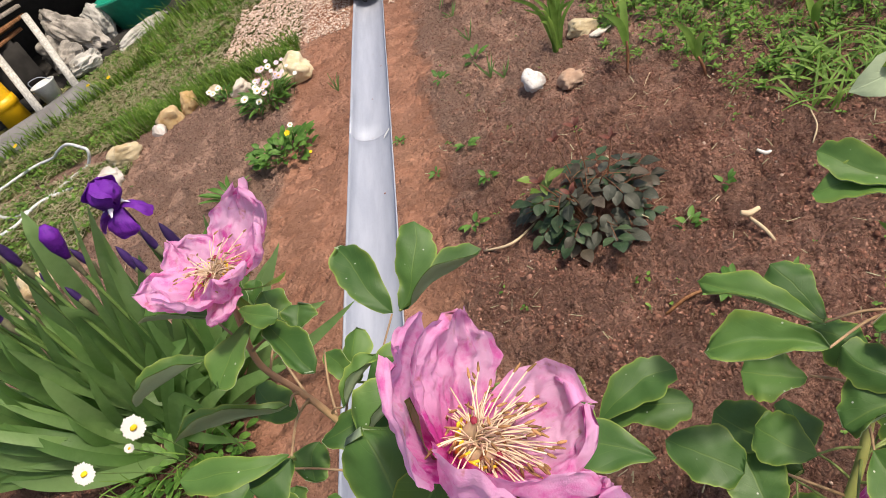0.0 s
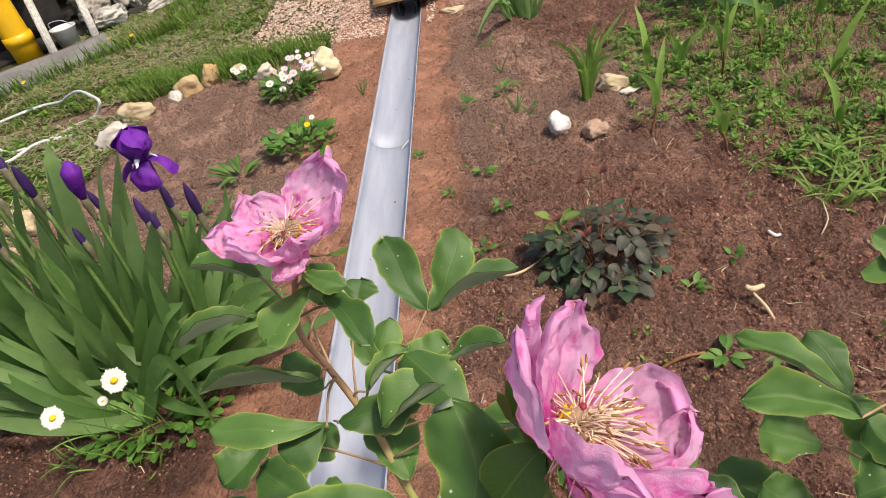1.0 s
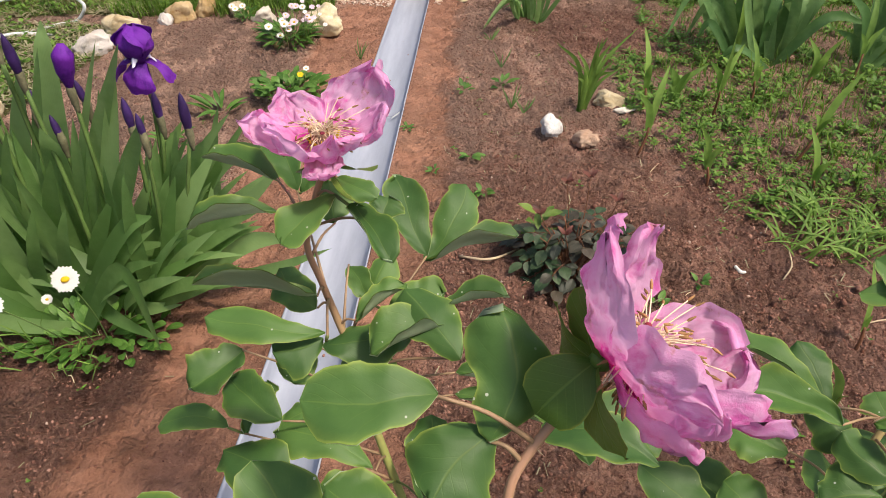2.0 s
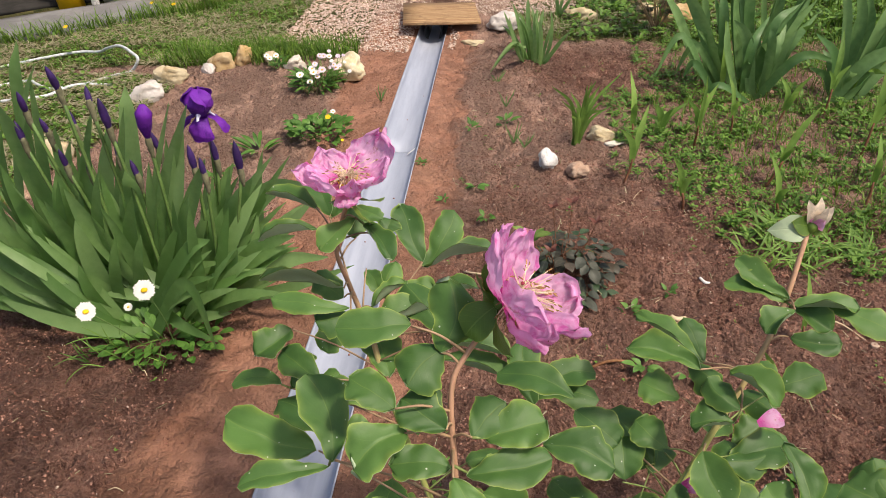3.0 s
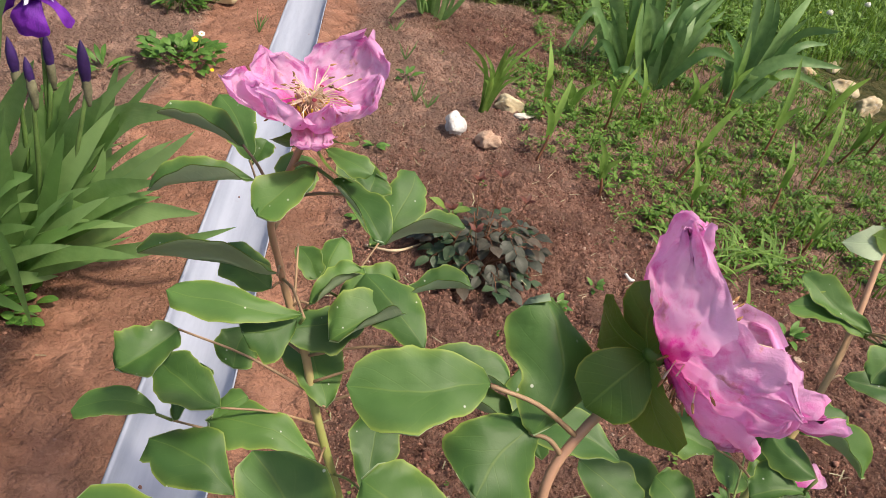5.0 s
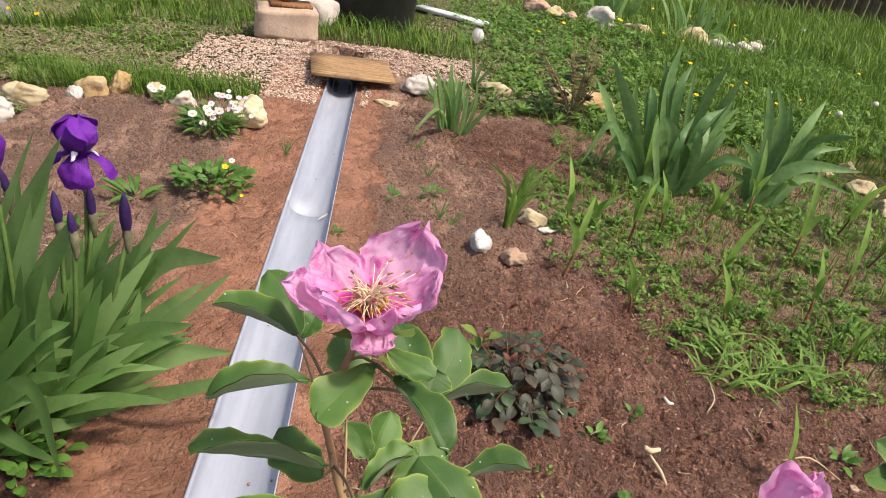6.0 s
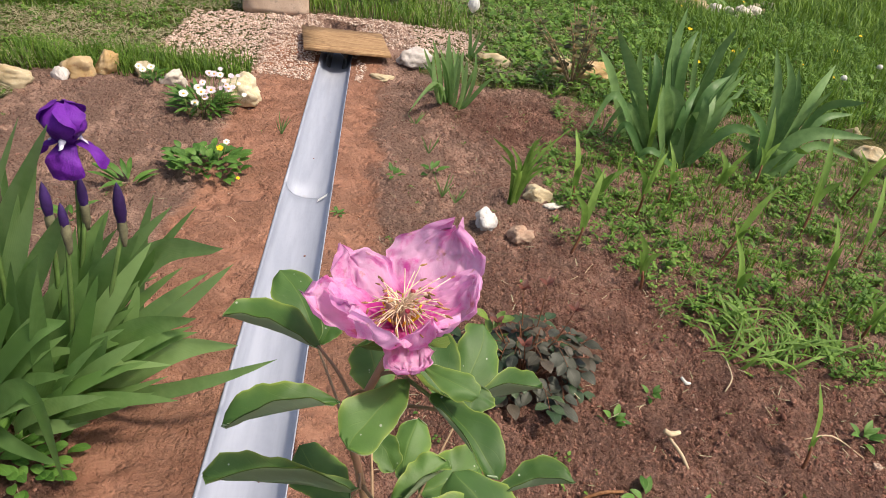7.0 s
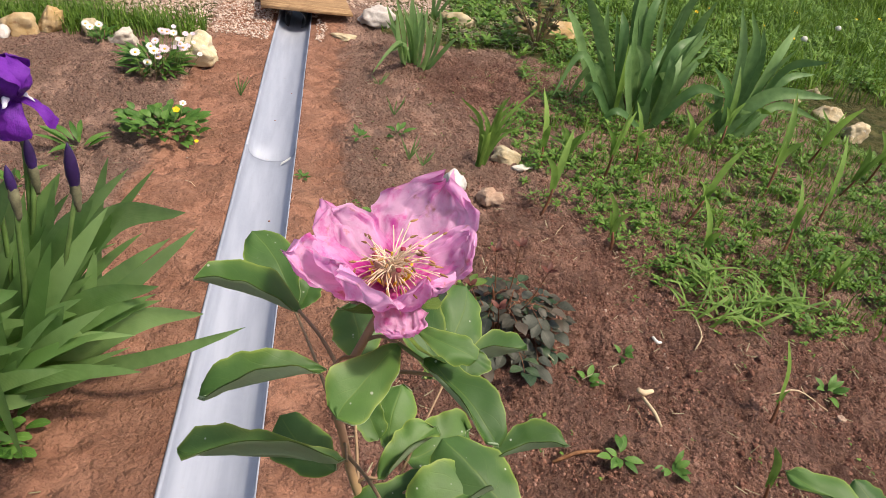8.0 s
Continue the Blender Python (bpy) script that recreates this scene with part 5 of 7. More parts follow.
def shoot(x, y, h, leaves, label, width=0.021, spread=0.07, material=None, name="gladiolus_shoot", lean=0.0):
    """A gladiolus shoot: a sheathed reddish stalk that leans its own way and opens into one long and some shorter blades; many leaves make a tuft."""
    p = thing(name, label, "gladiolus", "gladiolus shoots", at=(x, y, gz(x, y)))
    foot = V(x, y, gz(x, y) - 0.005)
    a = rgl.uniform(0, 6.283)
    tilt = V(math.cos(a) * 0.28 + 0.12 + lean, math.sin(a) * 0.22, 1.0)
    if leaves < 5:
        fork = foot + tilt * (h * rgl.uniform(0.35, 0.60))
        part("foot", tube(Sheet(), [foot, foot.lerp(fork, 0.5) + V(0.003, 0, 0), fork], [width * 0.20, width * 0.21, width * 0.15], 7, 3), RED_FOOT, p, "reddish brown sheath")
        for k in range(leaves):
            b = a + (0.0 if k == 0 else 2.4 * k + rgl.uniform(-0.5, 0.5))
            ln = h * (rgl.uniform(0.85, 1.15) if k == 0 else rgl.uniform(0.30, 0.75))
            out = V(math.cos(b) * (0.22 if k == 0 else 0.55), math.sin(b) * 0.4, 1.0)
            mid = fork + (tilt + out) * (ln * 0.27)
            tip = mid + (tilt * 0.3 + out + V(math.cos(b) * 0.35, math.sin(b) * 0.3, -0.25)) * (ln * 0.42)
            broad_leaf(p, None, mid, tip, width * rgl.uniform(0.7, 1.0), GLADIOLUS, fork - tilt * 0.01)
    else:
        for k in range(leaves):
            b = rgl.uniform(0, 6.283)
            hh = 1.5 * h * rgl.uniform(0.5, 1.0)
            out = V(math.cos(b), math.sin(b) * 0.7, 0) * spread * rgl.uniform(0.2, 1.3)
            base = foot + V(rgl.uniform(-0.012, 0.012), rgl.uniform(-0.010, 0.010), 0)
            broad_leaf(p, None, base + out * 0.3 + V(0.07 * hh, 0, hh * 0.6), base + out + V(0.12 * hh, 0, hh * rgl.uniform(0.75, 1.0)), width * rgl.uniform(0.7, 1.1), material or GLADIOLUS, base)
    return p


for x, y, h, n in ((0.80, -0.28, 0.16, 2), (0.958, -0.455, 0.14, 3), (1.26, -0.28, 0.17, 3), (1.24, -0.47, 0.13, 2), (1.26, 0.14, 0.16, 2), (1.64, -0.08, 0.20, 3), (1.72, -0.27, 0.18, 2), (1.42, 0.17, 0.17, 3), (1.64, 0.27, 0.20, 3), (0.86, 0.0, 0.20, 2), (1.08, -0.02, 0.20, 3), (1.52, -0.42, 0.15, 2), (1.95, -0.05, 0.22, 3), (1.98, 0.2, 0.22, 3), (1.85, -0.45, 0.2, 3), (2.12, 0.05, 0.24, 3)):
    shoot(x, y, h, n, "young green gladiolus shoot standing in the weeds")
shoot(0.66, 0.0, 0.20, 18, "dense tuft of narrow gladiolus leaves on the soil", 0.013, 0.10)
shoot(0.98, 0.10, 0.09, 8, "bushy young shoot among the weeds", 0.02, 0.10)


def iris_fan(name, x, y, rx, ry, count, h, label, material, seed, width=0.034):
    r = random.Random(seed)
    p = thing(name, label, "iris", at=(x, y, gz(x, y)))
    for k in range(count):
        a, q = r.uniform(0, 6.283), math.sqrt(r.random())
        bx, by = x + math.cos(a) * rx * q, y + math.sin(a) * ry * q
        out = 0.48 * q * math.cos(a) + r.gauss(0, 0.2)
        fwd = 0.5 * q * math.sin(a) + r.gauss(0, 0.15)
        hh = h * r.uniform(0.65, 1.0) * (1 - 0.3 * min(1.0, abs(out)))
        base = V(bx, by, gz(bx, by) - 0.005)
        tip = V(bx + out * h * 0.8 + LEAN.x * hh, by + fwd * h * 0.8, gz(bx, by) + hh)
        sword(p, base, tip, width * r.uniform(0.7, 1.15), V(r.uniform(-0.6, 0.6), -1, 0.2 + abs(out)), r.uniform(0.02, 0.14), material, r)
        if r.random() < 0.28:
            mid = V(bx + out * h * 0.5 + LEAN.x * hh, by + fwd * 0.3 - 0.05, gz(bx, by) + hh * 0.55)
            sword(p, base, mid + V(0.3 * (1 if out > 0 else -1) * h, -0.05, -0.3 * h), width * 0.9, V(0, -0.5, 1), 0.35, material, r)
    return p


blue_iris = thing("iris_clump", "large clump of blue-green iris leaves without flowers", "iris", at=(1.43, 0.56, gz(1.43, 0.56)))
iris_spray = thing("iris_clump", "spreading blue-green iris fan beside the stones", "iris", at=(1.80, 0.46, gz(1.80, 0.46)))
broad_leaf(blue_iris, (1.343, 0.600), (1.195, 0.567, 0.281), (1.054, 0.542, 0.493), 0.049)
broad_leaf(blue_iris, (1.261, 0.660), (1.123, 0.631, 0.275), (1.040, 0.631, 0.389), 0.038)
broad_leaf(blue_iris, (1.302, 0.660), (1.226, 0.648, 0.304), (1.175, 0.572, 0.432), 0.033)
broad_leaf(blue_iris, (1.425, 0.620), (1.345, 0.636, 0.366), (1.362, 0.685, 0.570), 0.049)
broad_leaf(blue_iris, (1.465, 0.660), (1.390, 0.636, 0.371), (1.437, 0.698, 0.482), 0.041)
broad_leaf(blue_iris, (1.432, 0.660), (1.351, 0.639, 0.274), (1.302, 0.657, 0.510), 0.035)
broad_leaf(blue_iris, (1.510, 0.660), (1.508, 0.627, 0.364), (1.536, 0.591, 0.531), 0.040)
broad_leaf(blue_iris, (1.538, 0.660), (1.613, 0.685, 0.311), (1.616, 0.599, 0.485), 0.037)
broad_leaf(blue_iris, (1.487, 0.560), (1.564, 0.576, 0.248), (1.645, 0.609, 0.362), 0.034)
broad_leaf(blue_iris, (1.445, 0.540), (1.465, 0.514, 0.283), (1.570, 0.584, 0.350), 0.033)
broad_leaf(blue_iris, (1.276, 0.520), (1.115, 0.524, 0.246), (1.013, 0.476, 0.087), 0.028)
broad_leaf(blue_iris, (1.284, 0.480), (1.180, 0.500, 0.137), (1.142, 0.512, 0.074), 0.026)
broad_leaf(blue_iris, (1.350, 0.580), (1.182, 0.546, 0.195), (1.134, 0.638, 0.032), 0.025)
broad_leaf(blue_iris, (1.438, 0.500), (1.371, 0.507, 0.229), (1.303, 0.509, 0.312), 0.042)
broad_leaf(blue_iris, (1.479, 0.500), (1.459, 0.472, 0.217), (1.446, 0.491, 0.284), 0.033)
broad_leaf(blue_iris, (1.439, 0.480), (1.566, 0.446, 0.180), (1.727, 0.465, 0.157), 0.035)
broad_leaf(blue_iris, (1.544, 0.600), (1.588, 0.621, 0.234), (1.645, 0.668, 0.371), 0.030)
broad_leaf(blue_iris, (1.374, 0.500), (1.291, 0.481, 0.207), (1.276, 0.499, 0.313), 0.028)
broad_leaf(blue_iris, (1.335, 0.600), (1.288, 0.600, 0.303), (1.276, 0.664, 0.391), 0.034)
broad_leaf(blue_iris, (1.443, 0.560), (1.484, 0.579, 0.202), (1.602, 0.619, 0.359), 0.032)
broad_leaf(blue_iris, (1.570, 0.680), (1.473, 0.669, 0.277), (1.439, 0.672, 0.500), 0.022)
broad_leaf(blue_iris, (1.425, 0.440), (1.269, 0.430, 0.071), (1.201, 0.448, -0.039), 0.024)
broad_leaf(blue_iris, (1.389, 0.680), (1.303, 0.661, 0.237), (1.233, 0.609, 0.395), 0.030)
broad_leaf(blue_iris, (1.496, 0.680), (1.392, 0.643, 0.323), (1.380, 0.726, 0.435), 0.035)
broad_leaf(blue_iris, (1.512, 0.640), (1.505, 0.644, 0.289), (1.468, 0.548, 0.445), 0.032)
broad_leaf(blue_iris, (1.387, 0.600), (1.275, 0.597, 0.162), (1.179, 0.550, 0.262), 0.031)
broad_leaf(blue_iris, (1.501, 0.520), (1.523, 0.504, 0.188), (1.558, 0.505, 0.273), 0.030)
broad_leaf(blue_iris, (1.403, 0.520), (1.392, 0.494, 0.213), (1.471, 0.600, 0.300), 0.034)
broad_leaf(iris_spray, (1.750, 0.440), (1.691, 0.414, 0.194), (1.592, 0.414, 0.287), 0.035)
broad_leaf(iris_spray, (1.785, 0.480), (1.714, 0.459, 0.328), (1.662, 0.494, 0.497), 0.031)
broad_leaf(iris_spray, (1.767, 0.460), (1.772, 0.472, 0.330), (1.662, 0.424, 0.502), 0.038)
broad_leaf(iris_spray, (1.810, 0.500), (1.826, 0.499, 0.280), (1.757, 0.458, 0.443), 0.034)
broad_leaf(iris_spray, (1.796, 0.460), (1.834, 0.427, 0.319), (1.941, 0.523, 0.455), 0.050)
broad_leaf(iris_spray, (1.817, 0.440), (1.879, 0.416, 0.298), (2.002, 0.351, 0.371), 0.040)
broad_leaf(iris_spray, (1.862, 0.500), (1.959, 0.503, 0.233), (2.113, 0.538, 0.267), 0.030)
broad_leaf(iris_spray, (1.703, 0.400), (1.831, 0.383, 0.205), (2.085, 0.343, 0.240), 0.050)
broad_leaf(iris_spray, (1.737, 0.380), (1.788, 0.372, 0.079), (1.791, 0.312, 0.161), 0.030)
broad_leaf(iris_spray, (1.804, 0.480), (1.873, 0.489, 0.242), (1.877, 0.388, 0.393), 0.030)
broad_leaf(iris_spray, (1.822, 0.420), (1.939, 0.447, 0.150), (2.187, 0.481, 0.092), 0.031)
broad_leaf(iris_spray, (1.784, 0.500), (1.792, 0.527, 0.206), (1.788, 0.532, 0.356), 0.037)
# shorter leaves inside both clumps
for parent, cx, cy, rx, count, hh in ((blue_iris, 1.42, 0.58, 0.15, 13, 0.34), (iris_spray, 1.80, 0.47, 0.06, 4, 0.26)):
    for k in range(count):
        x, y = cx + rf.uniform(-rx, rx), cy + rf.uniform(-0.07, 0.10)
        out = (x - cx) / rx * 0.16 + rf.uniform(-0.09, 0.09)
        h = hh * rf.uniform(0.45, 1.0)
        broad_leaf(parent, (x, y), (x + out * 0.35, y - 0.02, h * 0.62), (x + out, y + rf.uniform(-0.12, 0.06), h * rf.uniform(0.75, 1.0)), rf.uniform(0.026, 0.042), GLADIOLUS if k % 7 == 0 else None)
iris_fan("iris_clump", 0.52, 0.90, 0.07, 0.05, 20, 0.30, "small pale green iris tuft at the end of the bed", IRIS_LEAF, 5, 0.022)
iris_fan("iris_clump", 2.95, 4.25, 0.2, 0.15, 16, 0.40, "iris leaves inside the far stone ring", IRIS_LEAF, 6, 0.04)
iris_fan("iris_clump", 2.3, 4.75, 0.2, 0.15, 18, 0.40, "iris leaves behind the far stones", IRIS_LEAF, 7, 0.04)

# dark-leaved rose bush
rose = thing("rose_bush", "low rose bush with dark bronze-green leaves on the bare soil", "rose bush", at=(0.545, -0.85, gz(0.545, -0.85)))
rr = random.Random(8)
RF = V(0.545, -0.85, 0.0)
for k in range(24):
    a, q = k * 2.4, math.sqrt((k + 0.5) / 24)
    dome = V(math.cos(a) * q, math.sin(a) * q, 0)
    top = RF + V(dome.x * 0.125, dome.y * 0.095, 0.035 + 0.115 * (1 - 0.8 * q * q) + rr.uniform(-0.015, 0.02))
    foot = RF + dome * 0.018
    part("stem", tube(Sheet(), [foot, foot.lerp(top, 0.5) + V(0, 0, 0.02), top], [0.0024, 0.0019, 0.0012], 5, 3), RED_FOOT, rose)
    for j in range(2 if q > 0.4 else 3):
        b = a + rr.uniform(-1.1, 1.1) if q > 0.4 else a + j * 2.1 + rr.uniform(-0.4, 0.4)
        d = unit(V(math.cos(b), math.sin(b), rr.uniform(-0.55, 0.25)))
        side = unit(d.cross(V(0, 0, 1)))
        up = side.cross(d)
        p0 = foot.lerp(top, rr.uniform(0.55, 1.0))
        ln = rr.uniform(0.040, 0.062)
        end = p0 + d * ln - V(0, 0, ln * 0.18)
        part("leaf_stalk", tube(Sheet(), [p0, p0.lerp(end, 0.5) + V(0, 0, 0.004), end], [0.0010, 0.0009, 0.0007], 4, 3), RED_FOOT, rose)
        mat = (ROSE_LEAF, ROSE_GREEN, ROSE_GREEN, ROSE_LEAF, ROSE_DULL)[int(rr.random() * 5)]
        for t, sg in ((1.0, 0), (0.78, 1), (0.78, -1), (0.40, 1), (0.40, -1)):
            if sg and rr.random() < 0.12:
                continue
            c = p0.lerp(end, t)
            o = unit(d * (1.0 if sg == 0 else 0.45) + side * sg * 0.9 - V(0, 0, rr.uniform(0.0, 0.5)))
            size = rr.uniform(0.034, 0.046) * (1.1 if sg == 0 else 0.9)
            s = Sheet()
            blade(s, c + o * 0.003, c + o * size, size * rr.uniform(0.58, 0.72), up + V(rr.uniform(-0.3, 0.3), rr.uniform(-0.3, 0.3), 0.4), rr.uniform(0.02, 0.14), nu=4, nv=7, fold=rr.choice((0.12, 0.2, 0.3)), wave=0.07, rng=rr)
            part("leaf", s, mat, rose)
for dx, dy, h in ((-0.02, 0.06, 0.205), (0.03, 0.06, 0.22), (0.09, 0.02, 0.185), (-0.08, -0.01, 0.165), (-0.03, -0.07, 0.155)):
    p0 = RF + V(dx * 0.4, dy * 0.4, 0.05)
    top = RF + V(dx, dy, h)
    part("stem", tube(Sheet(), [p0, p0.lerp(top, 0.5) + V(0.004, 0, 0), top], [0.0018, 0.0014, 0.0010], 5, 3), RED_FOOT, rose)
    for j in range(5):
        b = j * 1.9 + dx * 40
        d = unit(V(math.cos(b), math.sin(b), 0.8))
        s = Sheet()
        blade(s, top, top + d * rr.uniform(0.018, 0.030), 0.011, V(0, -0.4, 1), 0.08, nu=2, nv=5, fold=0.3, rng=rr)
        part("young_leaf", s, ROSE_RED, rose, "small crimson young leaf")


# ---- the peony in front ----
peony = thing("peony_plant", "bushy peony with broad green leaves and fading pink flowers", "peony", at=(0.43, -1.82, gz(0.43, -1.82)))
rp = random.Random(17)
STEMS = []


def peony_stem(points, r0, r1):
    STEMS.append([Vector(p) for p in smooth_path(points, 6)])
    part("stem", tube(Sheet(), points, [r0, r0 * 0.95, r1 * 1.1, r1], 9, 6), PEONY_STALK, peony)


peony_stem([(0.40, -1.80, -0.01), (0.30, -1.72, 0.22), (0.228, -1.65, 0.409), (0.208, -1.62, 0.475), (0.186, -1.60, 0.53), (0.176, -1.60, 0.575), (0.168, -1.604, 0.625), (0.183, -1.606, 0.680), (0.198, -1.606, 0.722)], 0.0048, 0.0030)
peony_stem([(0.42, -1.82, -0.01), (0.37, -1.86, 0.24), (0.363, -1.90, 0.42), (0.352, -1.93, 0.56), (0.349, -1.925, 0.61), (0.346, -1.895, 0.675), (0.360, -1.878, 0.705), (0.392, -1.863, 0.750)], 0.0046, 0.0026)
peony_stem([(0.45, -1.82, -0.01), (0.52, -1.795, 0.14), (0.588, -1.77, 0.253), (0.648, -1.73, 0.341), (0.681, -1.70, 0.40), (0.735, -1.65, 0.49), (0.772, -1.60, 0.558), (0.800, -1.545, 0.632)], 0.0060, 0.0034)
peony_stem([(0.47, -1.83, -0.01), (0.62, -1.85, 0.15), (0.76, -1.87, 0.29), (0.833, -1.88, 0.37), (0.850, -1.92, 0.50), (0.875, -1.91, 0.580)], 0.0060, 0.0036)
NODES = []


def peony_leaf(base, tip, width, normal, material=None, fold=None):
    base, tip = Vector(base), Vector(tip)
    near = [n for n in NODES if (n - base).length < 0.022]
    if near:
        node = near[0]
    else:
        node = base
        NODES.append(base)
        best = min((p for s in STEMS for p in s if p.z < base.z + 0.02), key=lambda p: (p - base).length + 0.9 * abs(base.z - p.z - 0.55 * math.hypot(base.x - p.x, base.y - p.y)))
        if 0.008 < (best - base).length < 0.20:
            mid = best.lerp(base, 0.5) + V(0, 0, 0.004 + 0.03 * (best - base).length)
            part("leaf_stalk", tube(Sheet(), [best, mid, base], [0.0017, 0.0013, 0.0011], 6, 4), PEONY_STEM if base.z < 0.40 else RED_STEM, peony)
    if node is not base and (node - base).length > 0.004:
        part("leaf_stalk", tube(Sheet(), [node, base], [0.0016, 0.0014], 6, 1), PEONY_STEM, peony)
    s = Sheet()
    blade(s, base, tip, width * 1.16, normal, rp.uniform(0.02, 0.12), rp.choice((profile_leaflet, profile_leaflet, profile_lobe)), nu=12, nv=18, fold=fold or rp.choice((-0.25, 0.05, 0.15, 0.25, 0.35, 0.5)), wave=rp.uniform(0.05, 0.13), cup=rp.uniform(-0.40, 0.10), side=rp.uniform(-0.10, 0.10), ragged=rp.choice((0.0, 0.0, 0.05, 0.14)), uneven=0.26, rng=rp)
    s.v = [Vector(p) + Vector(noise.noise_vector(Vector(p) * 24)) * 0.0045 + Vector(noise.noise_vector(Vector(p) * 90)) * 0.0009 for p in s.v]
    if fold or (tip.z > 0.42 and rp.random() < 0.22):
        n = unit(Vector(normal) - (tip - base) * (Vector(normal).dot(tip - base) / (tip - base).length_squared))
        across = unit((tip - base).cross(n))
        across *= -1 if across.y > 0 else 1
        bent = []
        for p, (cu, ct) in zip(s.v, s.uv):
            a = (p - base).dot(across)
            k = min(1.0, max(0.0, a / (width * 0.25))) * math.sin(math.pi * min(1.0, 0.12 + ct * 0.88)) ** 0.5 if a > 0 else 0.0
            bent.append(p - across * (a * 0.80 * k) + n * (a * 0.85 * k))
        s.v = bent
    leaf = part("leaf", s, material or PEONY_LEAF, peony)
    if tip.z > 0.42:
        under = Sheet()
        nrm = [V(0, 0, 0) for _ in s.v]
        for f in s.f:
            fn = (s.v[f[2]] - s.v[f[0]]).cross(s.v[f[3]] - s.v[f[1]])
            for i in f:
                nrm[i] = nrm[i] + fn
        flip = -1.0 if sum((v for v in nrm), V(0, 0, 0)).dot(Vector(normal)) > 0 else 1.0
        under.v, under.f, under.uv = [p + unit(q) * (0.0009 * flip) for p, q in zip(s.v, nrm)], list(s.f), list(s.uv)
        part("underside", under, PEONY_UNDER, leaf, "paler grey-green underside")


def profile_leaflet(t):
    return max(0.0, math.sin(math.pi * min(1.0, t) ** 1.18)) ** 0.44 * (0.70 + 0.30 * t)


def profile_lobe(t):
    """A leaflet widest near its end, with a blunt shoulder."""
    return max(0.0, math.sin(math.pi * min(1.0, t) ** 1.5)) ** 0.45 * (0.62 + 0.38 * t) * (1 - 0.20 * math.exp(-((t - 0.84) / 0.06) ** 2))



# leaves of peony stem 1
peony_leaf((0.204, -1.621, 0.691), (0.166, -1.669, 0.669), 0.034, (-0.068, -0.376, 0.924))
peony_leaf((0.160, -1.638, 0.683), (0.079, -1.657, 0.675), 0.037, (-0.010, -0.348, 0.937), fold=0.45)
peony_leaf((0.138, -1.569, 0.673), (0.064, -1.546, 0.682), 0.038, (-0.008, -0.390, 0.921), fold=0.4)
peony_leaf((0.133, -1.498, 0.615), (0.090, -1.442, 0.652), 0.038, (0.010, -0.546, 0.838))
peony_leaf((0.135, -1.493, 0.609), (0.147, -1.469, 0.625), 0.022, (0.010, -0.546, 0.838))
peony_leaf((0.188, -1.569, 0.625), (0.177, -1.529, 0.647), 0.043, (-0.058, -0.499, 0.865))
peony_leaf((0.212, -1.638, 0.718), (0.248, -1.658, 0.714), 0.021, (-0.141, -0.410, 0.901))
peony_leaf((0.219, -1.637, 0.691), (0.262, -1.694, 0.675), 0.038, (-0.149, -0.362, 0.920))
peony_leaf((0.215, -1.568, 0.522), (0.229, -1.519, 0.547), 0.036, (-0.104, -0.436, 0.894))
peony_leaf((0.172, -1.614, 0.554), (0.127, -1.576, 0.569), 0.038, (-0.033, -0.412, 0.910))
peony_leaf((0.187, -1.526, 0.540), (0.209, -1.561, 0.525), 0.031, (-0.104, -0.436, 0.894))
peony_leaf((0.295, -1.600, 0.551), (0.363, -1.598, 0.565), 0.034, (-0.175, -0.263, 0.949), fold=0.45)
peony_leaf((0.206, -1.605, 0.531), (0.258, -1.569, 0.555), 0.042, (-0.193, -0.330, 0.924))
peony_leaf((0.271, -1.508, 0.541), (0.224, -1.422, 0.596), 0.046, (0.050, -0.519, 0.853))
peony_leaf((0.264, -1.461, 0.500), (0.310, -1.375, 0.552), 0.057, (0.012, -0.527, 0.850))
peony_leaf((0.264, -1.453, 0.493), (0.376, -1.419, 0.509), 0.050, (-0.029, -0.351, 0.936), fold=0.45)
peony_leaf((0.208, -1.715, 0.617), (0.110, -1.714, 0.629), 0.035, (0.110, -0.311, 0.944))
peony_leaf((0.178, -1.628, 0.582), (0.061, -1.627, 0.596), 0.051, (0.109, -0.285, 0.952), fold=0.5)
peony_leaf((0.172, -1.624, 0.511), (0.263, -1.595, 0.514), 0.052, (0.082, -0.361, 0.929))
peony_leaf((0.205, -1.711, 0.607), (0.163, -1.730, 0.607), 0.044, (0.135, -0.346, 0.928))
peony_leaf((0.246, -1.648, 0.685), (0.251, -1.628, 0.695), 0.029, (0.095, -0.484, 0.870))
peony_leaf((0.232, -1.567, 0.510), (0.297, -1.541, 0.518), 0.049, (0.049, -0.396, 0.917))
peony_leaf((0.232, -1.653, 0.440), (0.193, -1.580, 0.464), 0.054, (0.048, -0.288, 0.956))
peony_leaf((0.092, -1.671, 0.428), (0.109, -1.618, 0.450), 0.043, (-0.064, -0.365, 0.929))
peony_leaf((0.078, -1.672, 0.437), (0.001, -1.667, 0.432), 0.031, (-0.077, -0.243, 0.967))
peony_leaf((0.130, -1.665, 0.423), (0.157, -1.640, 0.433), 0.033, (-0.071, -0.304, 0.950))
peony_leaf((0.156, -1.596, 0.483), (0.141, -1.635, 0.468), 0.049, (0.046, -0.382, 0.923))
peony_leaf((0.137, -1.672, 0.452), (0.072, -1.632, 0.466), 0.051, (0.021, -0.319, 0.948))
peony_leaf((0.232, -1.695, 0.410), (0.117, -1.663, 0.421), 0.053, (0.008, -0.287, 0.958))
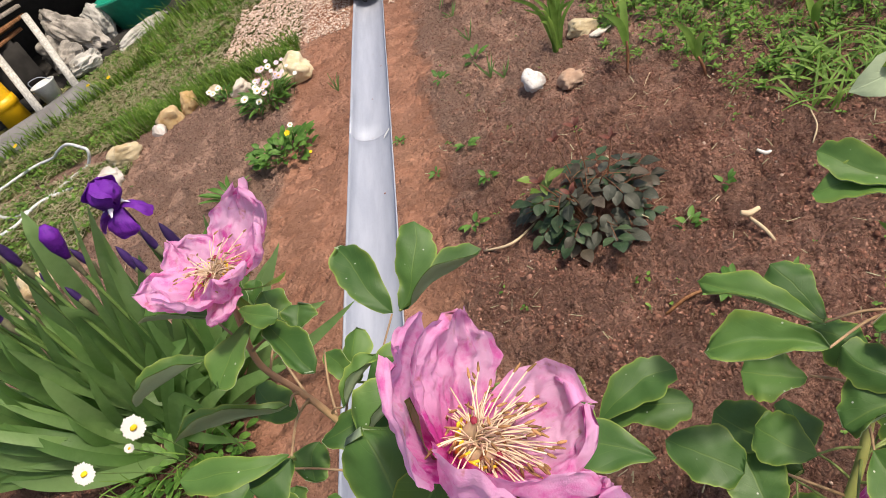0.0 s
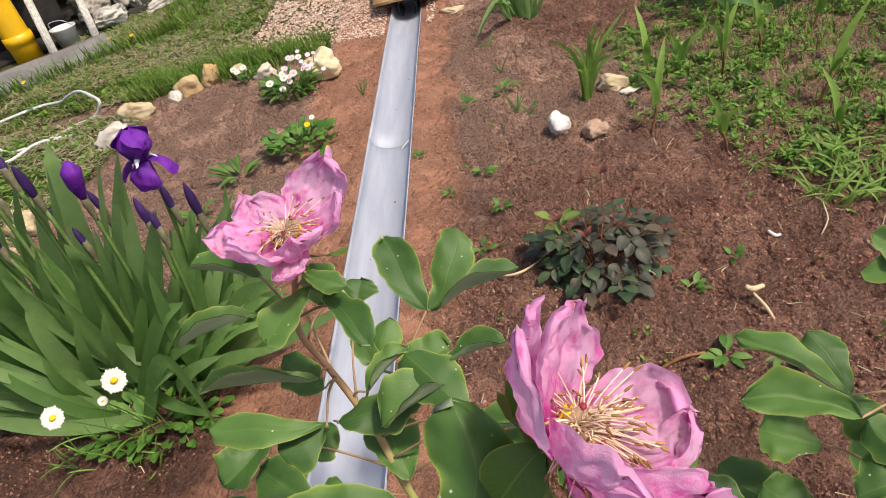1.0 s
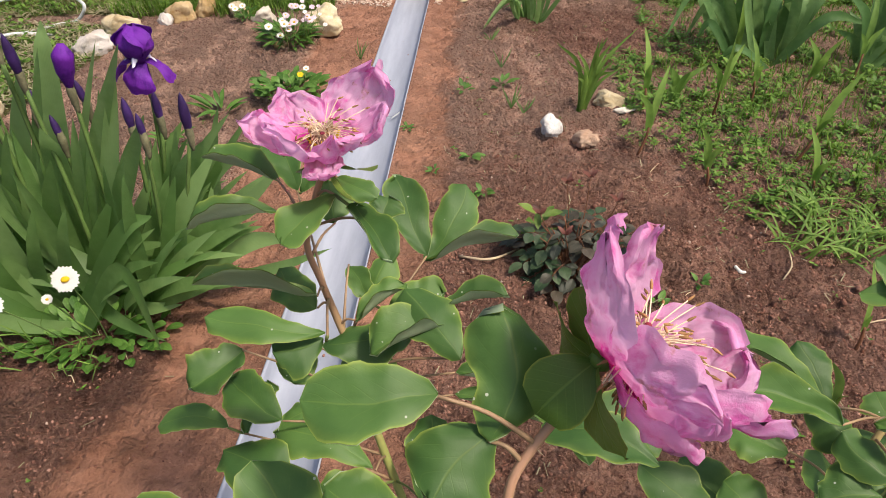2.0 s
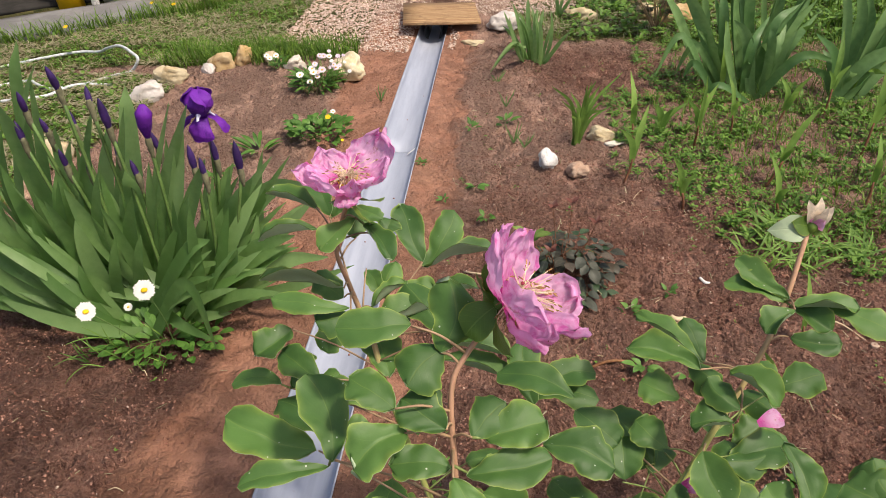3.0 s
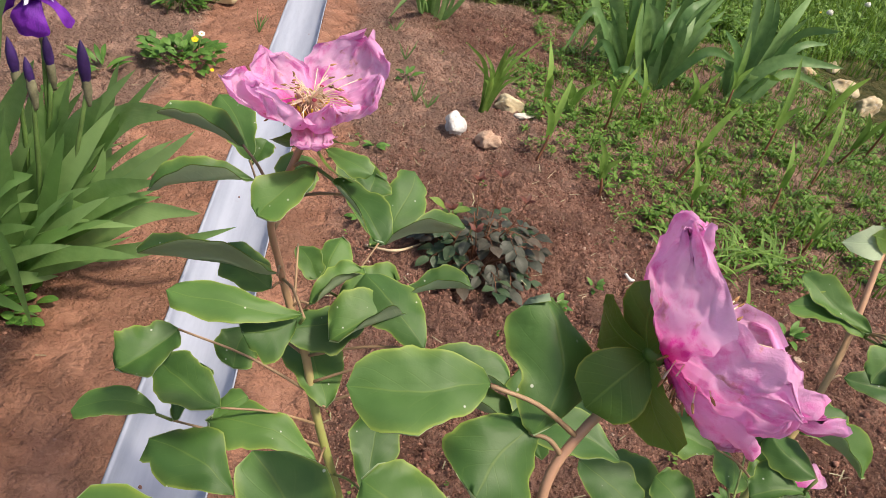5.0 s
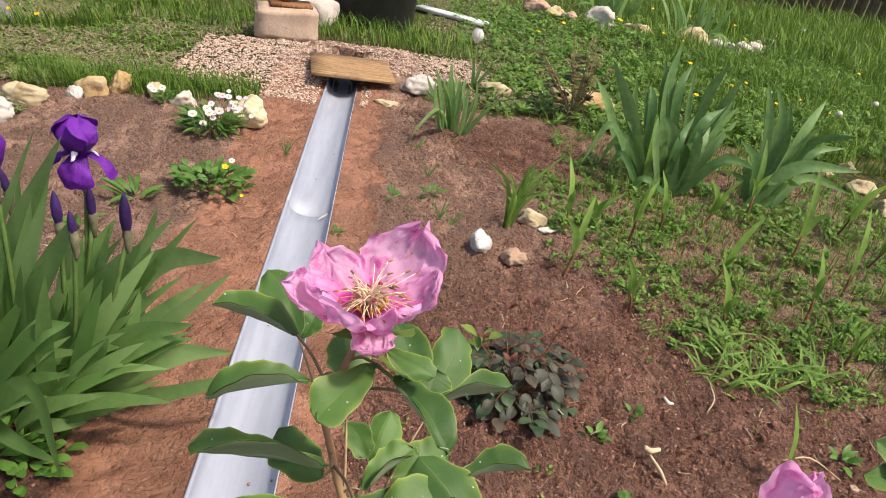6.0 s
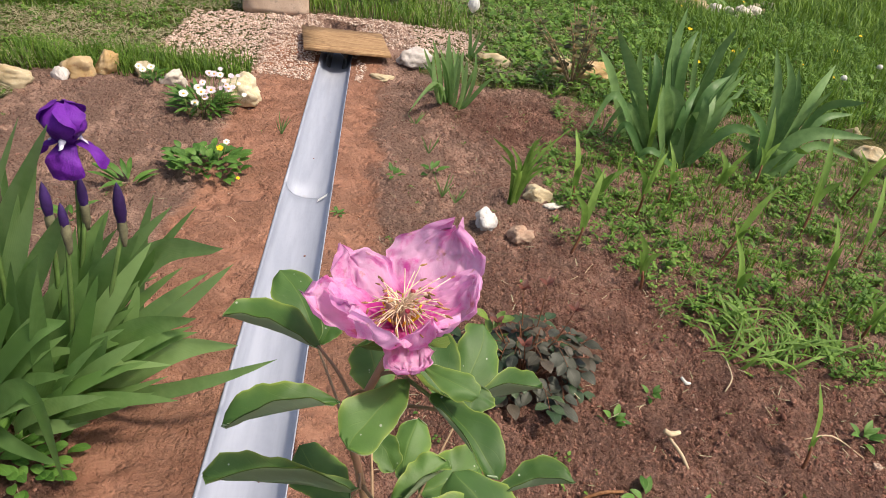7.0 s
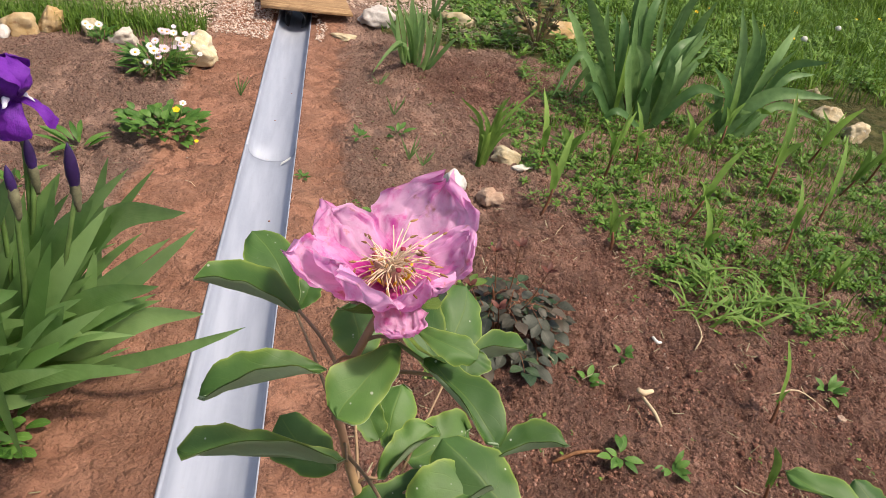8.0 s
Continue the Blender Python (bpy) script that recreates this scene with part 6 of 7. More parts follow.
peony_leaf((0.161, -1.731, 0.403), (0.075, -1.688, 0.419), 0.062, (0.021, -0.319, 0.948))
peony_leaf((0.279, -1.711, 0.387), (0.282, -1.632, 0.420), 0.053, (0.046, -0.382, 0.923))
peony_leaf((0.088, -1.618, 0.495), (0.041, -1.662, 0.481), 0.053, (0.021, -0.319, 0.948))
peony_leaf((0.486, -1.752, 0.521), (0.388, -1.715, 0.519), 0.049, (-0.088, -0.168, 0.982))
peony_leaf((0.219, -1.711, 0.387), (0.174, -1.719, 0.385), 0.046, (-0.004, -0.254, 0.967))

# leaves of peony stem 2
peony_leaf((0.335, -1.878, 0.705), (0.342, -1.819, 0.756), 0.052, (0.144, -0.659, 0.738))
peony_leaf((0.337, -1.870, 0.704), (0.305, -1.909, 0.688), 0.044, (0.103, -0.458, 0.883))
peony_leaf((0.308, -1.873, 0.733), (0.236, -1.881, 0.735), 0.043, (0.064, -0.375, 0.925))
peony_leaf((0.309, -1.642, 0.501), (0.416, -1.657, 0.494), 0.051, (0.003, -0.380, 0.925))
peony_leaf((0.308, -1.654, 0.482), (0.412, -1.679, 0.474), 0.044, (-0.009, -0.337, 0.942))
peony_leaf((0.438, -1.711, 0.459), (0.426, -1.629, 0.511), 0.048, (0.013, -0.538, 0.843))
peony_leaf((0.440, -1.614, 0.387), (0.538, -1.587, 0.403), 0.051, (-0.052, -0.368, 0.928))
peony_leaf((0.434, -1.613, 0.373), (0.540, -1.623, 0.377), 0.048, (-0.064, -0.284, 0.957))
peony_leaf((0.229, -1.930, 0.608), (0.195, -1.861, 0.652), 0.049, (0.237, -0.441, 0.866))
peony_leaf((0.189, -1.858, 0.529), (0.080, -1.840, 0.556), 0.054, (0.167, -0.359, 0.918))
peony_leaf((0.226, -1.930, 0.599), (0.142, -1.960, 0.598), 0.031, (0.077, -0.237, 0.968))
peony_leaf((0.349, -1.947, 0.630), (0.289, -1.952, 0.632), 0.035, (0.060, -0.332, 0.942))
peony_leaf((0.363, -1.949, 0.623), (0.440, -1.931, 0.628), 0.041, (0.021, -0.376, 0.927))
peony_leaf((0.352, -1.972, 0.645), (0.373, -2.027, 0.624), 0.038, (0.051, -0.342, 0.938))
peony_leaf((0.291, -1.953, 0.581), (0.248, -2.019, 0.561), 0.066, (0.149, -0.381, 0.912))
peony_leaf((0.336, -1.977, 0.520), (0.357, -2.041, 0.493), 0.067, (0.081, -0.363, 0.928))
peony_leaf((0.501, -1.885, 0.489), (0.426, -1.921, 0.475), 0.048, (-0.026, -0.331, 0.943))
peony_leaf((0.443, -1.822, 0.513), (0.522, -1.843, 0.507), 0.062, (-0.033, -0.407, 0.913))
peony_leaf((0.304, -1.930, 0.651), (0.257, -1.971, 0.639), 0.051, (0.078, -0.369, 0.926))
peony_leaf((0.343, -1.929, 0.657), (0.295, -1.903, 0.671), 0.045, (0.078, -0.369, 0.926))
peony_leaf((0.367, -1.930, 0.649), (0.399, -1.896, 0.664), 0.047, (0.034, -0.413, 0.910))
peony_leaf((0.379, -1.926, 0.645), (0.436, -1.909, 0.650), 0.049, (0.008, -0.338, 0.941))
peony_leaf((0.237, -1.944, 0.429), (0.177, -1.980, 0.418), 0.069, (0.023, -0.313, 0.949))
peony_leaf((0.258, -1.889, 0.439), (0.310, -1.938, 0.422), 0.058, (0.023, -0.313, 0.949))
peony_leaf((0.348, -1.895, 0.413), (0.411, -1.942, 0.396), 0.055, (0.023, -0.313, 0.949))
peony_leaf((0.303, -1.618, 0.550), (0.227, -1.655, 0.535), 0.064, (-0.009, -0.337, 0.942))
peony_leaf((0.315, -1.656, 0.535), (0.256, -1.593, 0.565), 0.054, (0.016, -0.423, 0.906))
peony_leaf((0.296, -1.927, 0.680), (0.253, -1.901, 0.690), 0.039, (0.041, -0.294, 0.955))
peony_leaf((0.365, -1.870, 0.487), (0.341, -1.901, 0.474), 0.054, (-0.040, -0.371, 0.928))
peony_leaf((0.375, -1.881, 0.500), (0.423, -1.910, 0.491), 0.051, (-0.026, -0.331, 0.943))
peony_leaf((0.379, -1.879, 0.429), (0.351, -1.922, 0.413), 0.054, (0.049, -0.375, 0.926))
peony_leaf((0.272, -2.022, 0.509), (0.304, -2.063, 0.494), 0.054, (0.050, -0.303, 0.952))

# leaves of peony stem 3
peony_leaf((0.560, -1.754, 0.361), (0.560, -1.698, 0.389), 0.058, (-0.073, -0.434, 0.898))
peony_leaf((0.531, -1.785, 0.363), (0.550, -1.870, 0.328), 0.051, (-0.063, -0.389, 0.919))
peony_leaf((0.627, -1.774, 0.391), (0.608, -1.867, 0.348), 0.064, (-0.114, -0.396, 0.911))
peony_leaf((0.658, -1.669, 0.505), (0.577, -1.600, 0.528), 0.047, (-0.113, -0.433, 0.894))
peony_leaf((0.637, -1.720, 0.542), (0.553, -1.689, 0.544), 0.038, (-0.099, -0.337, 0.936))
peony_leaf((0.662, -1.665, 0.504), (0.640, -1.612, 0.533), 0.039, (-0.113, -0.518, 0.848))
peony_leaf((0.647, -1.652, 0.487), (0.680, -1.692, 0.474), 0.041, (-0.112, -0.389, 0.914))
peony_leaf((0.683, -1.695, 0.518), (0.732, -1.743, 0.506), 0.052, (-0.157, -0.391, 0.907))
peony_leaf((0.677, -1.865, 0.586), (0.693, -1.923, 0.560), 0.042, (-0.181, -0.440, 0.880))
peony_leaf((0.742, -1.686, 0.614), (0.705, -1.712, 0.594), 0.038, (-0.180, -0.436, 0.882))
peony_leaf((0.760, -1.628, 0.577), (0.689, -1.591, 0.579), 0.035, (-0.162, -0.365, 0.917))
peony_leaf((0.759, -1.630, 0.584), (0.706, -1.570, 0.605), 0.033, (-0.175, -0.459, 0.871))
peony_leaf((0.757, -1.649, 0.590), (0.831, -1.665, 0.600), 0.041, (-0.194, -0.347, 0.918))
peony_leaf((0.760, -1.645, 0.584), (0.803, -1.682, 0.576), 0.034, (-0.215, -0.436, 0.874))
peony_leaf((0.795, -1.650, 0.590), (0.863, -1.701, 0.585), 0.038, (-0.194, -0.347, 0.918))
peony_leaf((0.785, -1.612, 0.505), (0.851, -1.631, 0.512), 0.039, (-0.199, -0.376, 0.905))
peony_leaf((0.807, -1.591, 0.385), (0.872, -1.581, 0.406), 0.058, (-0.212, -0.424, 0.880))
peony_leaf((0.798, -1.590, 0.385), (0.789, -1.553, 0.402), 0.038, (-0.220, -0.462, 0.859))
peony_leaf((0.690, -1.742, 0.495), (0.656, -1.697, 0.509), 0.042, (-0.157, -0.391, 0.907))
peony_leaf((0.684, -1.744, 0.476), (0.633, -1.746, 0.467), 0.052, (-0.152, -0.351, 0.924))
peony_leaf((0.620, -1.722, 0.395), (0.580, -1.684, 0.406), 0.055, (-0.079, -0.362, 0.929))
peony_leaf((0.757, -1.583, 0.359), (0.801, -1.619, 0.354), 0.050, (-0.202, -0.386, 0.900))
peony_leaf((0.639, -1.674, 0.444), (0.589, -1.650, 0.446), 0.060, (-0.084, -0.289, 0.954))
peony_leaf((0.597, -1.853, 0.270), (0.575, -1.808, 0.283), 0.060, (-0.098, -0.316, 0.944))
peony_leaf((0.742, -1.643, 0.313), (0.791, -1.614, 0.336), 0.051, (-0.202, -0.386, 0.900))
peony_leaf((0.677, -1.922, 0.551), (0.659, -1.898, 0.557), 0.040, (-0.169, -0.367, 0.915))
peony_leaf((0.656, -1.747, 0.422), (0.673, -1.813, 0.401), 0.056, (-0.113, -0.331, 0.937))
peony_leaf((0.501, -1.672, 0.407), (0.556, -1.722, 0.395), 0.056, (-0.081, -0.326, 0.942))

# leaves of peony stem 4
peony_leaf((0.803, -1.996, 0.625), (0.727, -1.988, 0.610), 0.034, (-0.219, -0.295, 0.930))
peony_leaf((0.810, -1.976, 0.615), (0.766, -1.931, 0.620), 0.037, (-0.243, -0.345, 0.907))
peony_leaf((0.852, -1.894, 0.575), (0.807, -1.839, 0.586), 0.035, (-0.269, -0.398, 0.877))
peony_leaf((0.800, -1.980, 0.666), (0.815, -1.939, 0.695), 0.026, (-0.320, -0.472, 0.821))
peony_leaf((0.847, -1.933, 0.549), (0.892, -1.983, 0.545), 0.054, (-0.277, -0.331, 0.902))
peony_leaf((0.812, -1.980, 0.601), (0.826, -2.013, 0.593), 0.035, (-0.243, -0.345, 0.907))
peony_leaf((0.850, -1.914, 0.589), (0.900, -1.887, 0.614), 0.029, (-0.277, -0.331, 0.902))
peony_leaf((0.707, -2.009, 0.565), (0.631, -2.002, 0.554), 0.050, (-0.162, -0.310, 0.937))
peony_leaf((0.704, -2.007, 0.572), (0.683, -1.983, 0.578), 0.036, (-0.173, -0.371, 0.912))
peony_leaf((0.701, -2.034, 0.599), (0.728, -2.072, 0.593), 0.049, (-0.207, -0.303, 0.930))
peony_leaf((0.696, -2.019, 0.551), (0.665, -2.046, 0.536), 0.044, (-0.162, -0.310, 0.937))
peony_leaf((0.788, -1.904, 0.531), (0.751, -1.871, 0.534), 0.063, (-0.255, -0.362, 0.897))
peony_leaf((0.763, -1.978, 0.578), (0.717, -1.996, 0.558), 0.039, (-0.243, -0.345, 0.907))
peony_leaf((0.787, -1.902, 0.538), (0.778, -1.854, 0.555), 0.051, (-0.255, -0.362, 0.897))
peony_leaf((0.646, -1.854, 0.273), (0.689, -1.832, 0.285), 0.063, (-0.098, -0.316, 0.944))
peony_leaf((0.874, -1.851, 0.318), (0.820, -1.894, 0.301), 0.048, (-0.099, -0.252, 0.963))
peony_leaf((0.546, -1.882, 0.311), (0.498, -1.859, 0.316), 0.089, (-0.070, -0.325, 0.943))
peony_leaf((0.706, -2.068, 0.586), (0.765, -2.078, 0.595), 0.037, (-0.186, -0.242, 0.952))


# shaded leaves low in the bush
for k in range(210):
    a = rp.uniform(0, 6.283)
    st = STEMS[k % 4]
    p = st[rp.randrange(4, 22)]
    d = V(math.cos(a), math.sin(a), rp.uniform(-0.1, 0.5)).normalized()
    b = p + d * rp.uniform(0.03, 0.13)
    if 0.06 < b.z < 0.37 and b.x > 0.22:
        peony_leaf(b, b + V(d.x, d.y, rp.uniform(-0.6, 0.25)).normalized() * rp.uniform(0.07, 0.10), rp.uniform(0.045, 0.062), V(d.x * 0.2, d.y * 0.2 - 0.2, 1))


def petal(sheet, base, tip, width, axis, bow, cup, r):
    """A broad crumpled petal: narrow claw, round ruffled top, hollow towards the flower's axis."""
    span = tip - base
    ln = span.length
    inn = unit(axis - span * (axis.dot(span) / span.length_squared))
    across = unit(span.cross(inn))
    k1, k2 = r.uniform(0, 50), r.uniform(0, 50)
    nu, nv = 34, 30
    verts, uvs = [], []
    for j in range(nv + 1):
        t = j / nv
        w = width * 0.5 * (0.20 + 0.80 * math.sin(math.pi * 0.5 * min(1.0, t / 0.62)) ** 1.2) * (1.0 if t < 0.62 else max(0.004, 1 - ((t - 0.62) / 0.381) ** 2.2) ** 0.5)
        for i in range(nu + 1):
            u = 2 * i / nu - 1
            ruffle = 1 + t ** 4 * (0.16 * noise.noise(V(u * 2.0, k1, 0)) + 0.10 * noise.noise(V(u * 6, k2, 1)) + 0.05 * noise.noise(V(u * 15, k1, 5)))
            ww = w * (1 + 0.20 * noise.noise(V(t * 5, k1, 3 if u < 0 else 8)))
            fold = 0.070 * noise.noise(V(u * 3.4, t * 1.3, k1)) + 0.045 * noise.noise(V(u * 8, t * 2.5, k2)) + 0.018 * noise.noise(V(u * 15, t * 7, k1))
            p = base + span * (t * ruffle) - inn * (bow * ln * 4 * t * (1 - t) ** 0.8 * 0.9) + across * (u * ww) + inn * (cup * u * u * ww + fold * ln * (0.25 + t) * (0.7 + 0.6 * abs(u)))
            q = p * 60
            verts.append(p + (Vector(noise.noise_vector(q)) * 0.0042 + Vector(noise.noise_vector(q * 2.3)) * 0.0023 + Vector(noise.noise_vector(q * 5)) * 0.0009) * min(1.0, 0.3 + t))
            uvs.append((i / nu, t))
    faces = [(j * (nu + 1) + i, j * (nu + 1) + i + 1, (j + 1) * (nu + 1) + i + 1, (j + 1) * (nu + 1) + i) for j in range(nv) for i in range(nu)]
    return sheet.add(verts, faces, uvs)


def peony_flower(base, axis, petals, sepals, label, stamens=70, seed=1):
    """A worn open bloom: petals from base to the given tips, a tangle of stamens, three carpels, green sepals."""
    r = random.Random(seed)
    base, axis = Vector(base), unit(Vector(axis))
    core = Sheet()
    stone_shape(core, base - axis * 0.003, (0.0062, 0.0062, 0.006), seed, 0, 2, 0.08)
    flower = part("flower", core, PEONY_BRACT, peony, label)
    for tip, width, bow, cup in petals:
        part("petal", petal(Sheet(), base, Vector(tip), width, axis, bow, cup, r), PEONY_PETAL, flower)
    for tip, width in sepals:
        s = Sheet()
        blade(s, base - axis * 0.006, tip, width, V(-0.3, -0.9, 0.1) - axis, 0.14, profile_leaflet, nu=6, nv=8, fold=0.1, wave=0.05, rng=r)
        part("sepal", s, PEONY_BRACT, flower)
    a = unit(axis.cross(V(0.3, 0.2, 0.9)))
    b = axis.cross(a)
    fil, anth = Sheet(), Sheet()
    for k in range(stamens):
        q, tilt = r.uniform(0, 6.283), r.uniform(0.15, 1.1)
        d = (a * math.cos(q) + b * math.sin(q)) * math.sin(tilt) + axis * math.cos(tilt)
        ln = r.uniform(0.007, 0.018)
        bend = V(r.uniform(-1, 1), r.uniform(-1, 1), r.uniform(-1, 0.6)) * 0.019
        p0 = base + axis * 0.012 + d * 0.005
        p1 = p0 + d * ln * 0.5 + bend * 0.6
        p2 = p0 + d * ln * 0.85 + bend * 1.3 + V(0, 0, -0.003)
        tube(fil, [p0, p1, p2], [0.0005, 0.00045, 0.0004], 4, 4)
        if r.random() < 0.75:
            e = unit(p2 - p1 + V(r.uniform(-1, 1), r.uniform(-1, 1), -0.6) * 0.008)
            tube(anth, [p2, p2 + e * 0.002, p2 + e * r.uniform(0.004, 0.007)], [0.0005, 0.0009, 0.0004], 5, 2)
    tagged(part("filament_tuft", fil, FILAMENT, flower, "pale pinkish yellow stamen filaments"), kind="stuff")
    tagged(part("anther_tuft", anth, STAMEN, flower, "dried golden brown anthers"), kind="stuff")
    ring = Sheet()
    for k in range(30):
        q = k * 0.2094 * 2
        d = a * math.cos(q) + b * math.sin(q)
        p0 = base + axis * 0.006 + d * 0.007
        tube(ring, [p0, p0 + axis * 0.006 + d * 0.004, p0 + axis * r.uniform(0.009, 0.013) + d * 0.007], [0.0009, 0.0009, 0.0007], 4, 2)
    tagged(part("stamen_ring", ring, FRESH_STAMEN, flower, "bright yellow inner stamens"), kind="stuff")
    for k in range(3):
        q = k * 2.094 + 0.6
        d = unit(axis + (a * math.cos(q) + b * math.sin(q)) * 0.45)
        part("carpel", tube(Sheet(), [base, base + d * 0.010, base + d * 0.020, base + d * 0.027], [0.003, 0.0046, 0.0034, 0.0012], 7, 3), PISTIL, flower)
        s = Sheet()
        stone_shape(s, base + d * 0.027, (0.0018, 0.0022, 0.0012), k, 0, 2, 0.2)
        part("stigma", s, CRIMSON, flower, "dark crimson stigma")


peony_flower((0.196, -1.602, 0.724), (-0.06, -0.16, 1.0),
             [((0.232, -1.548, 0.772), 0.078, 0.16, 0.30), ((0.154, -1.560, 0.757), 0.050, 0.14, 0.30), ((0.132, -1.612, 0.754), 0.056, 0.12, 0.35), ((0.244, -1.592, 0.758), 0.046, 0.18, 0.40),
              ((0.162, -1.640, 0.762), 0.068, 0.20, 0.40), ((0.202, -1.653, 0.728), 0.036, 0.02, 0.0), ((0.214, -1.640, 0.752), 0.056, 0.22, 0.40)],
             [((0.240, -1.640, 0.690), 0.030), ((0.165, -1.585, 0.690), 0.026), ((0.235, -1.575, 0.695), 0.028)],
             "open pink peony flower with ragged faded petals", 95, 2)
peony_flower((0.393, -1.861, 0.754), (0.88, -0.02, 0.47),
             [((0.388, -1.848, 0.820), 0.092, 0.16, 0.30), ((0.414, -1.818, 0.802), 0.072, 0.10, 0.22), ((0.462, -1.858, 0.758), 0.068, 0.10, 0.25), ((0.458, -1.903, 0.760), 0.044, 0.10, 0.45),
              ((0.430, -1.914, 0.775), 0.078, 0.14, 0.30), ((0.430, -1.905, 0.738), 0.050, 0.16, 0.30)],
             [((0.372, -1.826, 0.752), 0.050), ((0.358, -1.876, 0.726), 0.044), ((0.402, -1.898, 0.722), 0.044), ((0.384, -1.846, 0.790), 0.036)],
             "pink peony flower turned sideways with browned petals", 180, 5)
peony_flower((0.880, -1.905, 0.588), (0.6, -0.5, 0.6),
             [((0.880, -1.890, 0.655), 0.060, 0.14, 0.3), ((0.905, -1.955, 0.630), 0.060, 0.14, 0.3), ((0.895, -1.950, 0.560), 0.060, 0.14, 0.3), ((0.945, -1.900, 0.620), 0.060, 0.14, 0.3), ((0.930, -1.890, 0.570), 0.055, 0.12, 0.3)],
             [((0.860, -1.900, 0.625), 0.03), ((0.870, -1.92, 0.56), 0.03)], "pink peony flower hanging open at the edge of the bush", 60, 9)
# withered flower head on the tallest stem
head = part("withered_flower", stone_shape(Sheet(), (0.803, -1.542, 0.640), (0.010, 0.010, 0.012), 4, 0, 2, 0.2), PEONY_BRACT, peony, "withered flower head with shrivelled petals")
for k, (d, w, m) in enumerate((((0.004, 0.004, 0.044), 0.018, SPENT), ((-0.012, 0.002, 0.040), 0.016, SPENT), ((0.020, -0.004, 0.034), 0.018, SPENT), ((0.010, -0.010, 0.038), 0.014, SPENT), ((0.010, -0.012, 0.018), 0.022, PEONY_PETAL), ((-0.030, -0.008, 0.010), 0.030, PEONY_BRACT), ((0.016, -0.012, 0.004), 0.024, PEONY_BRACT), ((-0.058, -0.006, -0.004), 0.038, PEONY_UNDER))):
    b = V(0.803, -1.542, 0.640)
    s = Sheet()
    blade(s, b, b + Vector(d), w, V(0, -1, 0.6), 0.12, nu=4, nv=6, fold=0.2, wave=0.12, rng=rp)
    part("shrivelled_petal" if k < 5 else "sepal", s, m, head)


def fallen_petal(x, y, z, size, label, turn):
    s = Sheet()
    d = V(math.cos(turn), math.sin(turn), 0.1) * size
    blade(s, V(x, y, z) - d * 0.5, V(x, y, z) + d * 0.5, size * 0.75, V(0, -0.5, 1), 0.1, profile_petal, nu=6, nv=7, fold=0.0, wave=0.08, cup=0.3, rng=rp)
    single("fallen_petal", s, PEONY_PETAL, label, "petal", "fallen petals")


fallen_petal(0.764, -1.677, 0.408, 0.036, "pink petal caught on a peony leaf", 0.3)
fallen_petal(0.478, -1.878, 0.300, 0.036, "faded pink petal fallen low into the peony bush", 0.8)
fallen_petal(0.650, -1.76, 0.368, 0.034, "curled pink petal lying on a peony leaf", 0.1)


# ---- small plants along the left bed ----
def herb(name, x, y, r, count, leaf, width, label, category, material, seed, height=0.05, name_leaf="leaf"):
    q = random.Random(seed)
    p = thing(name, label, category, at=(x, y, gz(x, y)))
    for k in range(count):
        a, d = q.uniform(0, 6.283), r * math.sqrt(q.random())
        b = V(x + math.cos(a) * d * 0.5, y + math.sin(a) * d * 0.4, gz(x, y) + height * q.uniform(0.1, 0.9))
        o = V(math.cos(a), math.sin(a), q.uniform(-0.1, 0.8)).normalized() * leaf * q.uniform(0.7, 1.1)
        s = Sheet()
        blade(s, b, b + o, width * q.uniform(0.8, 1.1), V(0, -0.3, 1), 0.1, nu=2, nv=5, fold=0.25, wave=0.08, rng=q)
        part(name_leaf, s, material, p)
    return p


def small_bloom(parent, c, r, petals, disc, n, normal=(0.1, -0.5, 0.8)):
    """A little flower on its plant: ray petals and a disc."""
    nn = unit(Vector(normal))
    a = unit(nn.cross(V(0.2, 0.9, 0.1)))
    b = nn.cross(a)
    s = Sheet()
    for k in range(n):
        q = 2 * math.pi * k / n
        o = a * math.cos(q) + b * math.sin(q)
        blade(s, Vector(c) + o * r * 0.2, Vector(c) + o * r + nn * r * 0.12, r * 5.0 / n, nn, 0.08, profile_petal, nu=2, nv=3, fold=0.05)
    f = part("flower", s, petals, parent)
    d = Sheet()
    stone_shape(d, Vector(c) + nn * r * 0.05, (r * 0.28, r * 0.28, r * 0.18), 2, 0, 1, 0.05)
    part("disc", d, disc, f)
    foot = V(c[0] * 0.7 + parent.location.x * 0.3, c[1] * 0.7 + parent.location.y * 0.3, parent.location.z)
    part("stalk", tube(Sheet(), [foot, Vector(c) - nn * 0.002], [0.0012, 0.0012], 5, 1), PEONY_STEM, parent)


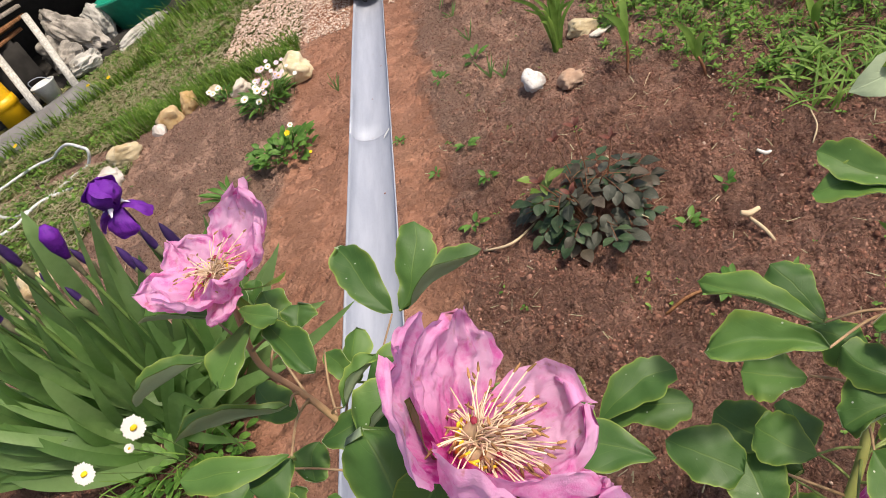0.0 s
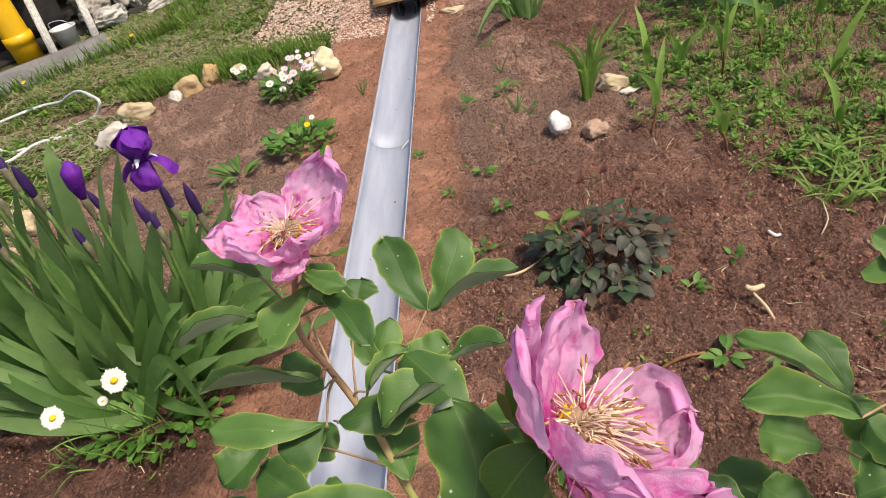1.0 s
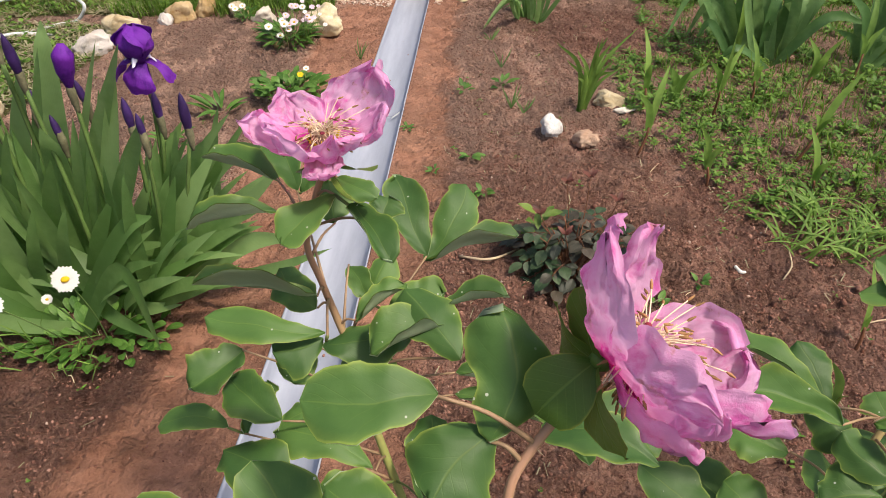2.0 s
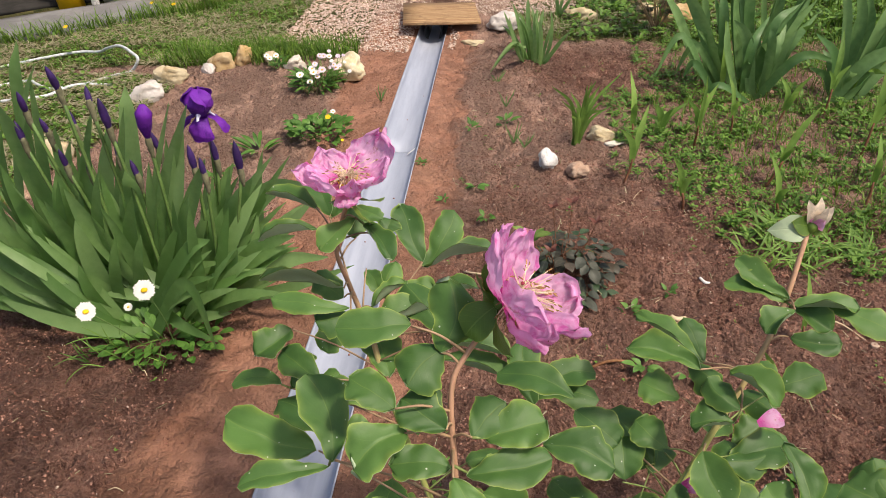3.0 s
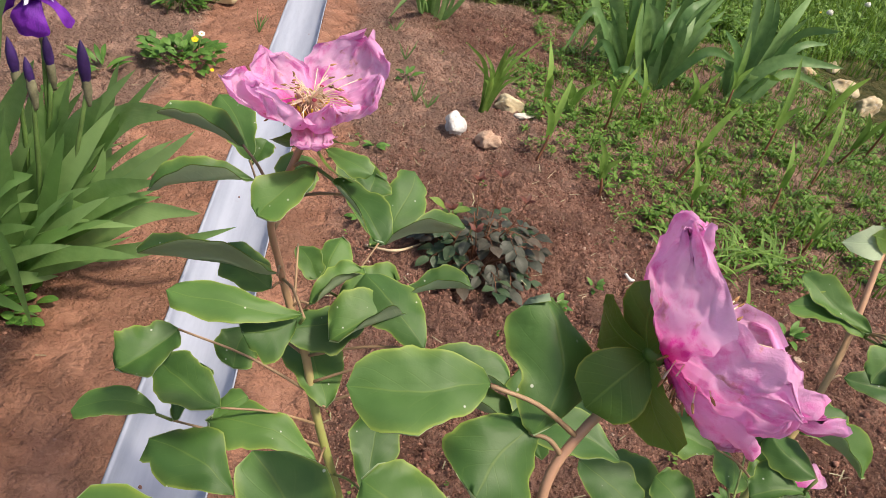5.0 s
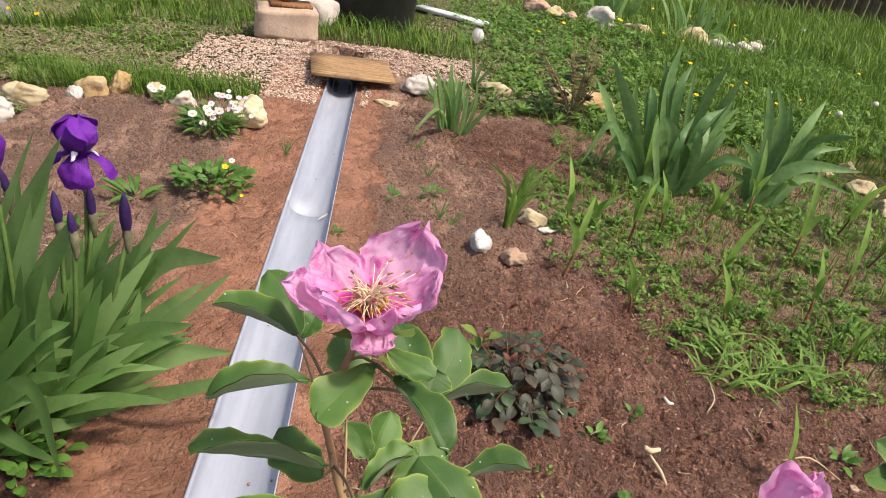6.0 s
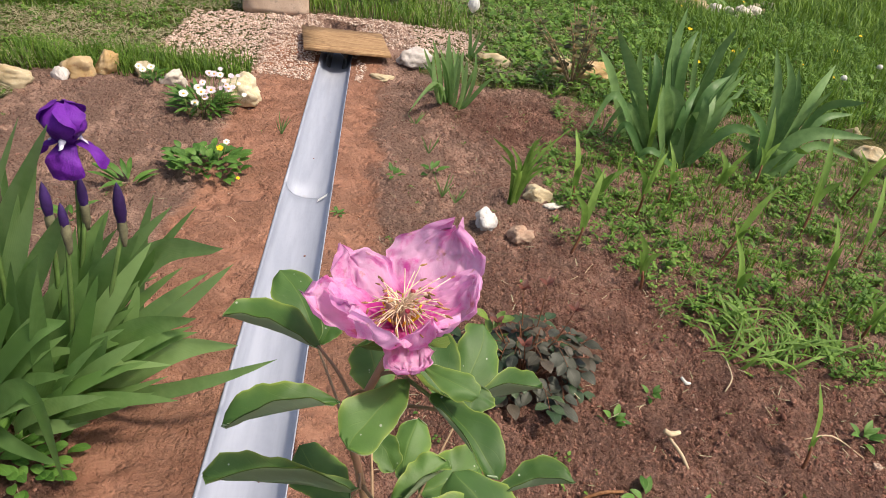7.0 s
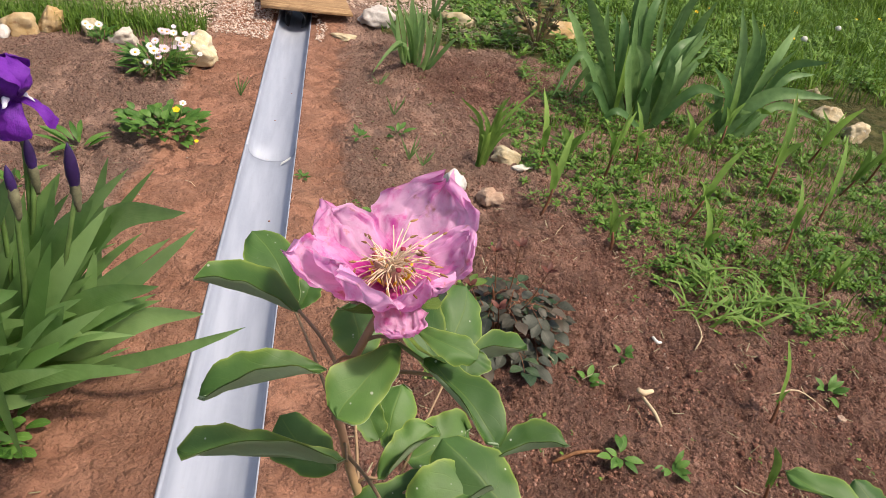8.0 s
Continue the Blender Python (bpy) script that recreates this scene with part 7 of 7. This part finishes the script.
daisies = herb("daisy_plant", -0.45, 0.55, 0.16, 130, 0.070, 0.014, "daisy plant with white and pinkish flowers beside the rock", "daisy plant", WEED_LEAF, 31, 0.07)
rd = random.Random(6)
for k in range(14):
    small_bloom(daisies, (-0.375 + rd.uniform(-0.075, 0.085), 0.56 + rd.uniform(-0.08, 0.06), rd.uniform(0.06, 0.165)), rd.uniform(0.007, 0.012), PINKISH if k % 4 else WHITE_PETAL, PINKISH, 7)
for k, (x, y, z, m) in enumerate(((-0.475, 0.428, 0.146, 0), (-0.435, 0.50, 0.135, 1), (-0.41, 0.52, 0.15, 1), (-0.395, 0.50, 0.14, 1), (-0.37, 0.53, 0.15, 1), (-0.45, 0.44, 0.10, 0), (-0.46, 0.47, 0.12, 0), (-0.36, 0.50, 0.125, 1), (-0.345, 0.53, 0.12, 1), (-0.42, 0.46, 0.13, 1), (-0.40, 0.47, 0.10, 1), (-0.385, 0.55, 0.16, 0), (-0.48, 0.46, 0.085, 0))):
    small_bloom(daisies, (x + rd.uniform(-0.03, 0.03), y + rd.uniform(-0.04, 0.04), z + rd.uniform(-0.035, 0.03)), rd.uniform(0.012, 0.018), WHITE_PETAL if m == 0 else PINKISH, YELLOW, 16)
primula = herb("daisy_plant", -0.70, 0.80, 0.06, 24, 0.045, 0.016, "low daisy plant with pale flowers at the edging stones", "daisy plant", WEED_LEAF, 32, 0.05)
for x, y, z in ((-0.72, 0.75, 0.075), (-0.69, 0.76, 0.085), (-0.74, 0.77, 0.08)):
    small_bloom(primula, (x, y, z), 0.015, WHITE_PETAL, YELLOW, 14)
straw = herb("strawberry_plant", -0.33, 0.06, 0.22, 120, 0.046, 0.024, "strawberry-like plant with toothed leaves and small flowers", "plant", WEED_LEAF, 33, 0.06)
small_bloom(straw, (-0.290, 0.080, 0.075), 0.011, YELLOW, YELLOW, 5)
small_bloom(straw, (-0.275, 0.110, 0.085), 0.011, WHITE_PETAL, YELLOW, 6)
small_bloom(straw, (-0.215, -0.03, 0.03), 0.006, YELLOW, YELLOW, 5)
herb("weed_plant", -0.53, -0.06, 0.07, 12, 0.085, 0.018, "narrow-leaved weed rosette in the dug soil", "weed", WEED_LEAF, 34, 0.03)
herb("weed_plant", -0.60, -0.30, 0.06, 10, 0.06, 0.015, "thin grassy weed in the dug soil", "weed", WEED_LEAF, 35, 0.03)
for x, y, r, sd in ((0.27, 0.10, 0.03, 36), (0.30, -0.33, 0.035, 37), (0.34, -0.55, 0.03, 38), (0.28, -0.72, 0.03, 39), (0.72, -0.98, 0.03, 40), (0.83, -0.90, 0.025, 41), (0.72, -1.18, 0.035, 42), (0.82, -1.20, 0.03, 43), (0.40, 0.15, 0.04, 44), (0.95, -1.45, 0.03, 45), (1.30, -0.98, 0.04, 46), (0.20, -0.42, 0.02, 47), (0.10, -0.17, 0.02, 48)):
    herb("seedling", x, y, r, 9, r * 1.1, r * 0.45, "small green weed seedling in the soil", "weed", WEED_LEAF, sd, r * 0.6)
herb("rose_shoot", 0.47, -0.80, 0.03, 7, 0.055, 0.022, "pale green young shoot beside the rose bush", "shoot", PEONY_BRACT, 49, 0.11)
for k, (x, y, h) in enumerate(((-0.14, 0.42, 0.09), (0.40, 0.33, 0.08), (0.43, 0.02, 0.10), (0.36, 0.62, 0.07), (0.47, -0.02, 0.06))):
    t = thing("grass_tuft", "thin tuft of grass in the bare soil", "grass", "grass tufts", at=(x, y, gz(x, y)))
    for j in range(7):
        sword(t, V(x, y, gz(x, y)), V(x + rd.uniform(-0.04, 0.04), y + rd.uniform(-0.03, 0.03), gz(x, y) + h * rd.uniform(0.5, 1)), 0.004, V(0, -1, 0.2), 0.03, IRIS_LEAF, rd)
# reddish gladiolus shoots in front of the bush
shoot(1.10, -1.08, 0.13, 2, "young gladiolus shoot with a reddish foot", 0.018, 0.05)
shoot(0.985, -1.26, 0.12, 2, "young gladiolus shoot with a reddish foot", 0.016, 0.05)
shoot(1.52, -0.62, 0.15, 3, "young green gladiolus shoot at the edge of the weeds", 0.02, 0.08)
for x, y in ((1.12, -0.72), (1.22, -0.74), (1.30, -0.68), (1.42, -0.66), (1.18, -0.62)):
    t = thing("grass_tuft", "loose tuft of broad arching grass at the edge of the weeds", "grass", "broad grass tufts", at=(x, y, gz(x, y)))
    for j in range(24):
        a, ln = rd.uniform(0, 6.283), rd.uniform(0.04, 0.15)
        sword(t, V(x + rd.uniform(-0.05, 0.05), y + rd.uniform(-0.04, 0.04), gz(x, y) - 0.004), V(x + math.cos(a) * ln, y + math.sin(a) * ln, gz(x, y) + rd.uniform(0.01, 0.09)), rd.uniform(0.0035, 0.008), V(math.cos(a) * 0.3, -0.5, 1), rd.uniform(0.1, 0.3), GLADIOLUS, rd)

# ---- twigs and chips on the soil ----
PALE_WOOD = plain("pale_twig", (0.62, 0.48, 0.32), 0.8, 0.2)


def twig(points, r, label, material=None):
    s = Sheet()
    tube(s, [(x, y, gz(x, y) + z) for x, y, z in points], [r * 0.8, r, r * 0.7], 6, 4)
    single("twig", s, material or PALE_WOOD, label, "twig", "twigs")


twig([(0.808, -1.030, 0.030), (0.822, -1.033, 0.034), (0.845, -1.026, 0.030)], 0.0066, "pale forked root stub lying on the soil")
twig([(0.822, -1.035, 0.024), (0.832, -1.075, 0.010), (0.838, -1.105, 0.004)], 0.004, "thin pale root lying on the soil")
twig([(0.92, -0.848, 0.008), (0.935, -0.85, 0.010), (0.95, -0.842, 0.006)], 0.0045, "small white chip on the soil", WHITE_PETAL)
twig([(1.03, -0.86, 0.004), (1.055, -0.83, 0.012), (1.075, -0.76, 0.004)], 0.0022, "thin straw-coloured twig on the soil")
twig([(0.29, -0.83, 0.006), (0.36, -0.86, 0.012), (0.43, -0.80, 0.006)], 0.0035, "dry curled straw beside the rose bush")
twig([(0.60, -1.17, 0.005), (0.645, -1.165, 0.008), (0.69, -1.16, 0.005)], 0.004, "dark twig on the soil", BROWN_WOOD)
twig([(1.15, -1.0, 0.005), (1.22, -0.99, 0.018), (1.28, -1.03, 0.005)], 0.002, "thin bent straw on the soil")
twig([(-0.66, -1.62, 0.004), (-0.655, -1.60, 0.010), (-0.65, -1.575, 0.004)], 0.004, "pale wood chip on the soil")
stone(1.282, -1.064, 0.010, 0.009, 0.008, PINK_STONE, "tiny pink pebble on the soil", 61, 0.2, "loose stones")
# curved straws crossing the soil
for k in range(60):
    x, y = rd.uniform(-1.0, 1.4), rd.uniform(-1.9, 0.6)
    if abs(x) > 0.14:
        a, ln = rd.uniform(0, 6.28), rd.uniform(0.015, 0.05)
        if k < 30:
            twig([(x, y, 0.004), (x + math.cos(a) * ln * 0.5, y + math.sin(a) * ln * 0.5 + 0.004, 0.007), (x + math.cos(a) * ln, y + math.sin(a) * ln, 0.004)], 0.0011, "thin straw lying on the soil")

# ---- hose in the lawn ----
HOSE = plain("white_hose", (0.62, 0.64, 0.66), 0.45, 0.5, vary=0.3, scale=70)
hose = thing("garden_hose", "white ribbed garden hose looped in the lawn", "hose", at=(-1.5, 0.75, 0))
for pts in (((-2.22, 0.69, 0.016), (-2.08, 0.85, 0.020), (-1.96, 0.92, 0.020), (-1.83, 1.00, 0.020), (-1.70, 0.98, 0.030), (-1.60, 0.90, 0.075), (-1.49, 0.83, 0.105), (-1.40, 0.76, 0.100), (-1.365, 0.735, 0.060), (-1.42, 0.74, 0.020), (-1.49, 0.70, 0.008), (-1.57, 0.57, 0.016), (-1.69, 0.50, 0.018), (-1.79, 0.55, 0.022), (-1.85, 0.60, 0.020), (-1.93, 0.57, 0.020), (-2.06, 0.48, 0.018)),
            ((-1.44, 0.60, 0.006), (-1.585, 0.535, 0.022), (-1.66, 0.413, 0.020), (-1.76, 0.373, 0.018), (-1.87, 0.333, 0.016), (-2.05, 0.30, 0.012))):
    part("hose_length", tube(Sheet(), [(x, y, gz(x, y) + z) for x, y, z in pts], [0.0072] * len(pts), 10, 7), HOSE, hose)

# ---- far corner with the shed, kerb and junk ----
kd = Vector((0.76, 0.558, 0)).normalized()
kn = Vector((-kd.y, kd.x, 0))
kang = math.atan2(kd.y, kd.x)
kturn = Matrix.Rotation(kang, 3, "Z")
ko = Vector((-2.39, 1.60, 0))


def kp(a, b, z=0.0):
    """A place by metres along the kerb, behind it, and height."""
    return ko + kd * a + kn * b + V(0, 0, z)


sh = Sheet()
box(sh, kp(-0.55, -0.11, -0.005), (2.4, 0.50, 0.07), kturn, 0.008, 8)
tagged(part("pavement", sh, KERB, None), "grey concrete strip along the open shed", "pavement", kind="structure")
# near-black colour gives the shed its dark inside; roof added, out of view
DARK = plain("dark_shed_inside", (0.035, 0.032, 0.030), 0.9, 0.2)
shed = thing("open_shed", "dark open shed behind the kerb", "shed", at=kp(0.2, 1.5, 0))
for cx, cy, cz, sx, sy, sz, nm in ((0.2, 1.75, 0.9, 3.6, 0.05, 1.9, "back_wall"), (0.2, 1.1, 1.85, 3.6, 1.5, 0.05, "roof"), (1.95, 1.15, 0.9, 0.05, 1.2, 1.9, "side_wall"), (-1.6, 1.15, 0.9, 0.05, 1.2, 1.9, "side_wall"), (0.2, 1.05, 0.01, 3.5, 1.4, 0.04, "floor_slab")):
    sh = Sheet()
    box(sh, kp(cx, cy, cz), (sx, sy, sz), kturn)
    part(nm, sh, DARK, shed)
YPAINT = plain("yellow_plastic", (0.80, 0.46, 0.01), 0.4, 0.5, vary=0.12, scale=6)
yp = thing("yellow_pipe", "bright yellow plastic pipe standing at the kerb", "pipe", at=(-2.39, 1.95, 0))
part("pipe", tube(Sheet(), [(-2.39, 1.95, -0.01), (-2.43, 1.97, 0.6), (-2.48, 1.99, 1.3)], [0.080, 0.080, 0.080], 24, 3), YPAINT, yp)
part("collar", tube(Sheet(), [(-2.394, 1.952, 0.10), (-2.398, 1.954, 0.16)], [0.087, 0.087], 24, 1), YPAINT, yp)
WPAINT = wood_material("peeling_white_wood", (0.40, 0.38, 0.35), (0.66, 0.64, 0.60), "Z")
for p0, p1 in ((kp(0.59, 0.13, 0.02), kp(0.66, 0.52, 0.44)), (kp(0.33, 0.11, 0.02), kp(0.38, 0.45, 0.50))):
    sh = Sheet()
    dirv = p1 - p0
    box(sh, (p0 + p1) / 2, (0.045, 0.035, dirv.length), dirv.to_track_quat("Z", "Y").to_matrix(), 0.003, 2)
    single("shed_post", sh, WPAINT, "leaning white-painted timber strut of the shed", "post", "shed posts")


def bowl(profile, o, sides=30):
    """A vessel turned round its upright axis."""
    s, v, f = Sheet(), [], []
    n = len(profile)
    for k in range(sides):
        q = 2 * math.pi * k / sides
        v += [(o.x + r * math.cos(q), o.y + r * math.sin(q), o.z + z) for r, z in profile]
    for k in range(sides):
        for i in range(n - 1):
            a, b = k * n, ((k + 1) % sides) * n
            f.append((a + i, b + i, b + i + 1, a + i + 1))
    return s.add(v, f)


bo = kp(0.45, 0.24, 0.0)
bk = thing("bucket", "white plastic bucket with a wire handle in the shed", "bucket", at=bo)
part("pail", bowl([(0.0, 0.0), (0.055, 0.0), (0.075, 0.11), (0.080, 0.113), (0.080, 0.12), (0.071, 0.12), (0.052, 0.015), (0.0, 0.015)], bo), plain("white_plastic", (0.60, 0.61, 0.62), 0.5, 0.5, vary=0.2), bk)
part("handle", tube(Sheet(), [bo + V(-0.075, 0, 0.115), bo + V(-0.05, -0.03, 0.16), bo + V(0.04, -0.04, 0.165), bo + V(0.075, 0, 0.115)], [0.003] * 4, 6, 5), ZINC, bk)
SACK = plain("woven_sack", (0.36, 0.33, 0.30), 0.85, 0.2, vary=0.45, scale=14)
SACK2 = plain("pale_sheet", (0.50, 0.48, 0.45), 0.8, 0.25, vary=0.35, scale=12)


def sack(p0, p1, w, h, seed, material, label):
    """A slumped, deeply creased sack or sheet lying from one place to another."""
    bm = bmesh.new()
    bmesh.ops.create_icosphere(bm, subdivisions=5, radius=1.0)
    bm.verts.index_update()
    along = p1 - p0
    ax = unit(along)
    ay = unit(V(0, 0, 1).cross(ax))
    az = ax.cross(ay)
    mid, half = (p0 + p1) / 2, along.length * 0.58
    vs = []
    for v in bm.verts:
        p = v.co
        crease = abs(noise.noise(V(p.x * 1.3 + p.y, p.y * 2.2, p.z * 2.2) + V(seed * 3.1, 0, 0)))
        fine = abs(noise.noise(V(p.x * 2.0 - p.z, p.y * 4.6, p.z * 4.6) + V(0, seed * 2.3, 0)))
        k = 1.12 + 0.35 * noise.noise(p * 1.3 + V(seed, 5, 0)) - 0.45 * crease - 0.20 * fine + 0.04 * noise.noise(p * 9)
        vs.append(mid + (ax * p.x * half + ay * p.y * w + az * p.z * h) * k)
    s = Sheet()
    s.add(vs, [tuple(v.index for v in f.verts) for f in bm.faces])
    bm.free()
    single("sack", s, material, label, "sack", "sacks")


sack(kp(0.78, 0.80, 0.33), kp(0.93, 0.50, 0.06), 0.10, 0.09, 1, SACK, "crumpled grey woven sack slumped in the shed")
sack(kp(0.66, 0.32, 0.05), kp(0.84, 0.36, 0.07), 0.09, 0.06, 2, SACK2, "crumpled pale plastic sheet in the shed")
sack(kp(1.03, 0.80, 0.24), kp(1.06, 0.72, 0.05), 0.09, 0.10, 3, SACK2, "creased pale grey sacking against the basin")
sack(kp(0.62, 0.80, 0.10), kp(0.86, 0.76, 0.14), 0.16, 0.14, 4, SACK, "slumped dusty grey sack at the back of the shed")
sack(kp(0.98, 0.26, 0.02), kp(1.36, 0.42, 0.03), 0.06, 0.05, 5, SACK2, "rolled pale sheet lying at the shed edge")
sack(kp(0.62, 0.50, 0.08), kp(0.80, 0.56, 0.10), 0.09, 0.09, 6, SACK, "folded beige sacking on the shed floor")
go = kp(1.34, 0.74, 0.02)
single("basin", bowl([(0.0, 0.0), (0.20, 0.0), (0.24, 0.20), (0.26, 0.21), (0.26, 0.225), (0.23, 0.225), (0.18, 0.03), (0.0, 0.03)], go, 36), plain("green_plastic", (0.010, 0.31, 0.21), 0.4, 0.5, vary=0.2), "green plastic basin among the sacks", "basin")
for k, (a, b, z, ln, tilt) in enumerate(((0.40, 0.62, 0.42, 0.62, 30), (0.42, 0.70, 0.48, 0.55, 10), (0.36, 0.60, 0.36, 0.6, 38), (0.46, 0.76, 0.53, 0.5, 5), (0.30, 0.72, 0.40, 0.6, 20))):
    sh = Sheet()
    box(sh, kp(a, b, z), (ln, 0.075, 0.022), Matrix.Rotation(kang + radians(tilt), 3, "Z"), 0.003, 2)
    single("timber_offcut", sh, GREY_WOOD if k % 2 else BROWN_WOOD, "old brown timber offcut stacked in the shed", "timber", "timber stack")
# added box, near-black, fills in the dark space below the planks
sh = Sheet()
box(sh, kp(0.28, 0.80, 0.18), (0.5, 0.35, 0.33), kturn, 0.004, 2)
single("crate", sh, DARK, "dark box added for the black gap under the stacked timber", "crate")

# ---- behind the beds ----
tul = thing("white_tulip", "white tulip-like flower on a thin stem at the gravel edge", "flower", at=(0.68, 1.62, gz(0.68, 1.62)))
part("stem", tube(Sheet(), [(0.68, 1.62, 0.0), (0.682, 1.66, 0.12), (0.678, 1.70, 0.235)], [0.004, 0.0035, 0.003], 6, 4), PEONY_STEM, tul)
for k in range(6):
    a = k * 1.047
    d = V(math.cos(a), math.sin(a), 0)
    c = V(0.678, 1.70, 0.235)
    s = Sheet()
    blade(s, c, c + d * 0.018 + V(0, 0, 0.075), 0.045, -d, -0.25, profile_petal, nu=4, nv=7, fold=0, wave=0.07, cup=0.3, rng=rd)
    part("petal", s, WHITE_PETAL, tul)
for k in range(3):
    sword(tul, V(0.68, 1.62, 0), V(0.66 + 0.05 * k, 1.60, 0.20 - 0.03 * k), 0.02, V(0, -1, 0.3), 0.04, IRIS_LEAF, rd)
bush = thing("rose_bush", "thin brownish rose bush at the lawn edge", "rose bush", at=(1.18, 1.35, gz(1.18, 1.35)))
rb = random.Random(14)
for k in range(16):
    a = rb.uniform(0, 6.283)
    top = V(1.18 + math.cos(a) * 0.22 * rb.random() - 0.04, 1.35 + math.sin(a) * 0.14, rb.uniform(0.18, 0.44))
    foot = V(1.18, 1.35, 0)
    part("stem", tube(Sheet(), [foot, foot.lerp(top, 0.5) + V(0.01, 0, 0.02), top], [0.004, 0.003, 0.002], 5, 3), RED_STEM, bush)
    for j in range(9):
        b = rb.uniform(0, 6.283)
        d = V(math.cos(b), math.sin(b), rb.uniform(-0.3, 0.4)).normalized()
        p = foot.lerp(top, rb.uniform(0.45, 1.0))
        s = Sheet()
        blade(s, p, p + d * rb.uniform(0.035, 0.055), 0.028, V(0, -0.3, 1), 0.05, nu=2, nv=4, fold=0.2, rng=rb)
        part("leaf", s, BRONZE_LEAF, bush)
FENCE = wood_material("fence_board", (0.13, 0.10, 0.085), (0.24, 0.19, 0.16), "Z")
fence = thing("board_fence", "grey-brown board fence behind the far grass", "fence", at=(6.0, 7.3, 0))
fa = math.atan2(-1.6, 3.2)
for k in range(34):
    x, y = 3.9 + 0.145 * math.cos(fa) * k, 8.6 + 0.145 * math.sin(fa) * k
    sh = Sheet()
    box(sh, (x, y, 0.75 + 0.02 * math.sin(k * 1.7)), (0.125, 0.022, 1.5), Matrix.Rotation(fa, 3, "Z"))
    part("board", sh, FENCE, fence)
for z in (0.35, 1.15):
    sh = Sheet()
    box(sh, (3.9 + 0.145 * math.cos(fa) * 16.5 + 0.02, 8.6 + 0.145 * math.sin(fa) * 16.5 + 0.035, z), (4.9, 0.04, 0.07), Matrix.Rotation(fa, 3, "Z"))
    part("rail", sh, FENCE, fence)
# dandelions and buttercups in the lawn
for k in range(34):
    x, y = rd.uniform(0.8, 4.0), rd.uniform(1.3, 5.5)
    if turf_at(x, y) > 0.6 and not in_gravel(x, y):
        d = thing("yellow_wildflower", "small yellow wild flower in the lawn", "wild flower", "wild flowers", at=(x, y, gz(x, y)))
        small_bloom(d, (x, y, gz(x, y) + rd.uniform(0.06, 0.12)), rd.uniform(0.010, 0.018), YELLOW, YELLOW, 9, (0, -0.4, 1))
for x, y in ((-1.75, 1.75), (-1.60, 1.72), (-2.05, 1.3)):
    d = thing("yellow_wildflower", "small yellow wild flower in the lawn", "wild flower", "wild flowers", at=(x, y, gz(x, y)))
    small_bloom(d, (x, y, gz(x, y) + 0.07), 0.014, YELLOW, YELLOW, 9, (0, -0.4, 1))
for x, y in ((2.75, 1.55), (3.2, 1.9), (4.2, 4.6)):
    d = thing("dandelion_clock", "round grey-white dandelion seed head on its stalk", "dandelion", "dandelion clocks", at=(x, y, gz(x, y)))
    s = Sheet()
    stone_shape(s, (x, y, gz(x, y) + 0.16), (0.017, 0.017, 0.017), 3, 0, 2, 0.1)
    part("seed_head", s, SEED_HEAD, d)
    part("stalk", tube(Sheet(), [(x, y, gz(x, y)), (x, y, gz(x, y) + 0.15)], [0.0025, 0.002], 5, 1), PEONY_STEM, d)

s = Sheet()
blade(s, (-0.010, 0.100, -0.040), (0.012, 0.112, -0.041), 0.014, (0, 0, 1), 0.1, profile_petal, nu=4, nv=4, fold=0, rng=rd)
single("fallen_petal", s, YELLOW, "small yellow petal lying in the gutter", "petal", "fallen petals")
for x, y, size in ((0.017, -1.118, 0.0042), (0.060, -1.123, 0.0034), (-0.03, -0.62, 0.003), (0.022, -0.35, 0.0035), (-0.012, 0.30, 0.003), (0.03, 0.55, 0.0032), (-0.035, -1.45, 0.0036)):
    s = Sheet()
    stone_shape(s, (x, y, 0.016 - 0.050 * math.sqrt(max(0.0, 1 - (x / 0.0715) ** 2)) ** 0.8), (size, size * 0.7, size * 0.6), int(abs(y) * 100), y * 7, 2, 0.3)
    single("soil_crumb", s, CLOD, "dark crumb of soil lying in the steel gutter", "soil", "crumbs in the gutter")
